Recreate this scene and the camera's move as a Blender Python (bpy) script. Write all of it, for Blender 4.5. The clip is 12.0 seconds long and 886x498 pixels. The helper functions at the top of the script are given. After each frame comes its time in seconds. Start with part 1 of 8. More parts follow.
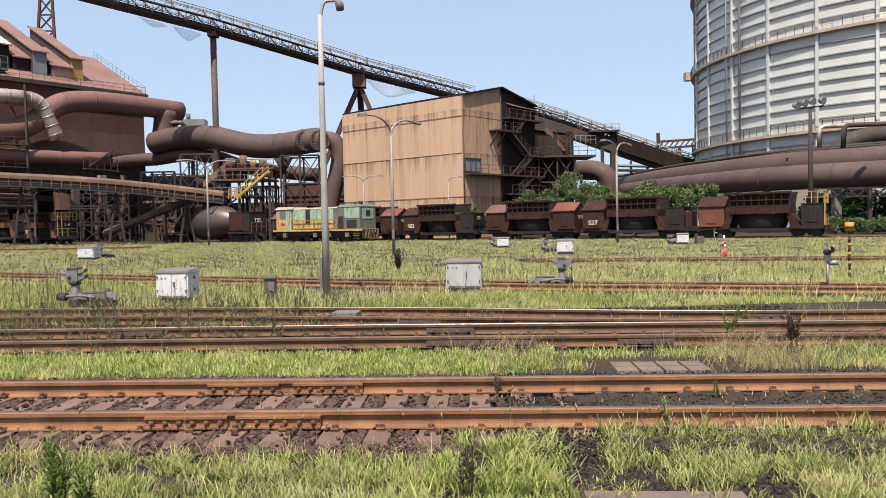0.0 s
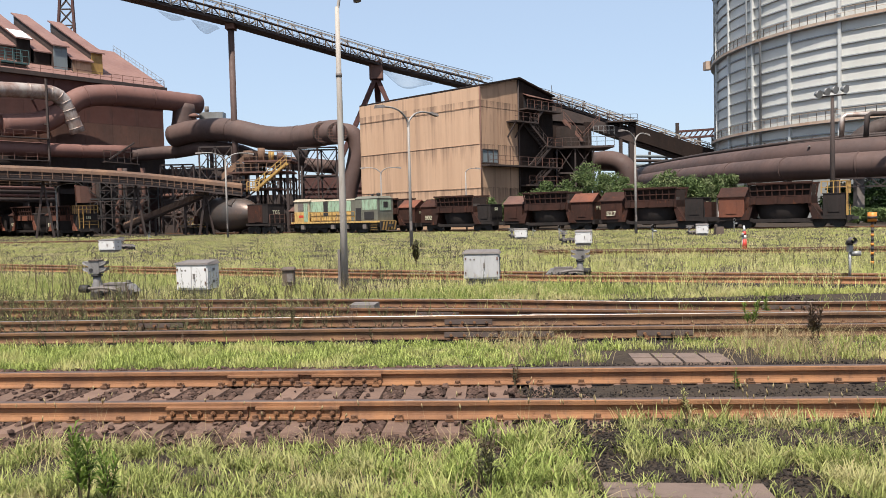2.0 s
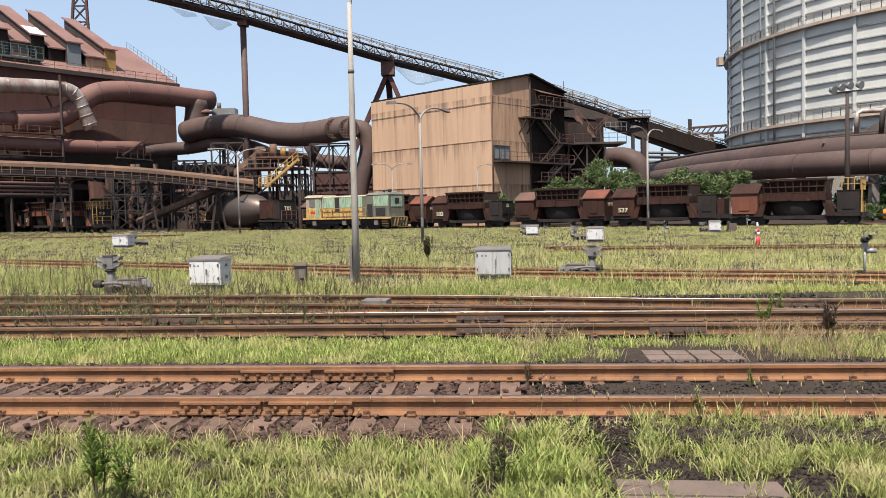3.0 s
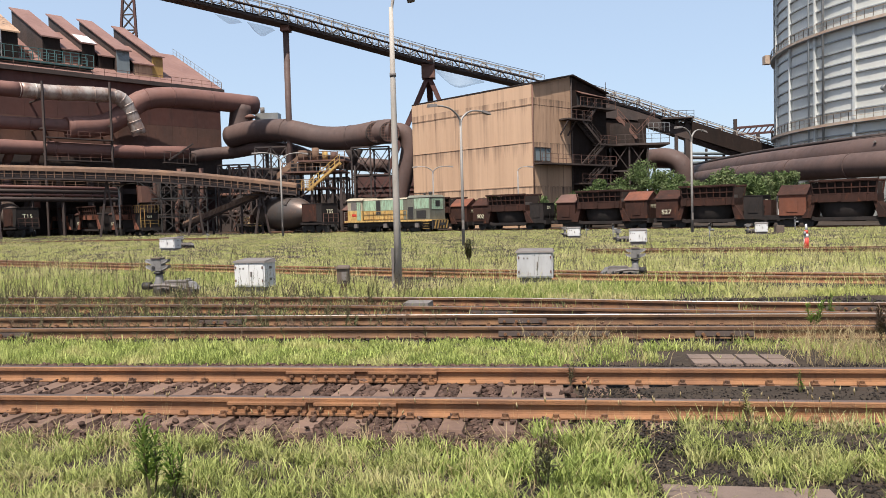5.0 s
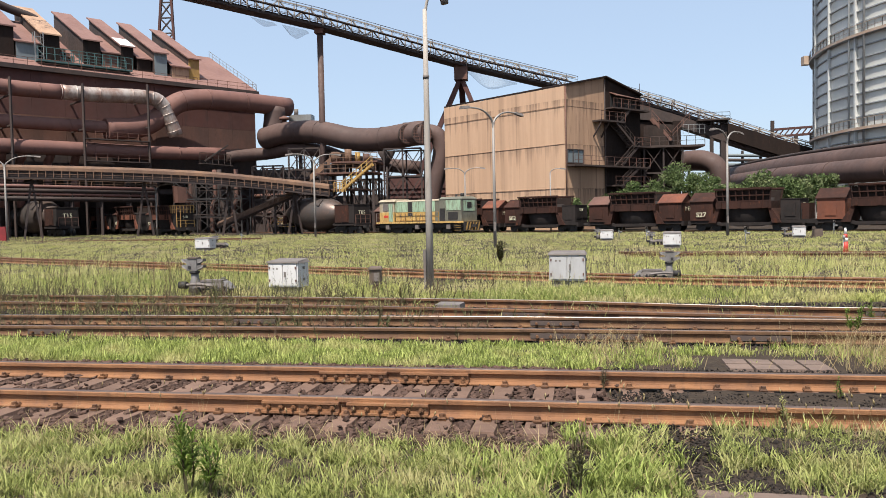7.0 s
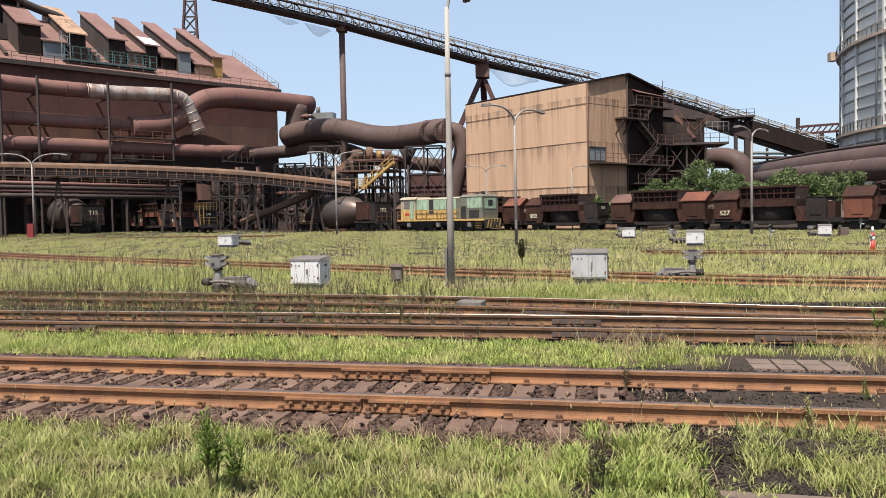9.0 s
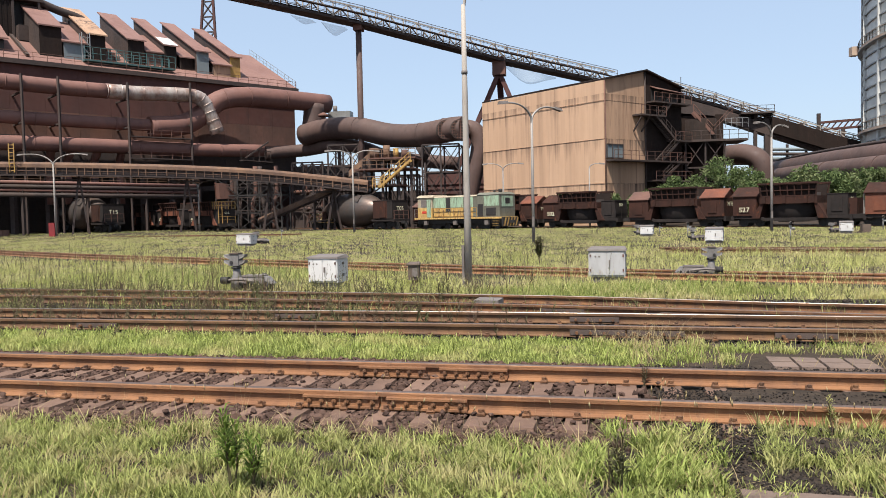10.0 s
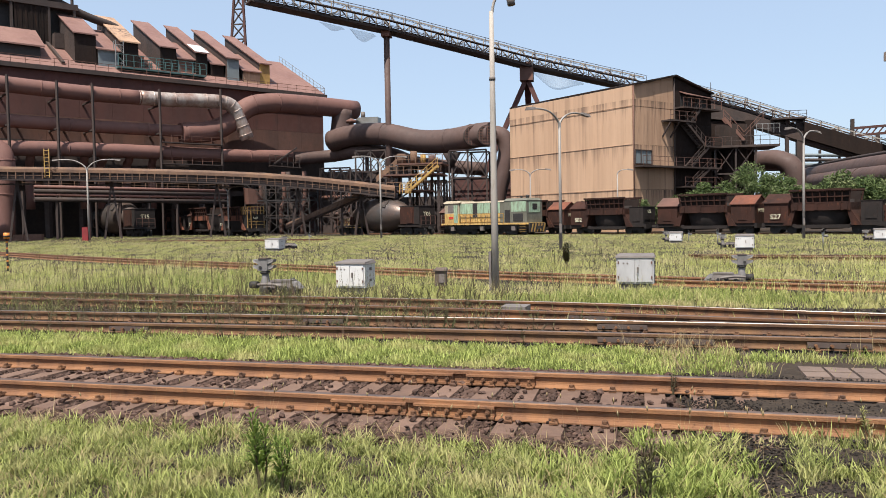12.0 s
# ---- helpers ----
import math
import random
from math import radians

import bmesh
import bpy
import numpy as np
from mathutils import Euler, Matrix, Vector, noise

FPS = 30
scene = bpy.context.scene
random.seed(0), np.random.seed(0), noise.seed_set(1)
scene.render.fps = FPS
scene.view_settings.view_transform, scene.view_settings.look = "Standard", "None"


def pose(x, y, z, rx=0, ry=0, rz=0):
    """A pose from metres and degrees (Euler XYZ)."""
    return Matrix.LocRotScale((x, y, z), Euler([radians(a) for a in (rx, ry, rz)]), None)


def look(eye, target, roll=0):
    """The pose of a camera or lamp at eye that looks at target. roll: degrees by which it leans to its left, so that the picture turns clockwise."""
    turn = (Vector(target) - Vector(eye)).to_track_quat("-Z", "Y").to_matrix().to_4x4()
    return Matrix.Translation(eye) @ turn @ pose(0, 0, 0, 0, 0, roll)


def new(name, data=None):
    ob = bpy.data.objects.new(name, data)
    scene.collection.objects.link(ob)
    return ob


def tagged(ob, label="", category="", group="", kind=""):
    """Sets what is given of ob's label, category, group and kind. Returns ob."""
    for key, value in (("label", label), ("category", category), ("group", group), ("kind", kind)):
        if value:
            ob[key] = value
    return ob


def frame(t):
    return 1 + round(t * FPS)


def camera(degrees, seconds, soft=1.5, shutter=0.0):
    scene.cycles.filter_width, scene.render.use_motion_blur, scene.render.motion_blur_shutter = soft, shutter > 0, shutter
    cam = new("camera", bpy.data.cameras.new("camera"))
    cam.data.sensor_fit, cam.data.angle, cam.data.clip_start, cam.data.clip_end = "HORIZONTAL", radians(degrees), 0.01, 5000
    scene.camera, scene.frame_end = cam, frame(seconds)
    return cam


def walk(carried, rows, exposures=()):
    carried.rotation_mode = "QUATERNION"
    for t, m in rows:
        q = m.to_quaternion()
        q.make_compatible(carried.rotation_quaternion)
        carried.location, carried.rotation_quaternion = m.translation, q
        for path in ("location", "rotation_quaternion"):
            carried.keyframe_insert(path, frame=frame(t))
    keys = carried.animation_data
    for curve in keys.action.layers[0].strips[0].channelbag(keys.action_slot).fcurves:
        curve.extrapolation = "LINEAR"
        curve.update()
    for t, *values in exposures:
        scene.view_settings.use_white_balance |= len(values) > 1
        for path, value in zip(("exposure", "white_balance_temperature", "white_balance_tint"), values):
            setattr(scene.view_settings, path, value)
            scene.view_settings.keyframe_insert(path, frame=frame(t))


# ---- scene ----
cam = camera(59.9, 12.0, soft=0.6)
PATH = [
    (0, (0.1, -0.837, 1.701), (0.168, 1.161, 1.634), -1.2),
    (0.5, (0.104, -0.838, 1.705), (0.164, 1.159, 1.632), -1.2),
    (1, (0.103, -0.828, 1.703), (0.158, 1.17, 1.624), -1.2),
    (1.5, (0.1, -0.83, 1.699), (0.148, 1.168, 1.615), -1.3),
    (2, (0.096, -0.837, 1.702), (0.118, 1.161, 1.614), -1.4),
    (2.5, (0.09, -0.831, 1.702), (0.097, 1.167, 1.61), -1.4),
    (3, (0.082, -0.834, 1.701), (0.075, 1.163, 1.604), -1.3),
    (5, (0.06, -0.852, 1.703), (-0.052, 1.143, 1.615), -1.5),
    (5.5, (0.057, -0.847, 1.701), (-0.079, 1.146, 1.613), -1.5),
    (6, (0.054, -0.852, 1.702), (-0.099, 1.14, 1.615), -1.3),
    (6.5, (0.052, -0.861, 1.703), (-0.125, 1.129, 1.62), -1.3),
    (7, (0.046, -0.869, 1.705), (-0.147, 1.12, 1.623), -1.2),
    (9, (0.038, -0.881, 1.71), (-0.209, 1.102, 1.623), -1.1),
    (9.5, (0.039, -0.864, 1.703), (-0.219, 1.117, 1.614), -1.1),
    (10, (0.035, -0.876, 1.705), (-0.256, 1.101, 1.614), -1.3),
    (10.5, (0.029, -0.874, 1.708), (-0.295, 1.097, 1.618), -1.3),
    (11, (0.031, -0.884, 1.708), (-0.299, 1.087, 1.628), -1.2),
    (11.5, (0.029, -0.894, 1.709), (-0.309, 1.076, 1.634), -1.1),
    (12, (0.028, -0.896, 1.715), (-0.331, 1.07, 1.64), -1.1),
]
walk(cam, [(t, look(eye, target, roll)) for t, eye, target, roll in PATH])

# ---- world, sun, exposure ----
SUN = Vector((-0.11, -0.46, 0.88)).normalized()
scene.view_settings.exposure = 0.58
world = bpy.data.worlds.new("sky")
scene.world = world
world.use_nodes = True
wn = world.node_tree
sky = wn.nodes.new("ShaderNodeTexSky")
sky.sky_type = "NISHITA"
sky.sun_disc = False
sky.sun_elevation = math.asin(SUN.z)
sky.sun_rotation = math.atan2(SUN.x, SUN.y)
sky.air_density, sky.dust_density, sky.ozone_density = 0.9, 1.8, 1.0
haze = wn.nodes.new("ShaderNodeMix")  # even summer haze over the whole sky
haze.data_type = "RGBA"
haze.inputs[0].default_value = 0.6
haze.inputs[7].default_value = (2.95, 3.65, 4.6, 1)
wn.links.new(sky.outputs[0], haze.inputs[6])
wn.links.new(haze.outputs[2], wn.nodes["Background"].inputs[0])
wn.nodes["Background"].inputs[1].default_value = 0.134
sun_data = bpy.data.lights.new("sun", "SUN")
sun_data.energy, sun_data.angle, sun_data.color = 5.0, radians(0.6), (1.0, 0.94, 0.85)
sun = new("sun", sun_data)
sun.matrix_world = look(SUN * 100, (0, 0, 0))


# ---- materials ----
def surface(name, a, b, c, size=2.0, streak=1.0, rough=0.8, metal=0.0, bump=0.3, fine=25.0, vary=0.0, island=False, wear=0.5, drips=None):
    """Two tones a and b mixed in patches, the third tone c as finer stains; streak under 1 draws the stains out downwards."""
    m = bpy.data.materials.new(name)
    m.use_nodes = True
    t, ln = m.node_tree.nodes, m.node_tree.links.new
    p = t["Principled BSDF"]
    p.inputs["Roughness"].default_value, p.inputs["Metallic"].default_value = rough, metal
    p.inputs["Specular IOR Level"].default_value = 0.15 if rough > 0.88 else 0.45
    geo = t.new("ShaderNodeNewGeometry")
    mp = t.new("ShaderNodeMapping")
    mp.inputs["Scale"].default_value = (1, 1, streak)
    ln(geo.outputs["Position"], mp.inputs["Vector"])

    def cloud(scale, detail, source):
        n = t.new("ShaderNodeTexNoise")
        n.inputs["Scale"].default_value, n.inputs["Detail"].default_value = scale, detail
        n.inputs["Roughness"].default_value = 0.62
        ln(source, n.inputs["Vector"])
        return n.outputs[0]

    def ramp(source, lo, hi):
        r = t.new("ShaderNodeMapRange")
        r.inputs[1].default_value, r.inputs[2].default_value = lo, hi
        ln(source, r.inputs[0])
        return r.outputs[0]

    def blend(f, x, y):
        k = t.new("ShaderNodeMix")
        k.data_type = "RGBA"
        for s, v in ((k.inputs[0], f), (k.inputs[6], x), (k.inputs[7], y)):
            if hasattr(v, "links"):
                ln(v, s)
            elif isinstance(v, tuple):
                s.default_value = (*v, 1)
            else:
                s.default_value = v
        return k.outputs[2]
    col = blend(ramp(cloud(1 / size, 5, mp.outputs[0]), 0.36, 0.64), a, b)
    col = blend(ramp(cloud(4.5 / size, 6, mp.outputs[0]), 0.75 - 0.35 * wear, 1.0 - 0.3 * wear), col, c)
    if drips:
        # rust that runs down from the sheet laps, every few metres of height
        sep = t.new("ShaderNodeSeparateXYZ")
        ln(geo.outputs["Position"], sep.inputs[0])
        lap = t.new("ShaderNodeMapRange")
        wrap = t.new("ShaderNodeMath")
        wrap.operation = "WRAP"
        wrap.inputs[1].default_value, wrap.inputs[2].default_value = 9.6, 4.65
        ln(sep.outputs[2], wrap.inputs[0])
        lap.inputs[1].default_value, lap.inputs[2].default_value = 7.2, 9.6
        ln(wrap.outputs[0], lap.inputs[0])
        runs = t.new("ShaderNodeMapping")
        runs.inputs["Scale"].default_value = (1, 1, 0.025)
        ln(geo.outputs["Position"], runs.inputs["Vector"])
        k1 = ramp(cloud(1.9, 7, runs.outputs[0]), 0.3, 0.7)
        k2 = ramp(cloud(0.45, 4, runs.outputs[0]), 0.5, 0.68)

        def calc(op, a_, b_):
            q = t.new("ShaderNodeMath")
            q.operation = op
            q.use_clamp = op != "SUBTRACT"
            for s_, v_ in zip(q.inputs, (a_, b_)):
                if hasattr(v_, "links"):
                    ln(v_, s_)
                else:
                    s_.default_value = v_
            return q.outputs[0]
        run = calc("MULTIPLY", calc("SUBTRACT", calc("ADD", calc("MULTIPLY", k1, 0.72), calc("MULTIPLY", lap.outputs[0], 0.3)), 0.47), 2.4)
        long = calc("MULTIPLY", calc("MULTIPLY", k1, k2), 0.75)
        col = blend(calc("MAXIMUM", run, long), col, drips)
    if vary:
        if island:
            rnd = geo.outputs["Random Per Island"]
        else:
            rnd = t.new("ShaderNodeObjectInfo").outputs["Random"]
        hs = t.new("ShaderNodeHueSaturation")
        ln(ramp(rnd, 0, 1), hs.inputs["Fac"])
        hs.inputs["Fac"].default_value = 1
        v = t.new("ShaderNodeMapRange")
        v.inputs[3].default_value, v.inputs[4].default_value = 1 - vary, 1 + vary
        ln(rnd, v.inputs[0])
        for l in list(hs.inputs["Fac"].links):
            m.node_tree.links.remove(l)
        ln(v.outputs[0], hs.inputs["Value"])
        ln(col, hs.inputs["Color"])
        col = hs.outputs[0]
    ln(col, p.inputs["Base Color"])
    if bump:
        b_ = t.new("ShaderNodeBump")
        b_.inputs["Strength"].default_value, b_.inputs["Distance"].default_value = bump, 0.02
        ln(cloud(fine, 4, geo.outputs["Position"]), b_.inputs["Height"])
        ln(b_.outputs[0], p.inputs["Normal"])
    rr = ramp(cloud(6 / size, 3, geo.outputs["Position"]), 0.3, 0.7)
    r2 = t.new("ShaderNodeMapRange")
    r2.inputs[3].default_value, r2.inputs[4].default_value = max(rough - 0.12, 0), min(rough + 0.1, 1)
    ln(rr, r2.inputs[0])
    ln(r2.outputs[0], p.inputs["Roughness"])
    return m


RUST = surface("rust_brown", (0.0935, 0.0495, 0.0385), (0.143, 0.0682, 0.0495), (0.055, 0.033, 0.0286), 3.0, 0.5, 0.85, vary=0.15)
RUST_RED = surface("rust_red_wall", (0.097, 0.0394, 0.0328), (0.0723, 0.0321, 0.0279), (0.0427, 0.0246, 0.023), 5.0, 0.35, 0.85)
RUST_PINK = surface("faded_red_roof", (0.2162, 0.1184, 0.0957), (0.1699, 0.0876, 0.0721), (0.0927, 0.0546, 0.0473), 4.0, 0.6, 0.8)
RUST_ORANGE = surface("orange_rust", (0.17, 0.054, 0.027), (0.1, 0.036, 0.022), (0.07, 0.034, 0.025), 1.2, 0.5, 0.85)
# sooty steel whose tone also carries shade, lifted a little for distance haze
RUST_DARK = surface("dark_sooty_shaded_steel", (0.0378, 0.027, 0.0243), (0.058, 0.0378, 0.0311), (0.0243, 0.0203, 0.0189), 2.0, 0.5, 0.8)
WAGON = surface("wagon_rust", (0.052, 0.024, 0.018), (0.03, 0.017, 0.014), (0.15, 0.05, 0.022), 1.6, 0.5, 0.9, wear=0.5)
WAGON_DARK = surface("wagon_grey_black", (0.022, 0.019, 0.018), (0.034, 0.027, 0.025), (0.05, 0.028, 0.021), 1.0, 0.5, 0.9)
DUCT = surface("duct_brown", (0.098, 0.058, 0.048), (0.07, 0.043, 0.037), (0.038, 0.026, 0.024), 4.0, 0.7, 0.75)
DUCT_RED = surface("duct_red_brown", (0.1854, 0.0885, 0.0694), (0.1435, 0.0694, 0.0574), (0.0813, 0.0478, 0.0419), 4.0, 0.6, 0.75)
DUCT_SILVER = surface("weathered_aluminium_cladding", (0.5, 0.43, 0.38), (0.3, 0.19, 0.15), (0.16, 0.09, 0.065), 1.3, 0.5, 0.45, metal=0.4, wear=0.6)
CONVEYOR = surface("belt_gallery_rust", (0.1742, 0.0972, 0.0581), (0.1056, 0.0612, 0.0422), (0.0581, 0.038, 0.0306), 1.5, 0.5, 0.85)
YELLOW = surface("worn_yellow_paint", (0.4032, 0.2464, 0.0672), (0.2912, 0.168, 0.056), (0.1344, 0.0728, 0.0392), 0.8, 0.5, 0.7)
TAN = surface("tan_sheet", (0.532, 0.3458, 0.2267), (0.4682, 0.2979, 0.1915), (0.3192, 0.1968, 0.1277), 3.0, 0.12, 0.75, vary=0.03, wear=0.35, drips=(0.2, 0.125, 0.085))
TAN_DIRTY_DIM = surface("tan_sheet_sooty_dimmed", (0.448, 0.28, 0.1792), (0.3472, 0.2128, 0.1344), (0.1344, 0.0806, 0.056), 2.4, 0.1, 0.8, vary=0.04, wear=0.55, drips=(0.06, 0.038, 0.03))
# near-black sheet tone: soot, and the shade of open recesses
SOOT_SHADE = surface("sooty_shaded_sheet", (0.0255, 0.0165, 0.0135), (0.0165, 0.012, 0.0105), (0.06, 0.03, 0.0195), 2.0, 0.15, 0.9, wear=0.5)
TANK = surface("grey_tank_paint", (0.6451, 0.625, 0.5746), (0.5746, 0.5544, 0.504), (0.4435, 0.4032, 0.3578), 5.0, 0.25, 0.55, vary=0.05, bump=0.1, wear=0.35)
TANK_COLUMN = surface("pale_tank_column", (0.56, 0.56, 0.5376), (0.4928, 0.4928, 0.4704), (0.3584, 0.336, 0.3024), 3.0, 0.4, 0.6, bump=0.1)
TANK_DARK = surface("grey_blue_tank_steel", (0.336, 0.3472, 0.3472), (0.2912, 0.3024, 0.3024), (0.224, 0.2016, 0.1792), 3.0, 0.4, 0.6, bump=0.1)
TANK_RUST = surface("rusty_walkway_paint", (0.4704, 0.3696, 0.2912), (0.4032, 0.2688, 0.1904), (0.224, 0.1344, 0.0896), 1.5, 1, 0.8)
GALV = surface("galvanised_steel", (0.3, 0.295, 0.285), (0.24, 0.235, 0.225), (0.15, 0.125, 0.105), 0.8, 0.4, 0.5, metal=0.5, bump=0.1)
POLE_GREY = surface("weathered_grey_pole", (0.3806, 0.3352, 0.29), (0.299, 0.2627, 0.232), (0.1994, 0.1631, 0.1359), 0.5, 0.3, 0.75, bump=0.2)
GALV_DULL = surface("dull_galvanised_pole", (0.3, 0.275, 0.25), (0.235, 0.21, 0.19), (0.16, 0.13, 0.11), 0.6, 0.3, 0.65, metal=0.2, bump=0.1)
WHITE = surface("white_cabinet_paint", (0.5958, 0.5799, 0.5639), (0.532, 0.5107, 0.4948), (0.3192, 0.2554, 0.2128), 0.5, 0.5, 0.5, bump=0.1, wear=0.3)
# worn white paint, greyed to stand for a less lit front
WHITE_DIMMED = surface("worn_white_paint_dimmed", (0.4144, 0.4032, 0.4032), (0.3472, 0.336, 0.3304), (0.2128, 0.168, 0.1344), 0.35, 0.35, 0.6, bump=0.1, wear=0.55)
GREY_LID = surface("grey_brown_lid", (0.17, 0.145, 0.13), (0.13, 0.11, 0.1), (0.085, 0.066, 0.057), 0.4, 1, 0.7)
IRON_GREY = surface("weathered_iron_grey", (0.184, 0.172, 0.164), (0.132, 0.12, 0.112), (0.056, 0.0464, 0.04), 0.25, 0.6, 0.6, bump=0.2, wear=0.6)
BROWN_BOX = surface("brown_box", (0.12, 0.085, 0.065), (0.09, 0.065, 0.05), (0.06, 0.045, 0.04), 0.3, 1, 0.8)
RAIL_WEB = surface("rail_rust", (0.2576, 0.121, 0.0538), (0.1736, 0.0806, 0.0403), (0.0672, 0.0392, 0.0291), 0.35, 0.35, 0.8, bump=0.4, fine=60)
RAIL_TOP = surface("rail_running_face", (0.1118, 0.0731, 0.0568), (0.086, 0.0568, 0.0464), (0.1462, 0.086, 0.0602), 0.5, 1, 0.6, metal=0.2, bump=0.1)
RAIL_BRIGHT = surface("rail_polished_face", (0.24, 0.21, 0.185), (0.19, 0.165, 0.145), (0.12, 0.09, 0.07), 0.6, 1, 0.38, metal=0.7, bump=0.05)
RAIL_OLD = surface("old_rail_rust", (0.1792, 0.0806, 0.0336), (0.0784, 0.0403, 0.0246), (0.047, 0.0291, 0.0235), 0.3, 0.6, 0.85, bump=0.4, fine=60)
RAIL_MID = surface("mid_rail_rust", (0.1618, 0.0838, 0.0381), (0.0952, 0.0495, 0.0286), (0.04, 0.0267, 0.0218), 0.4, 0.35, 0.85, bump=0.4, fine=60)
RAIL_DULL = surface("dull_rail_head", (0.075, 0.05, 0.04), (0.055, 0.038, 0.032), (0.12, 0.065, 0.04), 0.4, 0.6, 0.75, bump=0.2)
SLEEPER = surface("dusty_sleeper", (0.1849, 0.1161, 0.086), (0.1419, 0.0903, 0.0688), (0.086, 0.0585, 0.049), 0.25, 1, 0.9, bump=0.5, fine=45, vary=0.12)
STONE = surface("ballast_stone", (0.0973, 0.059, 0.045), (0.0637, 0.0402, 0.0322), (0.1409, 0.0872, 0.0637), 0.2, 1, 0.95, bump=0.5, fine=60, vary=0.45, island=True)
GRIT = surface("dark_grit", (0.0361, 0.0289, 0.0247), (0.0253, 0.0211, 0.0187), (0.0542, 0.0433, 0.0361), 0.2, 1, 0.95, bump=0.6, fine=80, vary=0.4, island=True)
SLAB = surface("concrete_slab", (0.1789, 0.1286, 0.104), (0.1398, 0.1029, 0.0861), (0.0894, 0.0671, 0.0559), 0.4, 1, 0.9, bump=0.4, fine=40, vary=0.08)
LOCO_YELLOW = surface("faded_yellow_loco_paint", (0.56, 0.3696, 0.1232), (0.4816, 0.2912, 0.0952), (0.1568, 0.084, 0.0448), 0.8, 0.2, 0.7, wear=0.85)
LOCO_GREEN = surface("faded_green_loco_paint", (0.336, 0.4592, 0.3136), (0.2576, 0.3696, 0.2576), (0.1456, 0.112, 0.084), 0.7, 0.2, 0.7, wear=0.85)
LOCO_GREY = surface("grimy_green_grey_paint", (0.15, 0.15, 0.115), (0.11, 0.1, 0.078), (0.05, 0.038, 0.03), 1.0, 0.35, 0.7)
LOCO_CREAM = surface("grimy_cream_paint", (0.3808, 0.3248, 0.2352), (0.28, 0.224, 0.1568), (0.1344, 0.0952, 0.0672), 0.8, 0.35, 0.7)
BLACK = surface("black_iron_and_shade", (0.02, 0.018, 0.018), (0.03, 0.026, 0.024), (0.045, 0.034, 0.028), 0.6, 1, 0.7)
TORPEDO = surface("scaled_torpedo_shell", (0.1, 0.09, 0.085), (0.12, 0.085, 0.07), (0.24, 0.13, 0.085), 2.0, 0.8, 0.42, metal=0.5, wear=0.45)
RED = surface("red_paint", (0.55, 0.05, 0.03), (0.45, 0.045, 0.03), (0.3, 0.06, 0.05), 0.4, 1, 0.5)
RED_DULL = surface("dull_dark_red_paint", (0.22, 0.02, 0.022), (0.17, 0.018, 0.02), (0.12, 0.03, 0.03), 0.5, 1, 0.7)
ORANGE = surface("orange_paint", (0.7, 0.24, 0.03), (0.6, 0.2, 0.03), (0.35, 0.14, 0.05), 0.4, 1, 0.5)
LETTER = surface("letter_paint", (0.75, 0.7, 0.5), (0.65, 0.6, 0.42), (0.4, 0.33, 0.22), 0.4, 1, 0.7)
GREY_PAINT = surface("blue_grey_sheet", (0.17, 0.2, 0.21), (0.14, 0.165, 0.175), (0.11, 0.08, 0.07), 1.5, 0.3, 0.75)
TEAL = surface("teal_steel", (0.06, 0.13, 0.13), (0.045, 0.1, 0.1), (0.08, 0.06, 0.05), 1.0, 1, 0.75)
BRICK = surface("dusty_brick", (0.17, 0.095, 0.07), (0.14, 0.08, 0.062), (0.1, 0.062, 0.05), 0.6, 1, 0.9)
BARK = surface("bark", (0.075, 0.058, 0.042), (0.055, 0.043, 0.032), (0.1, 0.08, 0.06), 0.3, 1, 0.95)
NET = surface("pale_net", (0.4, 0.43, 0.45), (0.33, 0.36, 0.38), (0.27, 0.28, 0.28), 1.0, 1, 0.9)


def foliage(name, dark, light, dry, size=1.5, through_light=0.3, dryness=0.35):
    """Leaves and grass: tone by blade and in patches over the ground, some light through the leaf."""
    m = bpy.data.materials.new(name)
    m.use_nodes = True
    t, ln = m.node_tree.nodes, m.node_tree.links.new
    p = t["Principled BSDF"]
    p.inputs["Roughness"].default_value = 0.85
    p.inputs["Specular IOR Level"].default_value = 0.2
    geo = t.new("ShaderNodeNewGeometry")
    n = t.new("ShaderNodeTexNoise")
    n.inputs["Scale"].default_value, n.inputs["Detail"].default_value = 1 / size, 4
    ln(geo.outputs["Position"], n.inputs["Vector"])
    k = t.new("ShaderNodeMix")
    k.data_type = "RGBA"
    k.inputs[6].default_value, k.inputs[7].default_value = (*dark, 1), (*light, 1)
    ln(geo.outputs["Random Per Island"], k.inputs[0])
    r = t.new("ShaderNodeMapRange")
    r.inputs[1].default_value, r.inputs[2].default_value = 0.62 - 0.3 * dryness, 0.78 - 0.2 * dryness
    ln(n.outputs[0], r.inputs[0])
    k2 = t.new("ShaderNodeMix")
    k2.data_type = "RGBA"
    k2.inputs[7].default_value = (*dry, 1)
    ln(r.outputs[0], k2.inputs[0])
    ln(k.outputs[2], k2.inputs[6])
    ln(k2.outputs[2], p.inputs["Base Color"])
    tr = t.new("ShaderNodeBsdfTranslucent")
    ln(k2.outputs[2], tr.inputs["Color"])
    mx = t.new("ShaderNodeMixShader")
    mx.inputs[0].default_value = through_light
    ln(p.outputs[0], mx.inputs[1])
    ln(tr.outputs[0], mx.inputs[2])
    ln(mx.outputs[0], t["Material Output"].inputs[0])
    return m


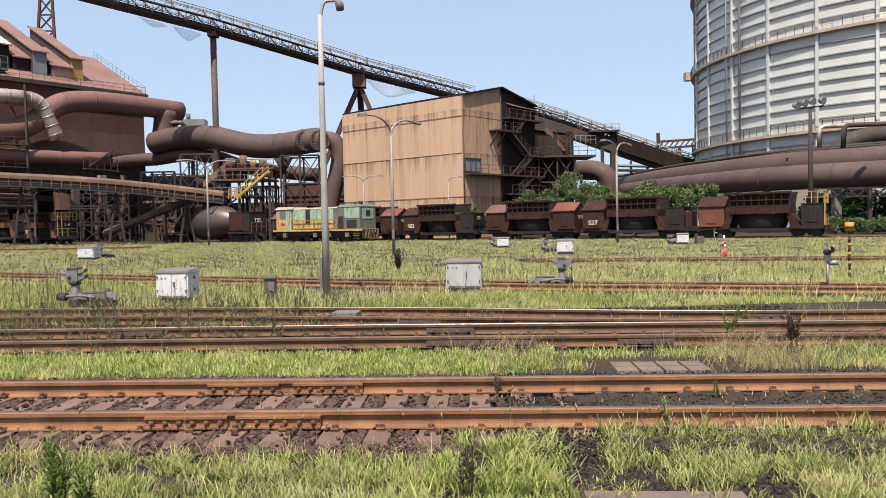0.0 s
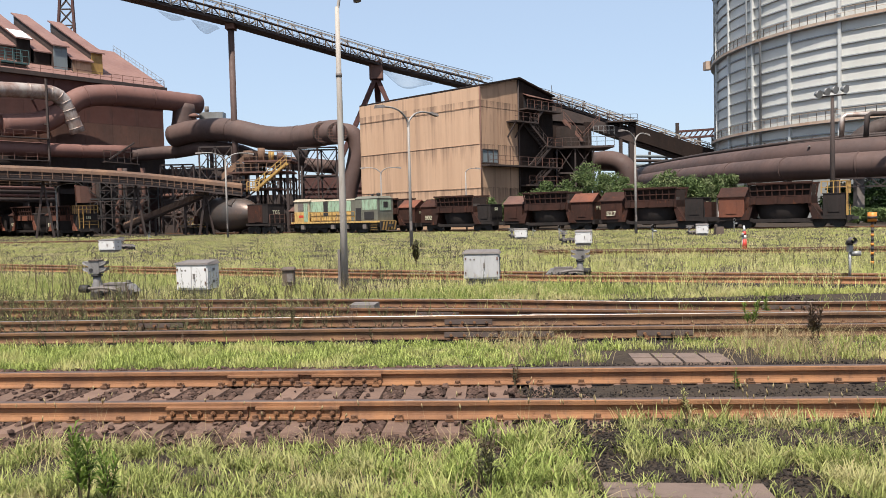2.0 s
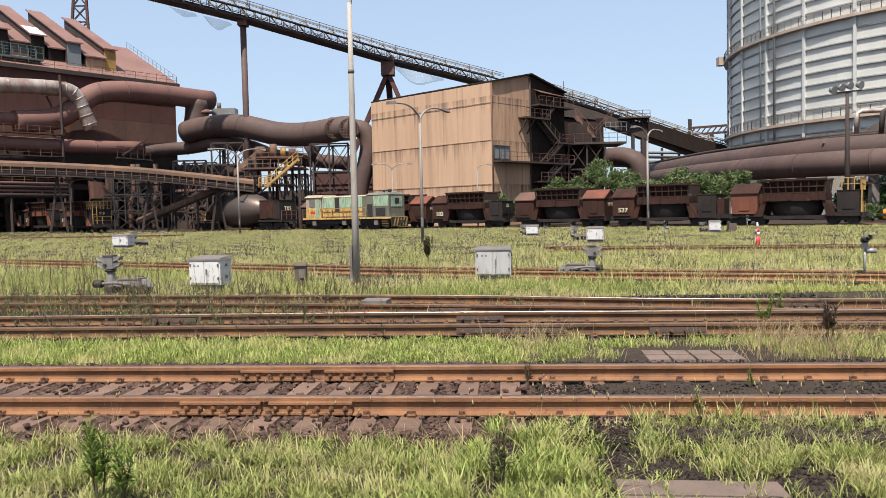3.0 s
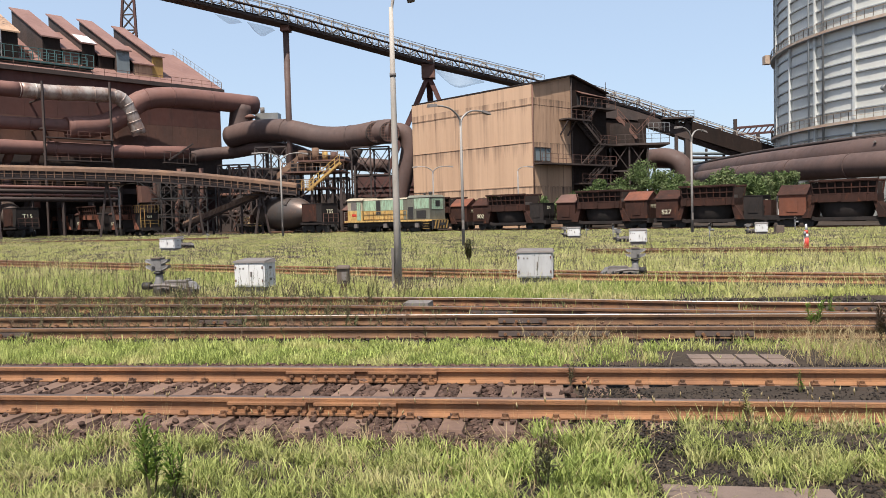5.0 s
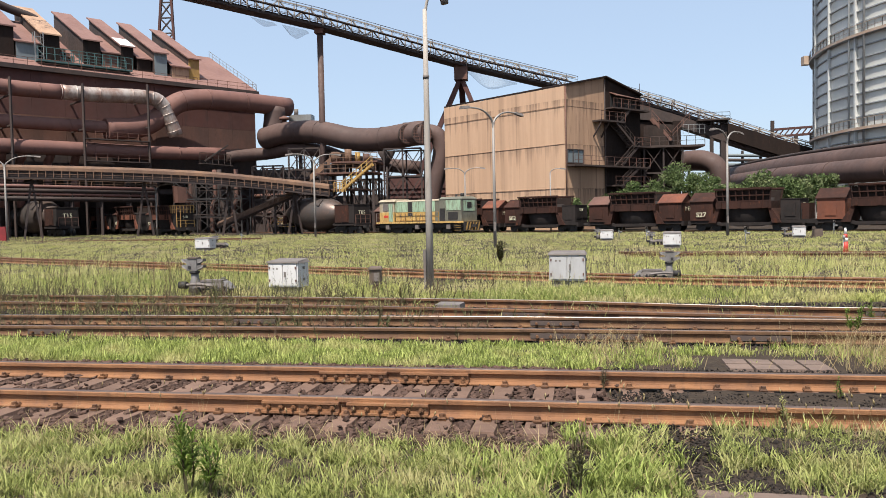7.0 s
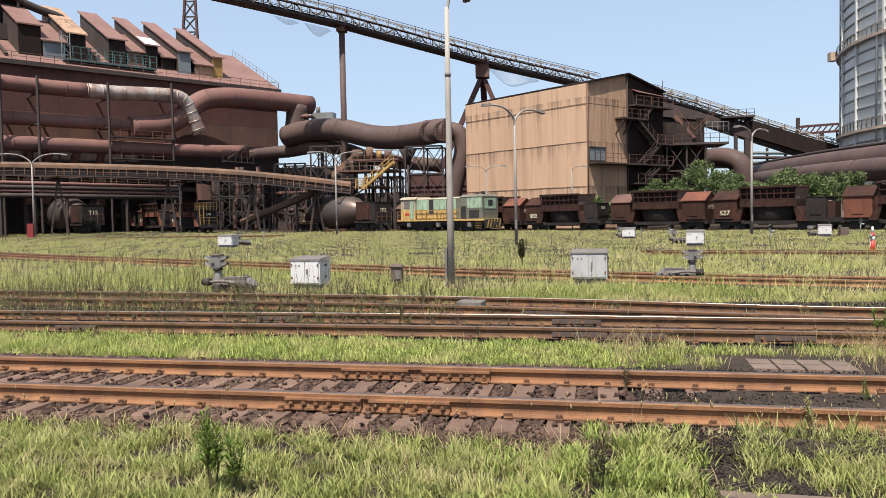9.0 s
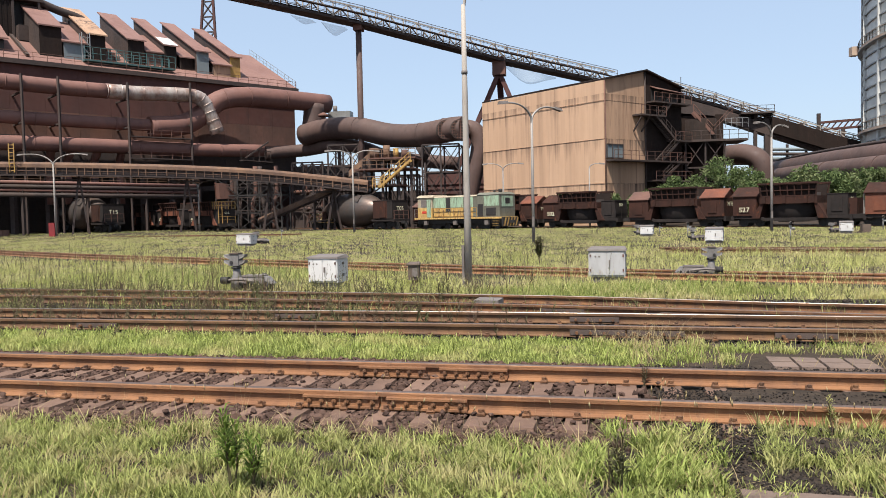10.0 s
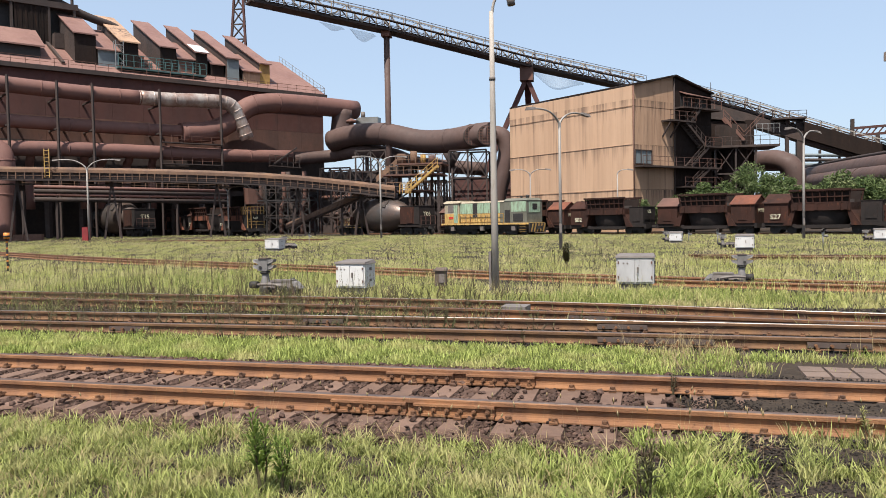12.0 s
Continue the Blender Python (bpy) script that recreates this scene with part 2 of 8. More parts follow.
GRASS_NEAR = foliage("near_grass", (0.1103, 0.1303, 0.0351), (0.4512, 0.4763, 0.1605), (0.4612, 0.4112, 0.2005), 0.4, 0.35, 0.42)
GRASS_LUSH = foliage("lush_grass", (0.1084, 0.14, 0.0316), (0.4064, 0.4605, 0.1355), (0.4515, 0.4154, 0.1806), 0.4, 0.35, 0.42)
GRASS_STRIP = foliage("bright_grass", (0.1295, 0.1618, 0.0377), (0.507, 0.561, 0.1726), (0.4963, 0.453, 0.1942), 0.8, 0.35, 0.48)
GRASS_FIELD = foliage("field_grass", (0.307, 0.3229, 0.0953), (0.5718, 0.5718, 0.2012), (0.5718, 0.4871, 0.2541), 2.5, 0.3, 0.6)
GRASS_DRY = foliage("dry_grass", (0.2924, 0.215, 0.1032), (0.43, 0.344, 0.1978), (0.3612, 0.258, 0.1462), 0.5, 0.3, 0.3)
WEED = foliage("weed_stems", (0.05, 0.05, 0.024), (0.115, 0.12, 0.05), (0.1, 0.066, 0.045), 0.8, 0.15, 0.75)
LEAF = foliage("weed_leaves", (0.086, 0.129, 0.0258), (0.172, 0.2408, 0.0473), (0.1376, 0.1634, 0.043), 0.5, 0.3, 0.3)
TREE_LEAF = foliage("tree_leaves", (0.0554, 0.0845, 0.0317), (0.1386, 0.1848, 0.066), (0.198, 0.2178, 0.1056), 1.5, 0.25, 0.4)
# darker copy of the tree leaves, with the shade under the mains in it
TREE_SHADED = foliage("shade_toned_tree_leaves", (0.02, 0.042, 0.014), (0.045, 0.08, 0.025), (0.05, 0.07, 0.03), 1.5, 0.2, 0.3)


# ---- building blocks ----
def add(bm, verts, faces):
    vs = [bm.verts.new(v) for v in verts]
    for f in faces:
        bm.faces.new([vs[i] for i in f])


BOX = ((0, 3, 2, 1), (4, 5, 6, 7), (0, 1, 5, 4), (1, 2, 6, 5), (2, 3, 7, 6), (3, 0, 4, 7))


def box(bm, lo, hi, m=None):
    (a, b, c), (d, e, f) = lo, hi
    vs = [Vector(v) for v in ((a, b, c), (d, b, c), (d, e, c), (a, e, c), (a, b, f), (d, b, f), (d, e, f), (a, e, f))]
    add(bm, [m @ v for v in vs] if m else vs, BOX)
    return bm


def hexa(bm, base, top):
    """A solid between two four-cornered faces."""
    add(bm, [*base, *top], BOX)
    return bm


def beam(bm, p, q, w, h=None):
    """A square bar from p to q."""
    p, q = Vector(p), Vector(q)
    h = h or w
    d = (q - p).normalized()
    s = d.cross(Vector((0, 0, 1)))
    s = Vector((1, 0, 0)) if s.length < 1e-4 else s.normalized()
    u = s.cross(d)
    c = [s * w / 2 + u * h / 2, -s * w / 2 + u * h / 2, -s * w / 2 - u * h / 2, s * w / 2 - u * h / 2]
    add(bm, [p + k for k in c] + [q + k for k in c], BOX)
    return bm


def spline(pts, n=6):
    """Rounded path through the points."""
    pts = [Vector(p) for p in pts]
    q = [2 * pts[0] - pts[1], *pts, 2 * pts[-1] - pts[-2]]
    out = []
    for i in range(len(pts) - 1):
        a, b, c, d = q[i:i + 4]
        for k in range(n):
            t = k / n
            out.append(0.5 * (2 * b + (c - a) * t + (2 * a - 5 * b + 4 * c - d) * t * t + (3 * b - a - 3 * c + d) * t ** 3))
    return out + [pts[-1]]


def tube(bm, pts, r, n=16, caps=True):
    """A round bar or pipe along the points; r may be one radius or one for each point."""
    pts = [Vector(p) for p in pts]
    rs = r if isinstance(r, (list, tuple)) else [r] * len(pts)
    rings, side = [], None
    for i, p in enumerate(pts):
        d = (pts[min(i + 1, len(pts) - 1)] - pts[max(i - 1, 0)]).normalized()
        if side is None:
            side = d.cross(Vector((0, 0, 1)))
            side = Vector((1, 0, 0)) if side.length < 1e-3 else side
        side = (side - d * side.dot(d)).normalized()
        up = d.cross(side)
        rings.append([bm.verts.new(p + (side * math.cos(a) + up * math.sin(a)) * rs[i]) for a in (2 * math.pi * k / n for k in range(n))])
    for a, b in zip(rings, rings[1:]):
        for k in range(n):
            bm.faces.new((a[k], b[k], b[(k + 1) % n], a[(k + 1) % n])).smooth = n > 6
    if caps:
        bm.faces.new(rings[0])
        bm.faces.new(rings[-1][::-1])
    return bm


def sweep(bm, profile, pts):
    """A closed outline (across, height) drawn along a path that stays upright."""
    pts = [Vector(p) for p in pts]
    rings = []
    for i, p in enumerate(pts):
        d = pts[min(i + 1, len(pts) - 1)] - pts[max(i - 1, 0)]
        s = Vector((-d.y, d.x, 0)).normalized()
        rings.append([bm.verts.new(p + s * a + Vector((0, 0, z))) for a, z in profile])
    n = len(profile)
    for a, b in zip(rings, rings[1:]):
        for k in range(n):
            bm.faces.new((a[k], a[(k + 1) % n], b[(k + 1) % n], b[k]))
    bm.faces.new(rings[0][::-1])
    bm.faces.new(rings[-1])
    return bm


def plate(bm, corners, thick):
    """A flat four-cornered sheet with thickness towards its back."""
    c = [Vector(v) for v in corners]
    n = (c[1] - c[0]).cross(c[3] - c[0]).normalized() * thick
    return hexa(bm, [v - n for v in c], c)


def B():
    return bmesh.new()


def mesh(name, bm, material):
    bmesh.ops.recalc_face_normals(bm, faces=bm.faces[:])
    me = bpy.data.meshes.new(name)
    bm.to_mesh(me)
    bm.free()
    me.materials.append(material)
    return me


def thing(name, label, category, at=(0, 0, 0), group="", kind=""):
    """The Empty at a thing's base that carries its parts."""
    ob = new(name)
    ob.location = at
    ob.empty_display_size = 0.2
    return tagged(ob, label, category, group, kind)


def part(name, bm, material, parent=None, label=""):
    """One mesh object under a thing or a part; the mesh is given in world places."""
    ob = new(name, mesh(name, bm, material))
    if parent:
        ob.parent = parent
        ob.matrix_parent_inverse = Matrix.Translation(-parent.location) if parent.parent is None else Matrix()
    if label:
        tagged(ob, label)
    return ob


def whole(name, bm, material, label, category, group="", kind=""):
    return tagged(new(name, mesh(name, bm, material)), label, category, group, kind)


def lerp(p, q, t):
    return Vector(p) + (Vector(q) - Vector(p)) * t


def railing(bm, pts, h=1.0, gap=1.5, w=0.05):
    """Posts, top rail and mid rail along a path."""
    pts = [Vector(p) for p in pts]
    up = Vector((0, 0, h))
    for p, q in zip(pts, pts[1:]):
        beam(bm, p + up, q + up, w)
        beam(bm, p + up * 0.5, q + up * 0.5, w * 0.8)
        n = max(1, round((q - p).length / gap))
        for i in range(n + 1):
            s = lerp(p, q, i / n)
            beam(bm, s, s + up, w)
    return bm


def ss(v):
    v = min(max(v, 0), 1)
    return v * v * (3 - 2 * v)


def ground_z(x, y):
    return 0.35 * ss((y - 66) / 16) * ss((-x - 30) / 20)


# ---- ground ----
def make_ground():
    xs = np.concatenate([[-2500, -1200, -600, -300], np.arange(-160, 161, 4.0), [300, 600, 1200, 2500]])
    ys = np.concatenate([[-2500, -800, -300, -100, -40], np.arange(-20, 141, 4.0), [200, 400, 900, 2500]])
    verts = [(x, y, ground_z(x, y) - 0.02) for y in ys for x in xs]
    w = len(xs)
    faces = [(j * w + i, j * w + i + 1, (j + 1) * w + i + 1, (j + 1) * w + i) for j in range(len(ys) - 1) for i in range(w - 1)]
    me = bpy.data.meshes.new("ground")
    me.from_pydata(verts, [], faces)
    m = surface("yard_earth", (0.05, 0.036, 0.027), (0.034, 0.026, 0.02), (0.07, 0.052, 0.036), 0.6, 1, 0.95, bump=0.8, fine=14, wear=0.65)
    me.materials.append(m)
    tagged(new("ground", me), "dark gritty yard earth with patches of thin grass", "ground", kind="structure")


make_ground()

# ---- tracks ----
RAIL = ((-0.064, 0), (0.064, 0), (0.064, 0.011), (0.014, 0.028), (0.008, 0.045), (0.008, 0.1), (0.035, 0.112), (0.036, 0.143), (0.028, 0.152), (-0.028, 0.152),
        (-0.036, 0.143), (-0.035, 0.112), (-0.008, 0.1), (-0.008, 0.045), (-0.014, 0.028), (-0.064, 0.011))
TOP = ((-0.029, 0), (0.029, 0), (0.026, 0.004), (-0.026, 0.004))


def rail(track, pts, z, material, top, scale=1.0):
    p = [Vector((x, y, z)) for x, y in pts]
    r = part("rail", sweep(B(), [(a * scale, h * scale) for a, h in RAIL], p), material, track)
    part("running_face", sweep(B(), [(a * scale, h + 0.1515 * scale) for a, h in TOP], p), top, r)
    return r


def near_y(x, s):
    """y of a line parallel to the nearest track, s metres beyond the eye's foot."""
    return s - 0.087 * x


track_near = thing("railway_track", "rusty railway track on sleepers and brown ballast", "railway track", (0, 6.1, 0), kind="structure")
N_S, F_S = 5.49, 6.78
for s, m in ((N_S, RAIL_WEB), (F_S, RAIL_WEB)):
    rail(track_near, [(-14, near_y(-14, s)), (14, near_y(14, s))], 0.02, m, RAIL_TOP)
TRACK_U = Vector((1, -0.087, 0)).normalized()
TRACK_V = Vector((0.087, 1, 0)).normalized()


def track_pose(x, s, z):
    return Matrix(((TRACK_U.x, TRACK_V.x, 0, x), (TRACK_U.y, TRACK_V.y, 0, near_y(x, s)), (0, 0, 1, z), (0, 0, 0, 1)))


def sleeper_mesh():
    bm = B()
    a, b = 0.095, 0.13
    L = 1.12
    low = [(-b, -L, -0.16), (b, -L, -0.16), (b, L, -0.16), (-b, L, -0.16)]
    hexa(bm, low, [(-a, -L + 0.07, 0.0), (a, -L + 0.07, 0.0), (a, L - 0.07, 0.0), (-a, L - 0.07, 0.0)])
    return mesh("sleeper", bm, SLEEPER)


SLEEPER_MESH = sleeper_mesh()
rng = random.Random(4)


def clip_mesh():
    """A spring clip and its bolt beside the rail's foot."""
    bm = B()
    box(bm, (-0.035, 0.05, 0), (0.035, 0.12, 0.016))
    tube(bm, [(0, 0.095, 0.012), (0, 0.095, 0.05)], 0.014, 6)
    hexa(bm, [(-0.03, 0.035, 0.016), (0.03, 0.035, 0.016), (0.03, 0.125, 0.016), (-0.03, 0.125, 0.016)], [(-0.02, 0.03, 0.036), (0.02, 0.03, 0.036), (0.024, 0.11, 0.03), (-0.024, 0.11, 0.03)])
    tube(bm, [(0, 0.095, 0.03), (0, 0.095, 0.052)], 0.024, 6)
    return mesh("rail_clip", bm, RAIL_OLD)


SLEEPER_X0, SLEEPER_GAP = -0.156, 0.400
CLIP_MESH = clip_mesh()
for i in range(-17, 20):
    x = SLEEPER_X0 + i * SLEEPER_GAP
    sl = new("sleeper", SLEEPER_MESH)
    sl.parent = track_near
    sl.matrix_parent_inverse = Matrix.Translation(-track_near.location)
    sl.matrix_basis = track_pose(x, 0.5 * (N_S + F_S), 0.022 - rng.random() * 0.01) @ pose(0, 0, 0, 0, 0, rng.uniform(-1.5, 1.5))
    for s in (N_S, F_S):
        for side in (0, 180):
            c = new("rail_clip", CLIP_MESH)
            c.parent = sl
            c.matrix_basis = pose(0, s - 0.5 * (N_S + F_S), 0.006, 0, 0, side)


def fishplate(track, x0, x1, s, bolts):
    """A joint bar on the near side of a rail with its bolts."""
    bm = B()
    m = track_pose(x0, s, 0.02)
    L = (x1 - x0) / TRACK_U.x
    hexa(bm, [m @ Vector(v) for v in ((0, -0.055, 0.02), (L, -0.055, 0.02), (L, -0.012, 0.02), (0, -0.012, 0.02))],
         [m @ Vector(v) for v in ((0, -0.05, 0.118), (L, -0.05, 0.118), (L, -0.012, 0.118), (0, -0.012, 0.118))])
    box(bm, (0, -0.075, 0.095), (L, -0.05, 0.115), m)
    box(bm, (0, -0.085, 0.014), (L, -0.05, 0.032), m)
    p = part("fishplate", bm, RAIL_WEB, track, "rust-coated joint bar")
    for k in range(bolts):
        b = B()
        u = L * (k + 0.5) / bolts
        tube(b, [m @ Vector((u, -0.05, 0.065)), m @ Vector((u, -0.085, 0.065))], 0.022, 6)
        tube(b, [m @ Vector((u, -0.085, 0.065)), m @ Vector((u, -0.11, 0.065))], 0.011, 6)
        part("bolt", b, RAIL_OLD, p)


for x0, x1, s in ((-2.2, -1.5, N_S), (-1.43, -0.72, N_S), (-2.02, -1.3, F_S), (-1.16, -0.46, F_S)):
    fishplate(track_near, x0, x1, s, 6)

# tracks beyond, with the rails of a turnout between them
track_mid = thing("railway_track", "two overgrown rusty railway tracks with a turnout", "railway track", (0, 11, 0), kind="structure")
MID = (((-16, 11.08), (-6.92, 10.26), (-1.36, 9.76), (3.46, 9.22), (14, 8.05)), ((-16, 12.38), (-8.07, 11.62), (-1.52, 11.05), (3.48, 10.44), (14, 9.15)),
       ((-20, 15.6), (-9.17, 13.70), (-3.58, 12.70), (2.0, 11.31), (5.04, 10.43), (6.2, 10.2)), ((-22, 17.2), (-9.41, 15.06), (-3.95, 14.10), (0.28, 13.17), (5.55, 11.56), (16, 10.1)))
for pts in MID:
    p = spline([(x, y, 0) for x, y in pts], 6)
    rail(track_mid, [(v.x, v.y) for v in p], 0.015, RAIL_MID if pts in MID[:2] else RAIL_OLD, RAIL_BRIGHT if pts is MID[3] or pts is MID[1] else RAIL_TOP)
# check rail beside the turnout's inner rail
rail(track_mid, [(1.6, 11.18), (5.0, 10.27)], 0.0, RAIL_OLD, RAIL_DULL, 0.8)


def mid_line(row, x):
    return float(np.interp(x, [p[0] for p in MID[row]], [p[1] for p in MID[row]]))


OLD_SLEEPER = SLEEPER_MESH.copy()
OLD_SLEEPER.materials[0] = surface("rotten_dark_sleeper", (0.06, 0.043, 0.034), (0.042, 0.032, 0.026), (0.09, 0.06, 0.045), 0.3, 1, 0.95, bump=0.6, fine=40, vary=0.2)
for i in range(-26, 19):
    for near_row, far_row in ((0, 1), (2, 3)):
        x = i * 0.42 + (0.15 if far_row == 3 else 0)
        if far_row == 3 and x > 4.0:
            continue
        ya, yb = mid_line(near_row, x), mid_line(far_row, x)
        sl = new("sleeper", OLD_SLEEPER)
        sl.parent = track_mid
        sl.matrix_parent_inverse = Matrix.Translation(-track_mid.location)
        sl.matrix_basis = pose(x, 0.5 * (ya + yb), 0.0 - rng.random() * 0.012, 0, 0, (-6 if far_row == 1 else -12) + rng.uniform(-1, 1))
        for side in (0.5 * (ya - yb), 0.5 * (yb - ya)):
            for turn in (0, 180):
                c = new("rail_clip", CLIP_MESH)
                c.parent = sl
                c.matrix_basis = pose(0, side, 0.012, 0, 0, turn)
for xa, row in ((0.2, 0), (0.95, 0), (2.75, 0), (0.22, 1), (-0.25, 2), (5.4, 3), (-4.6, 1), (-7.5, 0)):
    ya, yb = mid_line(row, xa), mid_line(row, xa + 0.72)
    fp = part("fishplate", hexa(B(), [(xa, ya - 0.055, 0.045), (xa + 0.72, yb - 0.055, 0.045), (xa + 0.72, yb - 0.012, 0.045), (xa, ya - 0.012, 0.045)], [(xa, ya - 0.046, 0.112), (xa + 0.72, yb - 0.046, 0.112), (xa + 0.72, yb - 0.012, 0.112), (xa, ya - 0.012, 0.112)]), RAIL_DULL, track_mid, "rust-coated joint bar")
    for k in range(4):
        f = (k + 0.5) / 4
        part("bolt", tube(B(), [(xa + 0.72 * f, ya + (yb - ya) * f - 0.06, 0.075), (xa + 0.72 * f, ya + (yb - ya) * f - 0.105, 0.075)], 0.022, 6), RAIL_OLD, fp)
part("switch_cover", hexa(B(), [(-1.43, 12.58, 0.0), (-0.97, 12.5, 0.0), (-0.9, 12.82, 0.0), (-1.36, 12.9, 0.0)], [(-1.42, 12.59, 0.17), (-0.98, 12.51, 0.17), (-0.91, 12.81, 0.19), (-1.35, 12.89, 0.19)]), GREY_LID, track_mid, "weathered grey cover plate")

track_far = thing("railway_track", "old sunken rusty track in the grass", "railway track", (0, 20, 0), kind="structure")
for off in (0.0, 1.3):
    p = spline([(-60, 56.5 + off, 0), (-38, 42.6 + off, 0), (-22.7, 32.0 + off, 0), (-1.6, 20.0 + off * 0.9, 0), (8.2, 15.7 + off * 0.8, 0), (16, 12.6 + off * 0.8, 0)], 8)
    rail(track_far, [(v.x, v.y) for v in p], 0.03, RAIL_WEB, RAIL_TOP)
for a, b, m in (((4.5, 30.0), (26, 23.4), RAIL_OLD), ((4.2, 31.3), (26, 24.6), RAIL_OLD), ((-80, 78), (-24, 68.7), RAIL_OLD), ((-80, 79.3), (-24, 70.0), RAIL_OLD)):
    t4 = thing("railway_track", "single rusty rail line sunk in grass", "railway track", (*a, 0), kind="structure")
    rail(t4, [a, b], 0.0, m, RAIL_TOP)

# ---- tan process building ----
def sheet_wall(parent, p, q, levels, cols, material, thick=0.06, top=None, name="wall_panel"):
    """Profiled upright sheets in columns, lapped at the given levels, between two ground points; top gives a sloping upper edge at p and q."""
    p, q = Vector((p[0], p[1], 0)), Vector((q[0], q[1], 0))
    back = Vector((-(q - p).y, (q - p).x, 0)).normalized() * thick

    def up(v, z):
        return Vector((v.x, v.y, z))
    for i in range(cols):
        a, b = lerp(p, q, i / cols + 0.0002), lerp(p, q, (i + 1) / cols - 0.0002)
        for j, (lo, hi) in enumerate(zip(levels, levels[1:])):
            lo, hi = lo + 0.012, hi - 0.012
            ha, hb = hi, hi
            if top and j == len(levels) - 2:
                ha, hb = top[0] + (top[1] - top[0]) * i / cols, top[0] + (top[1] - top[0]) * (i + 1) / cols
            off = back * (0.1 * ((i * 7 + j * 3) % 3)) - back * 0.35 * (j % 2)
            bm = B()
            f = [(0.0, 0.0)]
            for k in range(6):
                m_ = (k + 0.4) / 6
                f += [(m_ - 0.02, 0.0), (m_, 1.0), (m_ + 0.03, 1.0), (m_ + 0.05, 0.0)]
            f += [(1.0, 0.0)]
            low = [bm.verts.new(up(lerp(a, b, x_), lo) + off - back * 0.1 * h_) for x_, h_ in f]
            high = [bm.verts.new(up(lerp(a, b, x_), ha + (hb - ha) * x_) + off - back * 0.1 * h_) for x_, h_ in f]
            rear = [bm.verts.new(v) for v in (up(a + back, lo) + off, up(b + back, lo) + off, up(b + back, hb) + off, up(a + back, ha) + off)]
            for k in range(len(f) - 1):
                bm.faces.new((low[k], low[k + 1], high[k + 1], high[k]))
            bm.faces.new(rear[::-1])
            bm.faces.new(high + [rear[2], rear[3]])
            bm.faces.new(low[::-1] + [rear[0], rear[1]])
            bm.faces.new((low[0], high[0], rear[3], rear[0]))
            bm.faces.new((low[-1], rear[1], rear[2], high[-1]))
            part(name, bm, material, parent)


TL, TC = (-9.2, 99.9), (5.48, 85.83)
e2 = Vector((14.07, 14.08, 0)).normalized()
TR = (TC[0] + e2.x * 6.9, TC[1] + e2.y * 6.9)
TE = (TC[0] + e2.x * 13.8, TC[1] + e2.y * 13.8)
building = thing("process_building", "tall tan sheet-clad plant building with rust streaks", "industrial building", (TC[0], TC[1], 0))
LAPS = (0.0, 4.7, 9.6, 13.8, 16.0)
sheet_wall(building, TL, TC, LAPS, 14, TAN)
# side face: dirtier tan, its weaker light also put into the colour
sheet_wall(building, TC, TR, LAPS, 6, TAN_DIRTY_DIM, top=(16.0, 17.5))
core = B()
hexa(core, [(TL[0] + 0.1, TL[1] + 0.2, 0), (TC[0], TC[1] + 0.2, 0), (TE[0] - 0.2, TE[1], 0), (TL[0] + 12.5, TL[1] + 13, 0)],
     [(TL[0] + 0.1, TL[1] + 0.2, 15.9), (TC[0], TC[1] + 0.2, 15.9), (TE[0] - 0.2, TE[1], 15.9), (TL[0] + 12.5, TL[1] + 13, 15.9)])
part("core_wall", core, SOOT_SHADE, building)
roof = B()
bk = Vector((TL[0] - TC[0], TL[1] - TC[1], 0))
for z0, z1, a, b in ((16.0, 17.55, TC, TR), (17.55, 16.0, TR, TE)):
    a, b = Vector((*a, z0)), Vector((*b, z1))
    n = Vector((0.3, -0.3, 0))
    hexa(roof, [a + n, b + n, b + bk, a + bk], [a + n + Vector((0, 0, 0.18)), b + n + Vector((0, 0, 0.18)), b + bk + Vector((0, 0, 0.18)), a + bk + Vector((0, 0, 0.18))])
part("roof", roof, SOOT_SHADE, building)


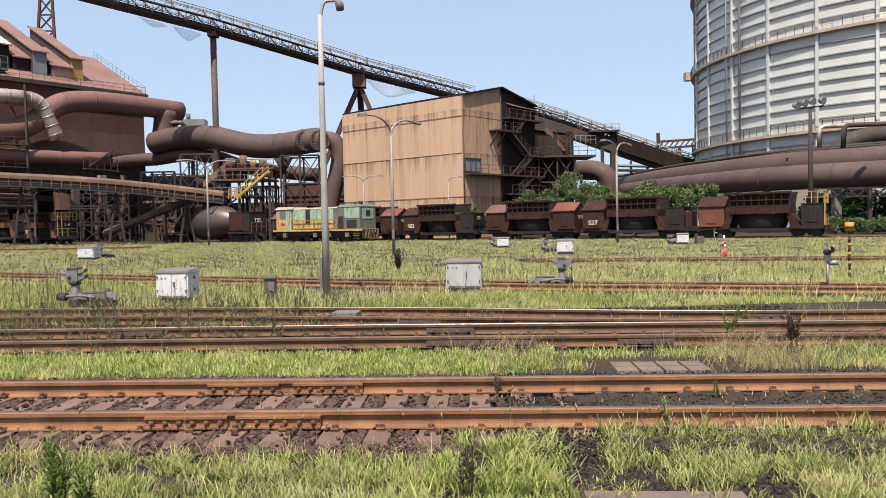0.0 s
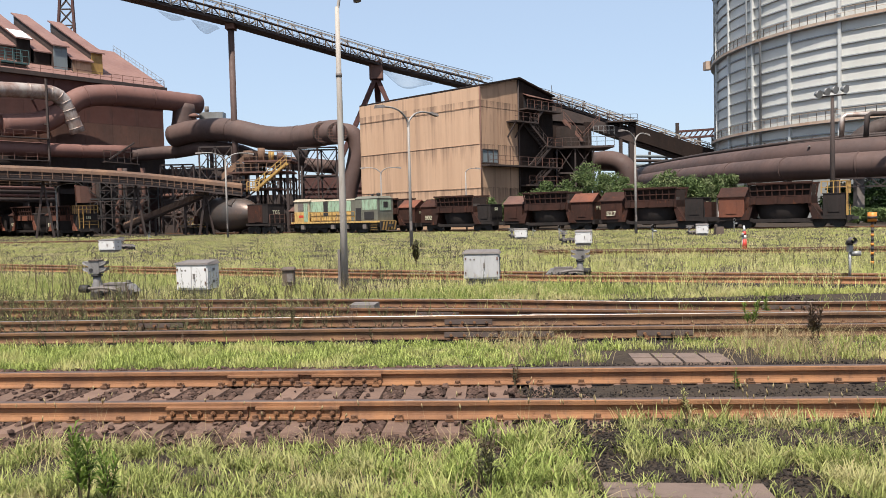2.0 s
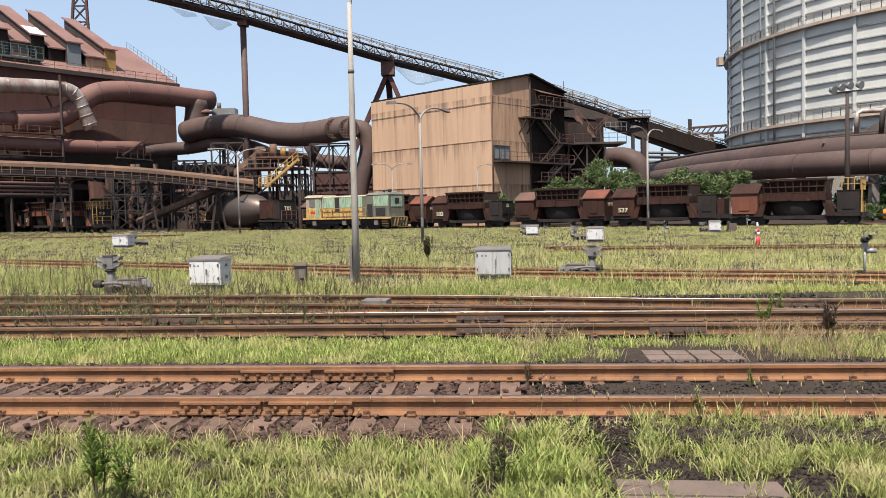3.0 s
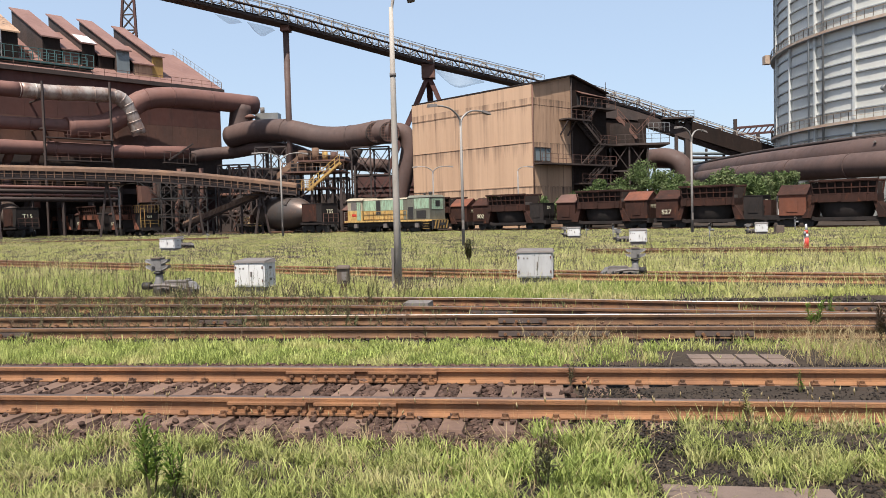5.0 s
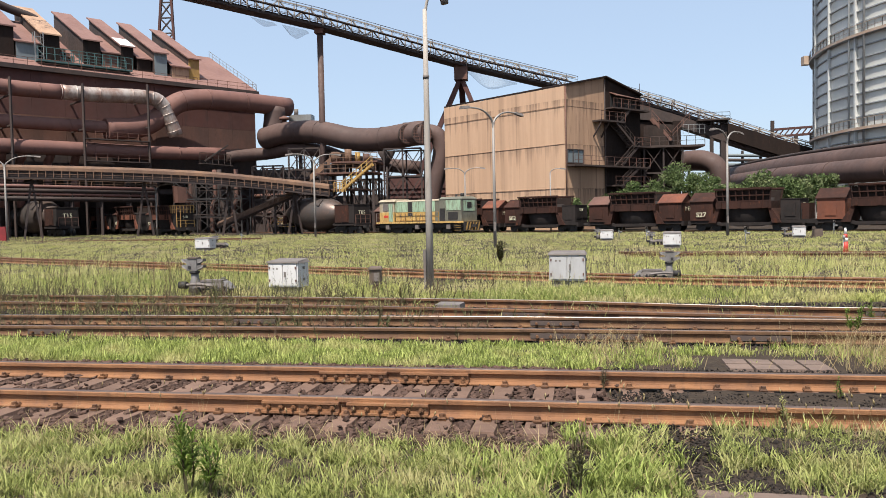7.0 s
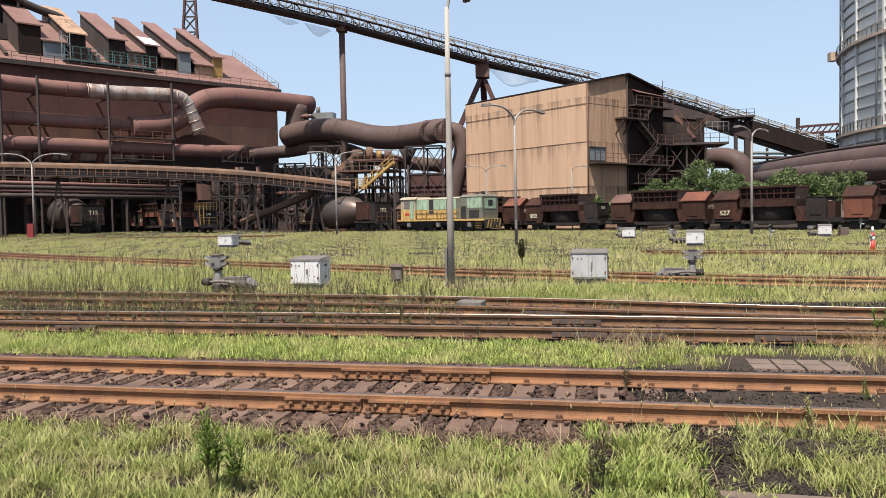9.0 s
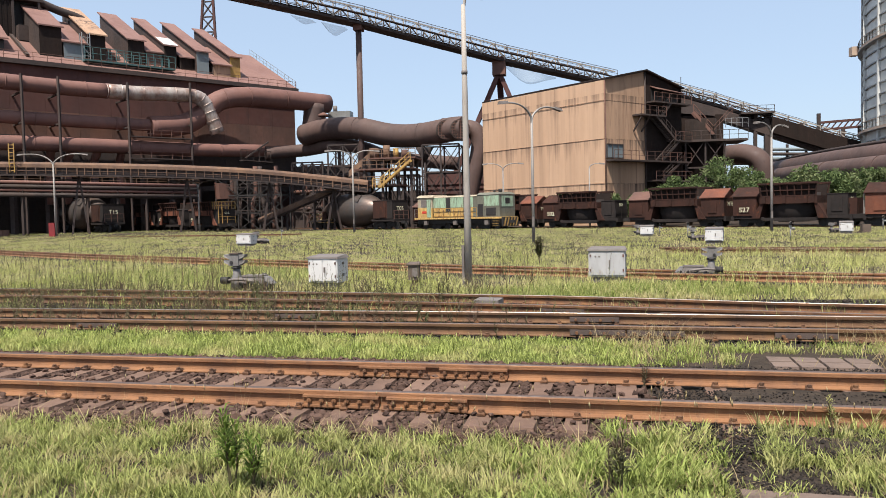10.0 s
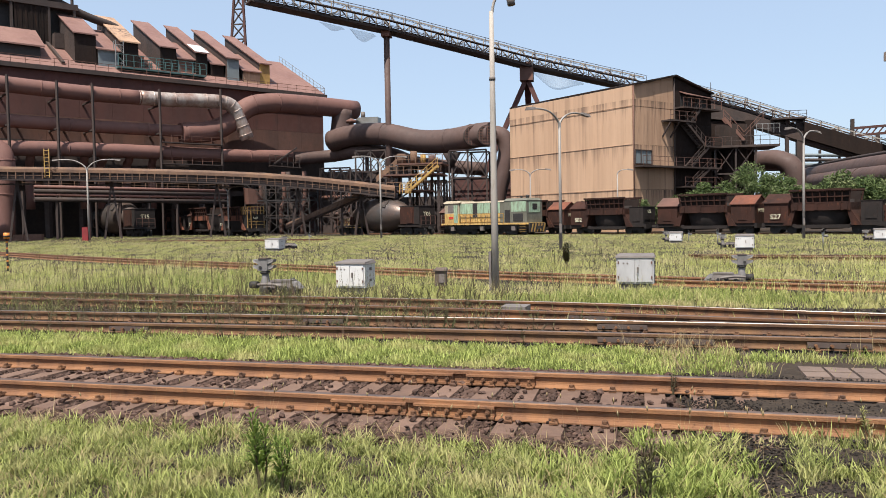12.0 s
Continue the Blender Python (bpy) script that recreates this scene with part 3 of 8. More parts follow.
def dark_gable():
    """The sooty half of the gable, its shaded recess only coloured near black, with landings and zigzag stair."""
    n = Vector((e2.y, -e2.x, 0))
    sheet_wall(building, TR, TE, (5.0, 8.6, 12.2, 15.8), 6, SOOT_SHADE, top=(17.5, 15.9))
    c0 = Vector((*TC, 0))
    at = lambda u, z, v=0.0: c0 + e2 * (u * 0.767) + n * v + Vector((0, 0, z))
    # black plate takes the place of the unlit inside of the windows
    part("window", plate(B(), [at(10.5, 14.0, 0.06), at(17, 14.0, 0.06), at(17, 15.4, 0.06), at(10.5, 15.7, 0.06)], 0.1), BLACK, building, "black plate for the shaded open windows under the gable")
    awning = plate(B(), [at(10.3, 15.5, 1.1), at(17.5, 15.3, 1.1), at(17.5, 15.7, 0), at(10.3, 16.0, 0)], 0.08)
    part("awning", awning, RUST, building)
    for u in (12.0, 13.6, 15.3):
        part("mullion", beam(B(), at(u, 14.0, 0.1), at(u, 15.4, 0.1), 0.12), RUST, building)
    for u0, u1, z in ((9.2, 18.2, 13.9), (6.2, 12.0, 12.3), (14.2, 18.3, 9.6), (0.2, 18.2, 7.1), (9.5, 18.2, 4.9)):
        lb = B()
        hexa(lb, [at(u0, z, 0), at(u1, z, 0), at(u1, z, 1.3), at(u0, z, 1.3)], [at(u0, z + 0.18, 0), at(u1, z + 0.18, 0), at(u1, z + 0.18, 1.3), at(u0, z + 0.18, 1.3)])
        la = part("landing", lb, RUST_DARK, building)
        part("guard_rail", railing(B(), [at(u0, z + 0.18, 1.3), at(u1, z + 0.18, 1.3)], 1.0, 1.4, 0.05), RUST, la)
    for u0, z0, u1, z1 in ((11.2, 12.4, 13.4, 14.0), (9.8, 12.4, 14.6, 9.7), (11.2, 7.3, 15.6, 9.8), (11.2, 5.0, 15.9, 7.3), (11.2, 4.9, 16.0, 2.0)):
        s = B()
        for v in (0.25, 1.15):
            beam(s, at(u0, z0, v), at(u1, z1, v), 0.12, 0.28)
        k = max(6, int(abs(z1 - z0) / 0.25))
        for i in range(1, k):
            f = i / k
            a = at(u0 + (u1 - u0) * f, z0 + (z1 - z0) * f, 0.25)
            beam(s, a, a + n * 0.9, 0.25, 0.04)
        st = part("stair_flight", s, RUST_DARK, building, "rusty steel stair")
        part("guard_rail", railing(B(), [at(u0, z0, 1.2), at(u1, z1, 1.2)], 1.0, 1.2, 0.05), RUST_DARK, st)
    for u in (6.4, 8.2):
        part("bracket", beam(B(), at(u, 12.2, 1.2), at(u, 10.6, 0.0), 0.14), RUST_DARK, building)
    w = part("window", plate(B(), [at(0.3, 7.5, 0.12), at(3.8, 7.5, 0.12), at(3.8, 9.0, 0.12), at(0.3, 9.0, 0.12)], 0.1), GREY_PAINT, building, "dusty grey window in two halves")
    fr = B()
    for u in (0.3, 1.5, 2.7, 3.8):
        beam(fr, at(u, 7.5, 0.16), at(u, 9.0, 0.16), 0.11)
    for z in (7.5, 9.0):
        beam(fr, at(0.3, z, 0.16), at(3.8, z, 0.16), 0.11)
    part("window_frame", fr, RUST_DARK, w)
    part("downpipe", tube(B(), [at(8.9, 0, 0.15), at(8.9, 17.4, 0.15)], 0.09, 8), RUST_DARK, building)
    part("downpipe", tube(B(), [at(0.05, 0, 0.12), at(0.05, 16, 0.12)], 0.06, 8), RUST, building)
    part("aerial", tube(B(), [at(17.9, 15.9, 0), at(17.9, 17.5, 0)], 0.04, 5), RUST_DARK, building)
    for z in LAPS[1:4]:
        d = Vector((TL[0] - TC[0], TL[1] - TC[1], 0))
        off = Vector((d.y, -d.x, 0)).normalized()
        off = off if off.y < 0 else -off
        part("flashing", beam(B(), c0 + off * 0.05 + Vector((0, 0, z)), c0 + d + off * 0.05 + Vector((0, 0, z)), 0.04, 0.03), TAN_DIRTY_DIM, building)


dark_gable()

# ---- gas holder ----
TANK_AT = Vector((70.0, 102.8, 0))
TANK_R = 29.6
TANK_TOP = 62.0
holder = thing("gas_holder", "huge pale grey cylindrical gas holder with walkways", "gas holder", TANK_AT)


def ring(bm, r0, r1, z0, z1, n=120, a0=0.0, a1=2 * math.pi):
    vs = []
    for i in range(n + 1):
        a = a0 + (a1 - a0) * i / n
        c, s = math.cos(a), math.sin(a)
        vs.append([bm.verts.new((TANK_AT.x + r * c, TANK_AT.y + r * s, z)) for r, z in ((r0, z0), (r1, z0), (r1, z1), (r0, z1))])
    for a, b in zip(vs, vs[1:]):
        for k in range(4):
            bm.faces.new((a[k], a[(k + 1) % 4], b[(k + 1) % 4], b[k]))
    return bm


part("shell", ring(B(), TANK_R - 0.5, TANK_R - 0.06, 0, TANK_TOP), TANK_DARK, holder)
ROW, NRIB = 1.39, 30
A_CAM = math.atan2(-TANK_AT.y, -TANK_AT.x)
RING_Z = (11.3, 22.4, 33.5, 44.6)
DA = 2 * math.pi / NRIB
for k in range(NRIB):
    a = A_CAM + (k + 0.35) * DA
    d = Vector((math.cos(a), math.sin(a), 0))
    rb = B()
    s = Vector((-d.y, d.x, 0))
    p = TANK_AT + d * TANK_R
    hexa(rb, [p - s * 0.16, p + s * 0.16, p + s * 0.16 + d * 0.4, p - s * 0.16 + d * 0.4],
         [v + Vector((0, 0, TANK_TOP)) for v in (p - s * 0.16, p + s * 0.16, p + s * 0.16 + d * 0.4, p - s * 0.16 + d * 0.4)])
    part("column", rb, TANK_COLUMN, holder)
z = RING_Z[0] - 2 * ROW
rows_z = []
while z < TANK_TOP - ROW:
    rows_z.append(z)
    z += ROW
for z in rows_z:
    part("stiffener", ring(B(), TANK_R - 0.05, TANK_R + 0.26, z - 0.07, z + 0.07, 90), TANK_DARK, holder)


def tank_panel_mesh():
    """One gently bowed shell plate, at angle 0."""
    bm = B()
    n, h = 6, ROW - 0.16
    rows = []
    for j, (zz, bow) in enumerate(((0, 0.0), (h * 0.5, 0.05), (h, 0.02))):
        rows.append([bm.verts.new(((TANK_R + bow) * math.cos(a), (TANK_R + bow) * math.sin(a), zz)) for a in (DA * (0.012 + 0.976 * i / n) for i in range(n + 1))])
    for r0, r1 in zip(rows, rows[1:]):
        for i in range(n):
            bm.faces.new((r0[i], r0[i + 1], r1[i + 1], r1[i])).smooth = True
    return mesh("shell_plate", bm, TANK)


PANEL = tank_panel_mesh()
for k in range(-9, 3):
    for z in rows_z:
        if z > 37:
            continue
        o = new("shell_plate", PANEL)
        o.parent = holder
        o.matrix_parent_inverse = Matrix.Translation(-holder.location)
        o.matrix_basis = Matrix.Translation(TANK_AT + Vector((0, 0, z + 0.08))) @ pose(0, 0, 0, 0, 0, math.degrees(A_CAM + (k + 0.35) * DA))
for z in RING_Z:
    w = part("walkway", ring(B(), TANK_R, TANK_R + 0.75, z - 0.25, z), TANK_DARK, holder, "ring walkway round the holder")
    part("walkway_edge", ring(B(), TANK_R + 0.7, TANK_R + 0.76, z - 0.22, z + 0.1), TANK_RUST, w, "rust-streaked walkway edge")
    g = B()
    pts = []
    for i in range(91):
        a = A_CAM - 1.6 + 3.2 * i / 90
        pts.append(TANK_AT + Vector((math.cos(a), math.sin(a), 0)) * (TANK_R + 0.7) + Vector((0, 0, z)))
    railing(g, pts, 1.1, 1.2, 0.05)
    part("guard_rail", g, TANK_RUST, w)
a = A_CAM - 0.88
for da, mtl, r in ((0.0, GALV, 0.16), (-0.09, TANK_DARK, 0.12)):
    d = Vector((math.cos(a + 0.18 + da), math.sin(a + 0.18 + da), 0))
    part("riser_pipe", tube(B(), [TANK_AT + d * (TANK_R + 0.6), TANK_AT + d * (TANK_R + 0.6) + Vector((0, 0, TANK_TOP))], r, 8), mtl, holder, "pale riser pipe")
dl = Vector((math.cos(A_CAM - 1.33), math.sin(A_CAM - 1.33), 0))
part("platform_box", box(B(), (-0.45, -0.6, -0.5), (0.45, 0.6, 0.7), Matrix.Translation(TANK_AT + dl * (TANK_R + 1.2) + Vector((0, 0, RING_Z[1] + 0.3)))), TANK_RUST, holder)

# ---- big gas mains in front of the holder ----
gm = thing("gas_main", "large brown steel gas main on supports", "pipeline", (37.62, 92.00, 0.00))
lower = spline([(48.51, 62.00, 5.24), (44.23, 70.00, 5.51), (38.65, 77.00, 5.61), (35.64, 87.00, 5.74), (34.30, 103.00, 6.02), (35.36, 130.00, 6.61)], 6)
part("pipe", tube(B(), lower, 1.25, 24), DUCT, gm)
upper = spline([(50.82, 65.00, 6.59), (46.11, 73.00, 7.00), (40.14, 80.00, 7.02), (36.86, 90.00, 7.03), (35.63, 107.00, 7.30), (36.48, 136.00, 7.76)], 6)
gm2 = thing("gas_main", "large dark brown gas main behind another", "pipeline", (41.54, 98.00, 0.00))
part("pipe", tube(B(), upper, 1.45, 24), DUCT, gm2)
tray = [v + Vector((0, 0, 1.62)) for v in upper]
part("top_pipe", tube(B(), tray, 0.2, 8), RUST_DARK, gm2)
part("top_pipe", tube(B(), [v + Vector((0.3, -0.9, -0.2)) for v in tray], 0.14, 8), RUST_DARK, gm2)
for i in range(0, len(upper) - 1, 2):
    v = upper[i]
    part("pipe_bracket", beam(B(), v + Vector((0, 0, 1.35)), v + Vector((0, 0, 1.9)), 0.12), RUST_DARK, gm2)
for i in (3, 9, 14, 19, 24):
    v = lower[i]
    part("support_leg", box(B(), (v.x - 0.35, v.y - 0.35, 0), (v.x + 0.35, v.y + 0.35, v.z - 1.15)), GREY_LID, gm)
    d = (lower[i + 1] - lower[i - 1]).normalized()
    part("flange", tube(B(), [v - d * 0.08, v + d * 0.08], 1.31, 24), DUCT, gm)
# elbow main coming up beside the holder
gm3 = thing("gas_main", "dark gas main with an elbow above another main", "pipeline", (40.55, 70.00, 0.00))
part("pipe", tube(B(), spline([(61.98, 79.50, 10.32), (52.12, 79.50, 10.12), (47.83, 79.50, 9.90), (45.36, 80.00, 8.85), (44.58, 80.50, 7.22)], 6), 0.95, 20), RUST_DARK, gm3)
part("small_pipe", tube(B(), [(51.58, 66.00, 9.87), (38.29, 66.00, 9.59), (37.99, 66.00, 9.39), (37.88, 66.00, 7.61)], 0.22, 10), RUST_DARK, gm3)
part("small_pipe", tube(B(), [(42.09, 68.50, 9.95), (37.51, 68.50, 9.82), (37.14, 68.50, 9.62), (37.08, 68.50, 7.87)], 0.22, 10), DUCT_SILVER, gm3)
gm4 = thing("gas_main", "brown duct elbow rising behind the trees", "pipeline", (25.42, 112.00, 0.00))
part("pipe", tube(B(), spline([(20.90, 112.00, 8.45), (23.83, 110.00, 8.92), (25.83, 108.00, 8.74), (27.18, 107.00, 7.62), (27.55, 107.00, 5.22), (27.51, 107.00, 2.59), (27.49, 107.00, -0.10)], 6), 1.35, 20), DUCT, gm4)

# ---- belt gallery crossing the sky ----
def gallery(pts, width, height, label, roofed=False):
    """An inclined belt bridge: floor, side trusses, handrails and belt cover."""
    g = thing("belt_gallery", label, "conveyor", Vector((pts[0][0], pts[0][1], 0)))
    pts = [Vector(p) for p in pts]
    fl = sweep(B(), ((-width / 2, -0.3), (width / 2, -0.3), (width / 2, 0.0), (-width / 2, 0.0)), pts)
    part("floor_girder", fl, RUST_DARK, g)
    part("belt", sweep(B(), ((-width * 0.3, 0.1), (width * 0.3, 0.1), (width * 0.25, 0.35), (-width * 0.25, 0.35)), pts), SOOT_SHADE, g)
    for s in (-1, 1):
        t = B()
        for p, q in zip(pts, pts[1:]):
            d = Vector((q.x - p.x, q.y - p.y, 0)).normalized()
            side = Vector((-d.y, d.x, 0)) * (s * width / 2)
            n = max(2, round((q - p).length / 2.2))
            up = Vector((0, 0, height))
            beam(t, p + side + up, q + side + up, 0.16)
            beam(t, p + side + up * 0.55, q + side + up * 0.55, 0.08)
            for i in range(n):
                a, b = lerp(p, q, i / n) + side, lerp(p, q, (i + 1) / n) + side
                beam(t, a, a + up, 0.15)
                beam(t, (a if i % 2 else a + up), (b + up if i % 2 else b), 0.14)
        part("side_truss", t, RUST_DARK if s > 0 else POLE_GREY, g)
        hr = B()
        for p, q in zip(pts, pts[1:]):
            d = Vector((q.x - p.x, q.y - p.y, 0)).normalized()
            side = Vector((-d.y, d.x, 0)) * (s * (width / 2 + 0.7))
            railing(hr, [p + side + Vector((0, 0, height - 1.0)), q + side + Vector((0, 0, height - 1.0))], 1.1, 2.2, 0.06)
            beam(hr, p + side * 0.9 + Vector((0, 0, height - 1.0)), q + side * 0.9 + Vector((0, 0, height - 1.0)), 0.6, 0.08)
        part("walkway", hr, RUST_DARK, g)
    return g


G1 = [(-41.54, 92.00, 30.08), (-26.69, 105.00, 28.48), (-7.75, 118.00, 24.89), (9.34, 128.00, 22.10)]
gal = gallery(G1, 2.2, 1.9, "dark steel conveyor bridge sloping across the sky")
G2 = [(17.37, 128.00, 20.66), (25.41, 128.00, 18.08), (33.71, 127.00, 14.81), (42.88, 126.00, 11.36), (49.52, 126.00, 9.36)]
gal2 = gallery(G2, 2.6, 1.6, "dark enclosed conveyor bridge running down behind the pipes")
skirt = sweep(B(), ((-1.6, -2.2), (1.6, -2.2), (1.6, -0.5), (-1.6, -0.5)), G2)
part("enclosure", skirt, RUST_DARK, gal2, "dark sheeted underside")
sk2 = sweep(B(), ((-1.7, -1.6), (1.7, -1.6), (1.7, 0.9), (-1.7, 0.9)), [(33.45, 126.00, 14.70), (42.54, 125.00, 11.28), (49.13, 125.00, 9.30)])
part("enclosure", sk2, SOOT_SHADE, gal2, "dark sheeted gallery side")
pil = thing("gallery_pillar", "tall single brown steel pillar under the conveyor bridge", "pillar", (-27.56, 105.00, 0.50))
pt, pb = Vector((-26.78, 105.00, 28.10)), Vector((-27.41, 105.00, 0.40))
part("shaft", tube(B(), [(pt.x, pt.y, 0), pt], 0.42, 16), DUCT, pil)
part("pillar_head", box(B(), (pt.x - 0.6, pt.y - 0.8, pt.z - 0.6), (pt.x + 0.6, pt.y + 0.8, pt.z + 0.3)), RUST, pil)
tre = thing("gallery_trestle", "brown steel trestle with splayed legs under the conveyor bridge", "trestle", (-8.97, 118.00, 0.00))
for px in ((-10.32, 118.00, 18.48), (-6.18, 118.00, 18.41), (-8.18, 122.00, 19.01)):
    a = Vector((-8.14, 118.00, 23.18))
    b = Vector(px)
    part("leg", beam(B(), a, a + (b - a) * (a.z / (a.z - b.z)), 0.9, 0.7), RUST_RED, tre)
a = Vector((-8.14, 118.00, 23.18))
part("head", box(B(), (a.x - 1.0, a.y - 1, a.z - 0.5), (a.x + 1.0, a.y + 1, a.z + 2.2)), RUST, tre)
tow = thing("lattice_tower", "dark rust lattice mast behind the roofs", "tower", (-65.04, 140.00, 0.00))
lb = [Vector((-65.88, 138.00, 34.15)), Vector((-62.75, 138.00, 34.11)), Vector((-64.56, 142.00, 35.04)), Vector((-67.78, 142.00, 35.08))]
lt = [Vector((-64.56, 138.00, 48.29)), Vector((-63.20, 138.00, 48.28)), Vector((-64.56, 141.00, 49.29)), Vector((-65.96, 141.00, 49.30))]
for i in range(4):
    part("leg", beam(B(), Vector((lb[i].x, lb[i].y, 0)), lb[i], 0.5), RUST_RED, tow)
    part("leg", beam(B(), lb[i], lt[i], 0.4), RUST_RED, tow)
    j = (i + 1) % 4
    for k in range(5):
        f0, f1 = k * 0.2, (k + 1) * 0.2
        part("brace", beam(B(), lerp(lb[i], lt[i], f0), lerp(lb[j], lt[j], f1), 0.22), RUST_DARK, tow)
        part("brace", beam(B(), lerp(lb[j], lt[j], f0), lerp(lb[i], lt[i], f1), 0.22), RUST_DARK, tow)
        part("brace", beam(B(), lerp(lb[i], lt[i], f1), lerp(lb[j], lt[j], f1), 0.22), RUST_DARK, tow)

# ---- furnace house with its roof sheds ----
E0, E1 = Vector((-40.1, 115.78, 22.0)), Vector((-61.05, 90.25, 22.0))
eu = (E1 - E0).normalized()
ev = Vector((eu.y, -eu.x, 0))
ev = ev if ev.y > 0 else -ev
PITCH = 0.52


def fh(u, v, z=None, dz=0.0):
    """A place on the furnace house: u along the eave from its far corner, v back from it; on the roof unless z is given."""
    p = E0 + eu * u + ev * v
    p.z = (22.0 + PITCH * v if z is None else z) + dz
    return p


house = thing("furnace_house", "huge red-brown sheeted furnace house", "industrial building", (E0.x, E0.y, 0.3))
for i in range(16):
    for j in range(4):
        a, b = i * 4.0, (i + 1) * 4.0
        lo, hi = 9.5 + j * 3.1, 9.5 + (j + 1) * 3.1
        w = hexa(B(), [fh(a + 0.01, 0, lo), fh(b - 0.01, 0, lo), fh(b - 0.01, 0.2, lo), fh(a + 0.01, 0.2, lo)],
                 [fh(a + 0.01, 0, hi - 0.02), fh(b - 0.01, 0, hi - 0.02), fh(b - 0.01, 0.2, hi - 0.02), fh(a + 0.01, 0.2, hi - 0.02)])
        # lower rows darkened for soot and for the shade behind the ducts
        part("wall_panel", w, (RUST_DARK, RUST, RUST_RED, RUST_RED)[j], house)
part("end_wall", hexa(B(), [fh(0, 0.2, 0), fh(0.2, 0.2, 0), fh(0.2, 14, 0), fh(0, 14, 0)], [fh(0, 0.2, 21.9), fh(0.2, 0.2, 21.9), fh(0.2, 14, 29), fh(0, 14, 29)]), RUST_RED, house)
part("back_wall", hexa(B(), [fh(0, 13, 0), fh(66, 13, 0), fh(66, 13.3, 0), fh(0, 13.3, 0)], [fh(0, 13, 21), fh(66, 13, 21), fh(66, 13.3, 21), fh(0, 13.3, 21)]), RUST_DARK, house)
part("roof", hexa(B(), [fh(-0.3, -0.6, dz=-0.3), fh(66, -0.6, dz=-0.3), fh(66, 14, dz=-0.3), fh(-0.3, 14, dz=-0.3)], [fh(-0.3, -0.6), fh(66, -0.6), fh(66, 14), fh(-0.3, 14)]), RUST_PINK, house)
part("eave", hexa(B(), [fh(-0.4, -0.7, 21.2), fh(66, -0.7, 21.2), fh(66, -0.1, 21.2), fh(-0.4, -0.1, 21.2)], [fh(-0.4, -0.7, 21.75), fh(66, -0.7, 21.75), fh(66, -0.1, 21.75), fh(-0.4, -0.1, 21.75)]), RUST_DARK, house)
part("guard_rail", railing(B(), [fh(0, -0.5), fh(60, -0.5)], 1.0, 1.6, 0.05), RUST, house)
part("guard_rail", railing(B(), [fh(-0.2, -0.3), fh(-0.2, 14)], 1.0, 1.2, 0.05), GALV, house)
for i in range(17):
    c = B()
    beam(c, fh(i * 4.0, 0.5, 0.0), fh(i * 4.0, 0.5, 9.6), 0.6)
    part("column", c, RUST_DARK, house)
part("crane_girder", beam(B(), fh(0, 0.2, 9.3), fh(64, 0.2, 9.3), 0.8, 0.9), RUST_DARK, house)
part("crane_girder", beam(B(), fh(0, 1.2, 6.2), fh(64, 1.2, 6.2), 0.6, 0.7), RUST_DARK, house)


def shed(u, v0, v1, w, h, top, front, side=RUST_DARK):
    """A sloping ventilator shed on the roof, its low end towards the eave."""
    s = thing("roof_ventilator", "sloping sheeted ventilator shed on the roof", "roof ventilator", fh(u, v0), group="roof ventilators")
    wall = hexa(B(), [fh(u, v0, dz=-0.2), fh(u + w, v0, dz=-0.2), fh(u + w, v1, dz=-0.2), fh(u, v1, dz=-0.2)], [fh(u, v0, dz=h), fh(u + w, v0, dz=h), fh(u + w, v1, dz=h), fh(u, v1, dz=h)])
    part("side_wall", wall, side, s)
    part("front_wall", hexa(B(), [fh(u - 0.02, v0 - 0.08, dz=-0.2), fh(u + w + 0.02, v0 - 0.08, dz=-0.2), fh(u + w + 0.02, v0 - 0.02, dz=-0.2), fh(u - 0.02, v0 - 0.02, dz=-0.2)],
                            [fh(u - 0.02, v0 - 0.08, dz=h), fh(u + w + 0.02, v0 - 0.08, dz=h), fh(u + w + 0.02, v0 - 0.02, dz=h), fh(u - 0.02, v0 - 0.02, dz=h)]), front, s)
    part("shed_roof", hexa(B(), [fh(u - 0.25, v0 - 0.4, dz=h), fh(u + w + 0.25, v0 - 0.4, dz=h), fh(u + w + 0.25, v1 + 0.3, dz=h), fh(u - 0.25, v1 + 0.3, dz=h)],
                            [fh(u - 0.25, v0 - 0.4, dz=h + 0.18), fh(u + w + 0.25, v0 - 0.4, dz=h + 0.18), fh(u + w + 0.25, v1 + 0.3, dz=h + 0.18), fh(u - 0.25, v1 + 0.3, dz=h + 0.18)]), top, s)


for u, v0, v1, w, h, top, front in ((8.2, 1.8, 13.6, 1.6, 3.0, RUST_PINK, YELLOW), (10.0, 1.5, 8.5, 2.6, 1.7, RUST_PINK, TAN_DIRTY_DIM),
                                    (13.2, 1.8, 13.6, 1.8, 3.2, RUST_PINK, GREY_PAINT), (15.2, 2.6, 9.0, 1.9, 1.8, RUST_PINK, SOOT_SHADE), (17.7, 2.6, 13.6, 1.7, 3.2, RUST_PINK, SOOT_SHADE),
                                    (19.6, 3.0, 9.5, 2.2, 1.9, RUST_PINK, RUST), (22.2, 2.8, 13.4, 2.2, 3.3, RUST_PINK, SOOT_SHADE), (27.8, 1.8, 12, 2.2, 3.6, TAN_DIRTY_DIM, SOOT_SHADE),
                                    (30.4, 1.8, 9.5, 2.6, 2.2, RUST_PINK, GREY_PAINT), (33.2, 2.0, 11, 2.6, 3.9, RUST_PINK, SOOT_SHADE)):
    shed(u, v0, v1, w, h, top, front)
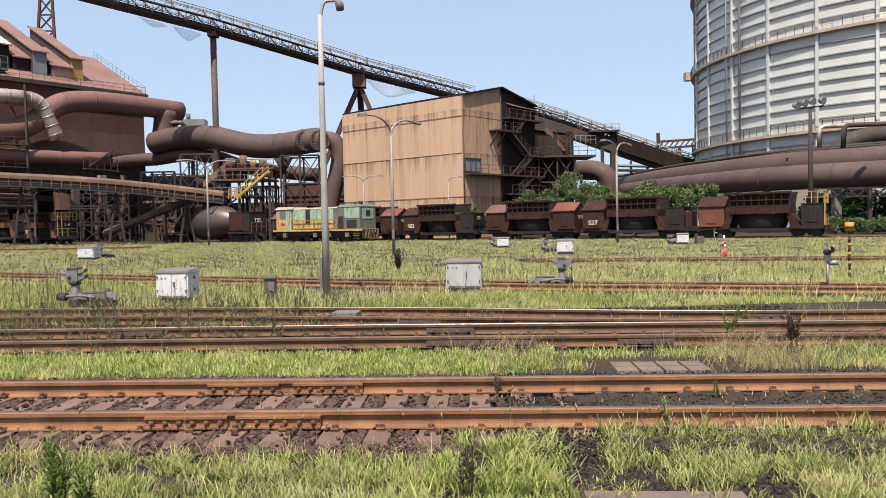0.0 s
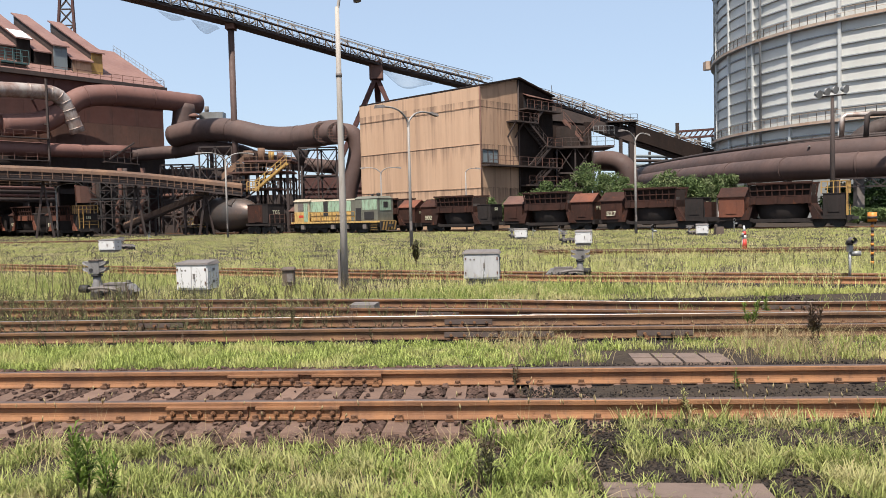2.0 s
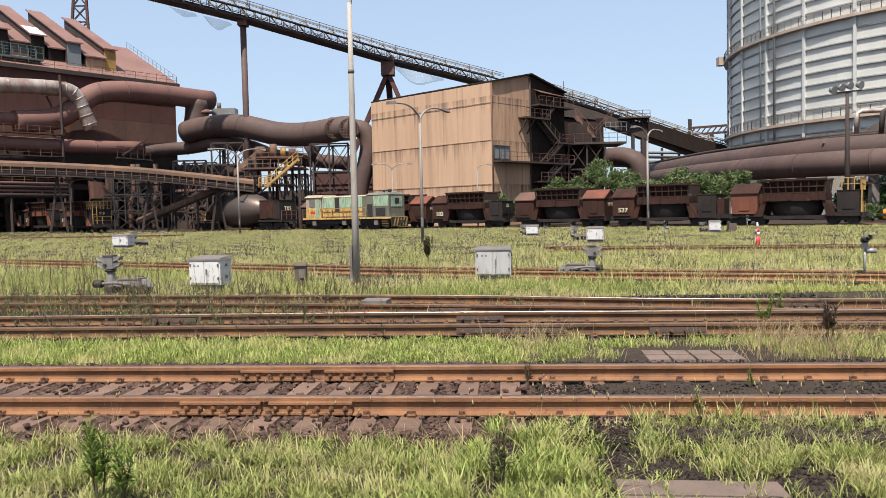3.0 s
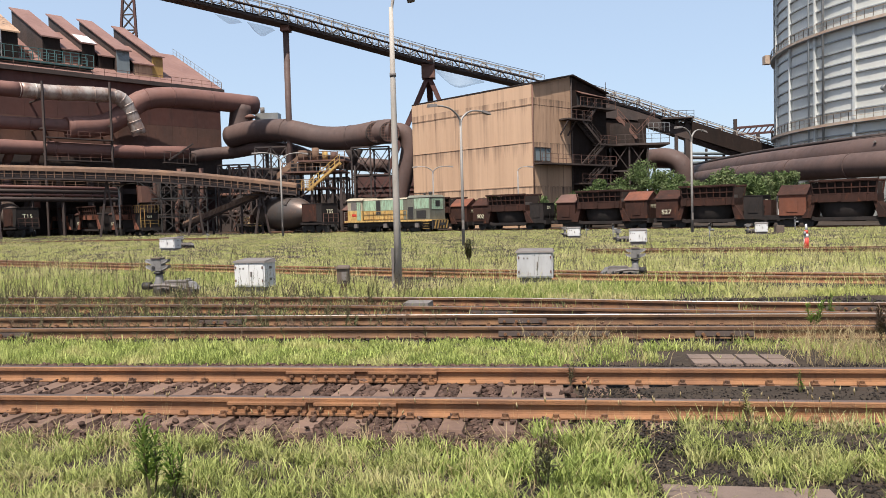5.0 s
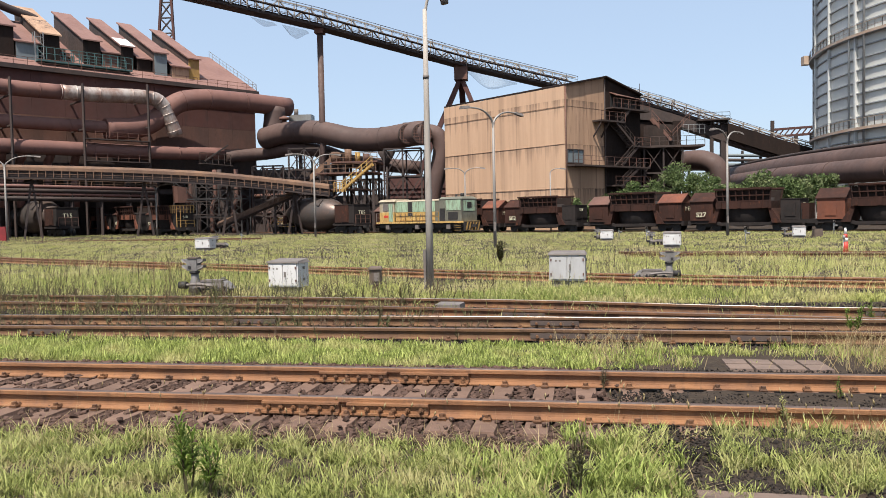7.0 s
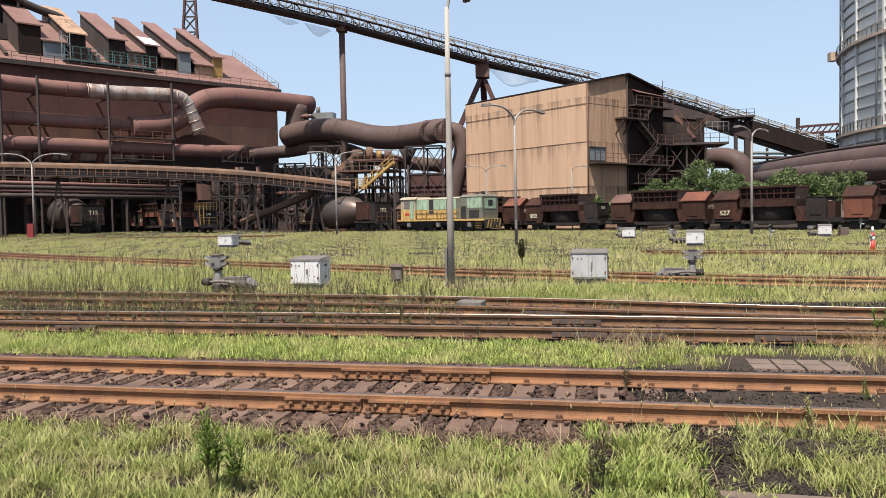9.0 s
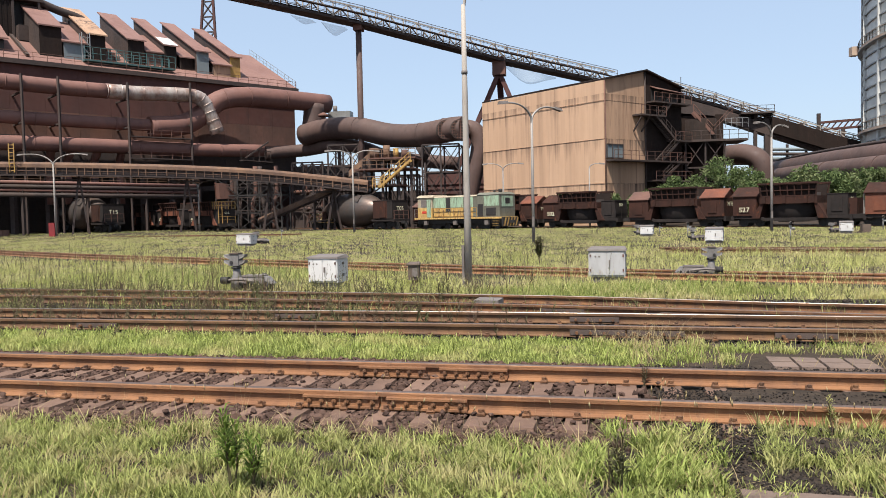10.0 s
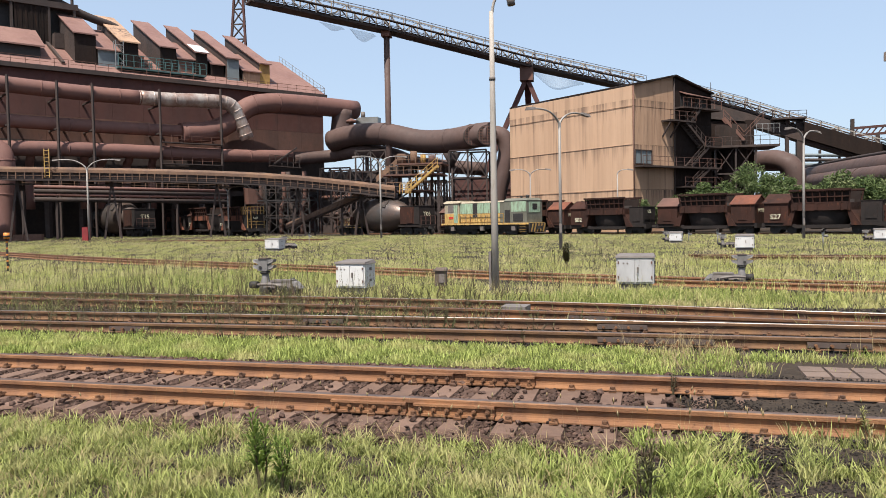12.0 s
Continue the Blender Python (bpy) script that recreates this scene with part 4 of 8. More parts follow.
ws = thing("roof_sheet", "single new white sheet on a ventilator roof", "roof sheet", fh(18, 3))
part("sheet", hexa(B(), [fh(17.5, 2.2, dz=3.385), fh(19.6, 2.2, dz=3.385), fh(19.6, 5.2, dz=3.385), fh(17.5, 5.2, dz=3.385)], [fh(17.5, 2.2, dz=3.42), fh(19.6, 2.2, dz=3.42), fh(19.6, 5.2, dz=3.42), fh(17.5, 5.2, dz=3.42)]), WHITE, ws)
for u in (10.9, 20.4, 25.5, 26.3):
    for v in (3.0, 4.6, 6.2):
        bxo = thing("roof_vent", "small rusty box vent on the roof", "roof vent", fh(u, v), group="roof vents")
        part("box", hexa(B(), [fh(u, v, dz=-0.1), fh(u + 0.6, v, dz=-0.1), fh(u + 0.6, v + 0.6, dz=-0.1), fh(u, v + 0.6, dz=-0.1)], [fh(u, v, dz=0.6), fh(u + 0.6, v, dz=0.6), fh(u + 0.6, v + 0.6, dz=0.45), fh(u, v + 0.6, dz=0.45)]), RUST, bxo)
pl = thing("roof_platform", "teal scaffold platform with railings on the roof", "platform", fh(22, 0.5))
part("deck", hexa(B(), [fh(19, 0, 22.6), fh(31, 0, 22.6), fh(31, 2.0, 22.6), fh(19, 2.0, 22.6)], [fh(19, 0, 22.8), fh(31, 0, 22.8), fh(31, 2.0, 22.8), fh(19, 2.0, 22.8)]), TEAL, pl)
for v in (0.0, 2.0):
    part("guard_rail", railing(B(), [fh(19, v, 22.8), fh(31, v, 22.8)], 1.6, 1.0, 0.07), TEAL, pl)

# ---- ducts of the furnace house ----
def duct(name, label, pts, r, material, rings=(), n=20, smooth=5, base=0.0):
    pts = [Vector(p) for p in pts]
    d = thing(name, label, "duct", (pts[0].x, pts[0].y, base))
    path = spline(pts, smooth) if smooth else pts
    part("pipe", tube(B(), path, r, n), material, d)
    for f in rings:
        k = f * (len(path) - 1)
        i = min(int(k), len(path) - 2)
        p = lerp(path[i], path[i + 1], k - i)
        ax = (path[i + 1] - path[i]).normalized()
        part("flange", tube(B(), [p - ax * 0.07, p + ax * 0.07], r + 0.045, n), material, d)
    return d


duct("clad_duct", "weathered red-brown duct along the furnace house wall", [(-69.80, 74.86, 19.01), (-66.62, 78.74, 18.62), (-60.31, 86.43, 18.35), (-56.5, 91.07, 18.38)], 0.95, DUCT_RED, (0.12, 0.3, 0.48, 0.66, 0.84, 1.0))
duct("clad_duct", "weathered silver-clad duct bending down the wall", [(-56.6, 90.95, 18.38), (-53.99, 94.13, 18.44), (-49.71, 99.34, 18.78), (-48.29, 101.07, 18.18), (-47.63, 101.88, 16.27), (-46.96, 102.69, 13.86)], 0.955, DUCT_SILVER, (0.1, 0.22, 0.34, 0.45, 0.56, 0.66, 0.76, 0.86, 0.95))
duct("fume_duct", "big red-brown fume duct with an elbow", [(-53.62, 96.15, 14.22), (-50.81, 99.58, 14.79), (-49.02, 101.75, 16.24), (-46.99, 103.44, 18.45), (-44.48, 105.71, 19.23), (-40.91, 110.07, 19.45), (-35.10, 117.15, 19.40)], 1.42, DUCT_RED, (0.55, 0.7, 0.86))
duct("fume_duct", "dark vertical fume duct joining two mains", [(-36.71, 115.18, 19.11), (-36.89, 114.97, 16.55), (-37.33, 114.42, 13.62)], 1.6, DUCT, (), smooth=3)
duct("dust_main", "huge brown dust main with inspection ends", [(-37.43, 112.00, 14.09), (-33.50, 110.00, 14.58), (-27.69, 106.00, 14.10), (-22.34, 104.00, 12.75), (-18.01, 102.00, 12.39), (-13.49, 100.00, 12.77), (-11.71, 99.50, 12.79)], 1.6, DUCT, (0.34, 0.68, 0.8))
duct("dust_main", "brown dust main bending down to the ground", [(-13.25, 101.00, 13.01), (-10.62, 101.00, 12.76), (-9.74, 101.00, 11.09), (-10.16, 101.00, 8.28), (-11.13, 101.00, 4.57), (-11.35, 101.00, 0.45)], 1.15, DUCT, ())
duct("fume_pipe", "red-brown fume pipe along the wall", [(-70.59, 75.47, 14.45), (-67.37, 79.40, 14.48), (-59.25, 89.30, 14.42), (-53.12, 96.76, 14.49), (-50.03, 100.53, 14.39)], 0.8, DUCT_RED, (0.2, 0.4, 0.6))
duct("fume_pipe", "long dusty red fume pipe with branches", [(-68.24, 76.76, 11.03), (-62.12, 84.21, 11.33), (-54.13, 93.95, 11.37), (-47.99, 101.43, 11.38), (-42.57, 108.04, 11.63)], 0.9, DUCT_RED, (0.25, 0.5, 0.8))
duct("fume_pipe", "brown pipe below the dust main", [(-42.70, 109.46, 11.32), (-37.64, 113.00, 11.94), (-32.24, 110.00, 12.19), (-27.42, 108.00, 11.53), (-22.64, 107.00, 9.83), (-13.19, 106.00, 8.68)], 0.95, DUCT, (0.2, 0.5))
for a, b in (((-64.71, 81.06, 11.29), (-66.15, 82.46, 8.86)), ((-60.88, 85.73, 11.28), (-62.22, 87.25, 9.03)), ((-59.35, 87.60, 11.25), (-60.91, 88.84, 9.09)), ((-57.31, 90.08, 11.24), (-58.85, 91.35, 9.18)), ((-55.47, 92.32, 11.21), (-56.79, 93.86, 9.27))):
    a, b = Vector(a), Vector(b)
    dv = thing("fume_branch", "short red branch pipe dropping from the fume pipe", "duct", (b.x, b.y, 0), group="branch pipes")
    part("pipe", tube(B(), spline([a, lerp(a, b, 0.5), b, (b.x, b.y, 4.0)], 4), 0.5, 12), DUCT_RED, dv)
# hangers and service posts that carry the ducts
for a, b in (((-62.02, 82.44, 18.89), (-62.25, 82.17, 8.72)), ((-59.45, 85.57, 18.94), (-59.68, 85.30, 8.48)), ((-54.18, 92.00, 19.01), (-54.39, 91.74, 9.07)), ((-48.84, 98.50, 19.78), (-49.06, 98.24, 8.91)), ((-65.38, 78.35, 19.02), (-65.62, 78.06, 8.57))):
    a = Vector(a)
    h = thing("duct_support", "dark steel post carrying the ducts", "support", (a.x, a.y, 0.2), group="duct supports")
    part("post", beam(B(), (a.x, a.y, 0), (a.x, a.y, a.z + 0.5), 0.24), RUST_DARK, h)
    for dz in (1.6, 5.2, 8.4):
        part("bracket", beam(B(), (a.x, a.y, a.z - dz), fh((a - E0).dot(eu), 0, a.z - dz), 0.2), RUST_DARK, h)
# service platform among the ducts
sp = thing("service_platform", "dark steel service platform on the furnace house wall", "platform", (-52.21, 96.29, 0.00))
for py in (252, 289):
    a, b = Vector((-54.28, 92.19, 12.64), ), Vector((-48.97, 98.66, 13.06))
    z = a.z if py == 252 else Vector((-54.34, 92.12, 9.83)).z
    part("deck", beam(B(), (a.x, a.y, z), (b.x, b.y, z), 1.0, 0.14), RUST_DARK, sp)
    part("guard_rail", railing(B(), [(a.x, a.y, z), (b.x, b.y, z)], 1.0, 1.3, 0.05), RUST, sp)
sp2 = thing("service_platform", "small dark platform with a steel ladder by the red pipe", "platform", (-43.66, 105.14, 0.00))
a, b = Vector((-44.34, 104.31, 10.02)), Vector((-41.29, 108.02, 9.83))
part("deck", beam(B(), a, b, 1.2, 0.14), RUST_DARK, sp2)
part("guard_rail", railing(B(), [a, b], 1.6, 0.9, 0.07), RUST_DARK, sp2)
part("brace", beam(B(), (-43.93, 104.81, 10.36), (-41.53, 107.73, 12.82), 0.2), RUST_DARK, sp2)

# upper furnace structure at the edge of the roof
uf = thing("furnace_building", "sooty upper furnace building above the roof", "industrial building", fh(44, 8, 24))


def slabbed(u0, u1, v0, v1, z0, z1):
    return hexa(B(), [fh(u0, v0, z0), fh(u1, v0, z0), fh(u1, v1, z0), fh(u0, v1, z0)], [fh(u0, v0, z1), fh(u1, v0, z1), fh(u1, v1, z1), fh(u0, v1, z1)])


# shade inside the openings is painted as a black wall
part("body", slabbed(33.9, 66, 9.2, 14, 24, 31.2), BLACK, uf, "black wall standing in for the shaded interior")
part("floor_girder", slabbed(33.6, 66, 7.8, 14, 31.2, 32.0), RUST_DARK, uf)
for k in range(13):
    u = 37.3 + k * 0.32
    part("siding_strip", slabbed(u, u + 0.3, 8.0 + 0.05 * (k % 2), 8.15 + 0.05 * (k % 2), 26.2, 31.2), SOOT_SHADE, uf, "sooty corrugated siding strip")
for u in (33.9, 37.1, 41.6, 45.5, 50, 55, 60):
    part("column", slabbed(u, u + 0.3, 7.9, 8.3, 24, 31.2), RUST_DARK, uf)
part("siding_panel", slabbed(45.8, 66, 8.0, 8.2, 26.2, 31.2), SOOT_SHADE, uf)
part("skip_machine", slabbed(34.4, 37.0, 6.6, 8.6, 25.6, 27.6), RUST_DARK, uf, "dark machine below the opening")
part("guard_rail", railing(B(), [fh(38.5, 7.9, 32.0), fh(66, 7.9, 32.0)], 1.1, 0.9, 0.07), CONVEYOR, uf, "rusty handrail")
for u0, u1, v0, z0, z1, m in ((36.2, 37.6, 9, 32.0, 35.4, RUST), (39.5, 42.0, 9.6, 32.0, 36.5, RUST_DARK), (43.0, 46.0, 9, 32.0, 38.5, SOOT_SHADE), (47, 60, 9.5, 32, 40, SOOT_SHADE)):
    part("plant_box", slabbed(u0, u1, v0, v0 + 3, z0, z1), m, uf)
for k, u in enumerate((34.2, 35.6, 37.2, 38.6, 40.4, 42.4)):
    part("steel_post", beam(B(), fh(u, 8.4 + 0.6 * (k % 3), 32.0), fh(u, 8.4 + 0.6 * (k % 3), 40), 0.28), RUST_DARK, uf)
for z in (34.0, 36.2, 38.4):
    part("steel_beam", beam(B(), fh(33.8, 8.6, z), fh(44, 8.6, z), 0.26), RUST_DARK, uf)
part("downcomer", tube(B(), spline([fh(40, 9, 34.5), fh(36.5, 9, 32.6), fh(34.0, 8.8, 31.5), fh(31.3, 8.8, 30.65), fh(28.9, 8.8, 30.1), fh(27.9, 8.8, 29.3), fh(27.7, 8.8, 27.0)], 5), 0.55, 14), RUST_DARK, uf, "dark sloping downcomer pipe")
part("bustle_pipe", tube(B(), [fh(39, 8.4, 33.2), fh(35.5, 8.4, 33.4)], 0.8, 14), RUST, uf)
sc_ = thing("scaffold", "pale scaffold frame beside a ventilator shed", "scaffold", fh(30.2, 1.4))
for u in (30.0, 31.0):
    for v in (1.0, 1.8):
        part("standard", beam(B(), fh(u, v, 22.4), fh(u, v, 26.4), 0.09), GALV, sc_)
for z in (23.4, 24.6, 25.8):
    part("ledger", beam(B(), fh(30.0, 1.0, z), fh(31.0, 1.0, z), 0.08), GALV, sc_)
    part("diagonal", beam(B(), fh(30.0, 1.0, z - 1.1), fh(31.0, 1.0, z), 0.07), GALV, sc_)
lr = thing("lower_roof", "dusty pink lean-to roof beside the furnace", "roof", fh(45, 3, 24))
part("roof_sheet", hexa(B(), [fh(39.4, 1.6, 24.4), fh(66, 1.6, 24.4), fh(66, 6, 27.2), fh(39.4, 6, 27.2)], [fh(39.4, 1.6, 24.6), fh(66, 1.6, 24.6), fh(66, 6, 27.4), fh(39.4, 6, 27.4)]), RUST_PINK, lr)
# wall coloured black for the shade under the lean-to roof
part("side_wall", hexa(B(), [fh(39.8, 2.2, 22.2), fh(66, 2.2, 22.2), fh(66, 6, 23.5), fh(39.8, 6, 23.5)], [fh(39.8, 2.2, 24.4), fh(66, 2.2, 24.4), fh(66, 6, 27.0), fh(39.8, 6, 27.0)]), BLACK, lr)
part("gutter", beam(B(), fh(37.6, 0.5, 22.5), fh(37.6, 8, 26.4), 0.35), RUST_DARK, lr)

# ---- low curved belt gallery in front of the furnace house ----
C1 = [(-67.88, 70.00, 8.15), (-63.10, 74.00, 7.93), (-55.54, 79.00, 7.87), (-44.90, 84.00, 7.57), (-35.90, 88.00, 7.04), (-28.27, 91.00, 6.20), (-22.77, 92.00, 5.46)]
lg = thing("belt_gallery", "rusty low conveyor gallery with yellow-brown handrails", "conveyor", (C1[2][0], C1[2][1], 0.2))
path = spline(C1, 5)
part("girder", sweep(B(), ((-0.9, -0.85), (0.9, -0.85), (0.9, -0.6), (-0.9, -0.6)), path), RUST_DARK, lg)
part("belt_hood", sweep(B(), ((-0.75, 0.05), (0.75, 0.05), (0.72, 0.35), (0.4, 0.62), (-0.4, 0.62), (-0.72, 0.35)), path), CONVEYOR, lg, "rust-stained rounded belt hood")
part("side_sheet", sweep(B(), ((-0.5, -0.6), (0.5, -0.6), (0.5, 0.05), (-0.5, 0.05)), path), RUST_DARK, lg)
hb = B()
for p, q in zip(path, path[1:]):
    d = Vector((q.x - p.x, q.y - p.y, 0)).normalized()
    o = Vector((d.y, -d.x, 0)) * 1.05
    railing(hb, [p + o - Vector((0, 0, 0.75)), q + o - Vector((0, 0, 0.75))], 0.75, 0.95, 0.07)
part("guard_rail", hb, CONVEYOR, lg, "rusty yellow-brown handrail")
part("cable_tray", sweep(B(), ((-1.25, -0.95), (-0.95, -0.95), (-0.95, -0.8), (-1.25, -0.8)), path), RUST_DARK, lg)
for f in (6, 11, 16, 21, 26):
    p = path[f]
    g = ground_z(p.x, p.y) - 0.1
    for s in (-1, 1):
        part("trestle_leg", beam(B(), (p.x, p.y, p.z - 0.9), (p.x + 0.75 * s, p.y + 0.5 * s, g), 0.22), RUST_DARK, lg, "splayed leg of the trestle")
    part("under_truss", beam(B(), p - Vector((2.0, 1.0, 1.3)), p + Vector((2.0, 1.0, -1.3)), 0.16), RUST_DARK, lg)
lad = B()
for dx in (0, 0.6):
    a = Vector((-58.95, 77.00, 8.30))
    beam(lad, a + Vector((dx, -1.2, -1)), a + Vector((dx, -1.2, 2.2)), 0.09)
for k in range(8):
    beam(lad, a + Vector((0, -1.2, -0.8 + 0.4 * k)), a + Vector((0.6, -1.2, -0.8 + 0.4 * k)), 0.06)
part("ladder", lad, YELLOW, lg, "rusty yellow cage ladder")
# inclined belt going down to the ground
ib = thing("belt_incline", "rusty inclined belt conveyor running down to the ground", "conveyor", (-36.81, 93.00, 0.20))
I0, I1 = Vector((-36.94, 92.00, 1.31)), Vector((-26.96, 93.00, 5.22))
part("belt_hood", sweep(B(), ((-0.85, -0.18), (0.85, -0.18), (0.7, 0.4), (-0.7, 0.4)), [I0, I1]), CONVEYOR, ib)
part("girder", sweep(B(), ((-0.7, -0.42), (0.7, -0.42), (0.7, -0.19), (-0.7, -0.19)), [I0, I1]), RUST_DARK, ib)
n = Vector((0.2, -1.1, -0.2))
for k in range(17):
    a = lerp(I0, I1, k / 16) + n
    part("roller_bracket", beam(B(), a, a + Vector((0.25, 0, 0.55)), 0.08), CONVEYOR, ib)
part("bracket_rail", beam(B(), I0 + n, I1 + n, 0.1), CONVEYOR, ib)
for f in (0.35, 0.7, 0.95):
    p = lerp(I0, I1, f)
    part("leg", beam(B(), p, (p.x, p.y, 0), 0.22), RUST_DARK, ib)

# lower pipe bridge with walkway behind the trucks
pb_ = thing("pipe_bridge", "long low pipe bridge with rusty handrails", "pipe rack", (-59.29, 82.93, 0.20))
for py, r, m in ((331, 0.22, DUCT_RED), (338, 0.28, RUST_DARK), (344, 0.2, DUCT_RED), (352, 0.3, RUST_DARK)):
    a = Vector((-62.73, 78.75, 6.04))
    b = Vector((-47.73, 97.02, 5.74))
    dz = (338 - py) * 0.07
    part("pipe", tube(B(), [a + Vector((0, 0, dz)), b + Vector((0, 0, dz))], r, 10), m, pb_)
a, b = Vector((-63.47, 77.84, 6.02)), Vector((-47.47, 97.34, 5.74))
part("guard_rail", railing(B(), [a + Vector((0, 0, 0.6)), b + Vector((0, 0, 0.6))], 0.7, 1.4, 0.07), CONVEYOR, pb_)
for k in range(8):
    p = lerp(a, b, k / 7)
    part("post", beam(B(), (p.x, p.y, 0), p, 0.3), RUST_DARK, pb_)
# flared chute
ch = thing("chute", "striped rusty flared chute under the furnace house", "chute", (-46.63, 101.51, 0.00))
cc = [Vector(v) for v in ((-46.97, 101.11, 6.71), (-46.09, 102.17, 6.57), (-45.35, 103.08, 4.48), (-46.90, 101.19, 4.48))]
part("chute_body", plate(B(), cc, 1.2), RUST, ch)
for k in range(6):
    f = k / 6
    part("rib", beam(B(), lerp(cc[0], cc[3], f) + Vector((0, -0.1, 0)), lerp(cc[1], cc[2], f) + Vector((0, -0.1, 0)), 0.2), RUST_ORANGE, ch)
# left end: upright main and low brick wall
duct("gas_main", "thick dusty vertical gas main bending into the wall pipe", [(-67.75, 75.78, 10.93), (-65.99, 77.14, 10.85), (-65.22, 77.29, 9.48), (-65.29, 77.21, 6.57), (-65.42, 77.05, 0.86)], 1.1, DUCT_RED, (0.5, 0.8))
bw = thing("low_wall", "low dusty brown brick wall", "wall", (-63.84, 78.00, 0.20))
p, q = Vector((-68.04, 76.00, 1.05)), Vector((-61.34, 78.00, 0.91))
for k in range(14):
    for j in range(3):
        a, b = lerp(p, q, (k + 0.02 + 0.5 * (j % 2) * 0.0) / 14), lerp(p, q, (k + 0.98) / 14)
        z0 = 0.1 + j * 0.3
        part("block", hexa(B(), [(a.x, a.y, z0), (b.x, b.y, z0), (b.x, b.y + 0.4, z0), (a.x, a.y + 0.4, z0)], [(a.x, a.y, z0 + 0.29), (b.x, b.y, z0 + 0.29), (b.x, b.y + 0.4, z0 + 0.29), (a.x, a.y + 0.4, z0 + 0.29)]), BRICK, bw)

# ---- sampling station with yellow stairs ----
st = thing("transfer_station", "rusty steel transfer station with yellow stairs and railings", "transfer station", (-22.82, 93.00, 0.00))
T0, T1 = Vector((-23.46, 93.00, 7.64)), Vector((-17.53, 93.00, 7.48))
zs = [Vector((-22.67, 93.00, 5.53)).z, Vector((-22.61, 93.00, 7.54)).z, Vector((-22.57, 93.00, 8.86)).z]
for x in (T0.x, T0.x + 2.3, T1.x - 1.6, T1.x):
    for y in (93, 97):
        part("column", beam(B(), (x, y, 0), (x, y, zs[2]), 0.3), RUST_DARK, st)
for z, x0, x1 in ((zs[0], T0.x - 0.6, T1.x - 1.2), (zs[1], T0.x - 1.2, T1.x + 0.4), (zs[2], T0.x + 0.6, T1.x + 0.6)):
    dk = part("deck", box(B(), (x0, 92.6, z - 0.2), (x1, 97.4, z)), RUST, st)
    part("guard_rail", railing(B(), [(x0, 92.7, z), (x1, 92.7, z)], 1.0, 0.9, 0.08), CONVEYOR, dk, "rusty yellow-brown guard rail")
for x, w, h, m in ((T0.x + 1.0, 1.2, 1.3, CONVEYOR), (T0.x + 2.6, 0.9, 1.6, CONVEYOR), (T0.x + 3.8, 0.7, 1.2, YELLOW), (T1.x - 1.0, 0.8, 1.0, RUST)):
    part("hopper", tube(B(), [(x, 94.2, zs[2]), (x, 94.2, zs[2] + h)], w * 0.5, 12), m, st)
part("machine_house", box(B(), (T0.x - 0.4, 93.6, zs[1]), (T0.x + 2.2, 96.5, zs[2] - 0.3)), RUST_DARK, st)
s0, s1 = Vector((-21.29, 92.20, 5.19)), Vector((-17.35, 92.20, 8.39))
sf = B()
for y in (91.6, 92.5):
    beam(sf, (s0.x, y, s0.z), (s1.x, y, s1.z), 0.1, 0.26)
for k in range(1, 14):
    p = lerp(s0, s1, k / 14)
    box(sf, (p.x - 0.14, 91.6, p.z), (p.x + 0.14, 92.5, p.z + 0.04))
sfo = part("stair_flight", sf, YELLOW, st, "worn yellow stair")
part("guard_rail", railing(B(), [(s0.x, 91.6, s0.z), (s1.x, 91.6, s1.z)], 1.0, 0.9, 0.08), YELLOW, sfo)
bx0 = Vector((-22.14, 92.20, 5.07))
part("stair_foot", railing(B(), [(bx0.x, 91.6, bx0.z), (bx0.x + 1.4, 91.6, bx0.z)], 1.2, 0.35, 0.09), YELLOW, st, "yellow railed stair foot")
inc = [Vector((-25.88, 94.50, 7.08)), Vector((-23.01, 95.50, 9.62))]
part("inclined_belt", sweep(B(), ((-0.7, -0.4), (0.7, -0.4), (0.6, 0.4), (-0.6, 0.4)), inc), CONVEYOR, st)
for z in (2.2, 3.8):
    part("brace", beam(B(), (T0.x, 93, z), (T0.x + 2.3, 93, z + 1.6), 0.16), RUST_DARK, st)
    part("brace", beam(B(), (T1.x - 1.6, 93, z + 1.6), (T1.x, 93, z), 0.16), RUST_DARK, st)

# ---- trestle that carries the dust main ----
def frame_tower(name, label, x0, x1, y0, y1, z1, bays, material, levels=3, category="steel frame", size=0.2):
    """An open steel frame with crossed bracing."""
    f = thing(name, label, category, (x0, y0, 0))
    zs_ = [z1 * k / levels for k in range(levels + 1)]
    xs_ = [x0 + (x1 - x0) * k / bays for k in range(bays + 1)]
    for y in (y0, y1):
        for x in xs_:
            part("column", beam(B(), (x, y, 0), (x, y, z1), size), material, f)
        for z in zs_[1:]:
            part("girder", beam(B(), (x0, y, z), (x1, y, z), size), material, f)
        for a, b in zip(xs_, xs_[1:]):
            for c, d in zip(zs_, zs_[1:]):
                part("brace", beam(B(), (a, y, c), (b, y, d), size * 0.5), material, f)
                part("brace", beam(B(), (b, y, c), (a, y, d), size * 0.5), material, f)
    return f


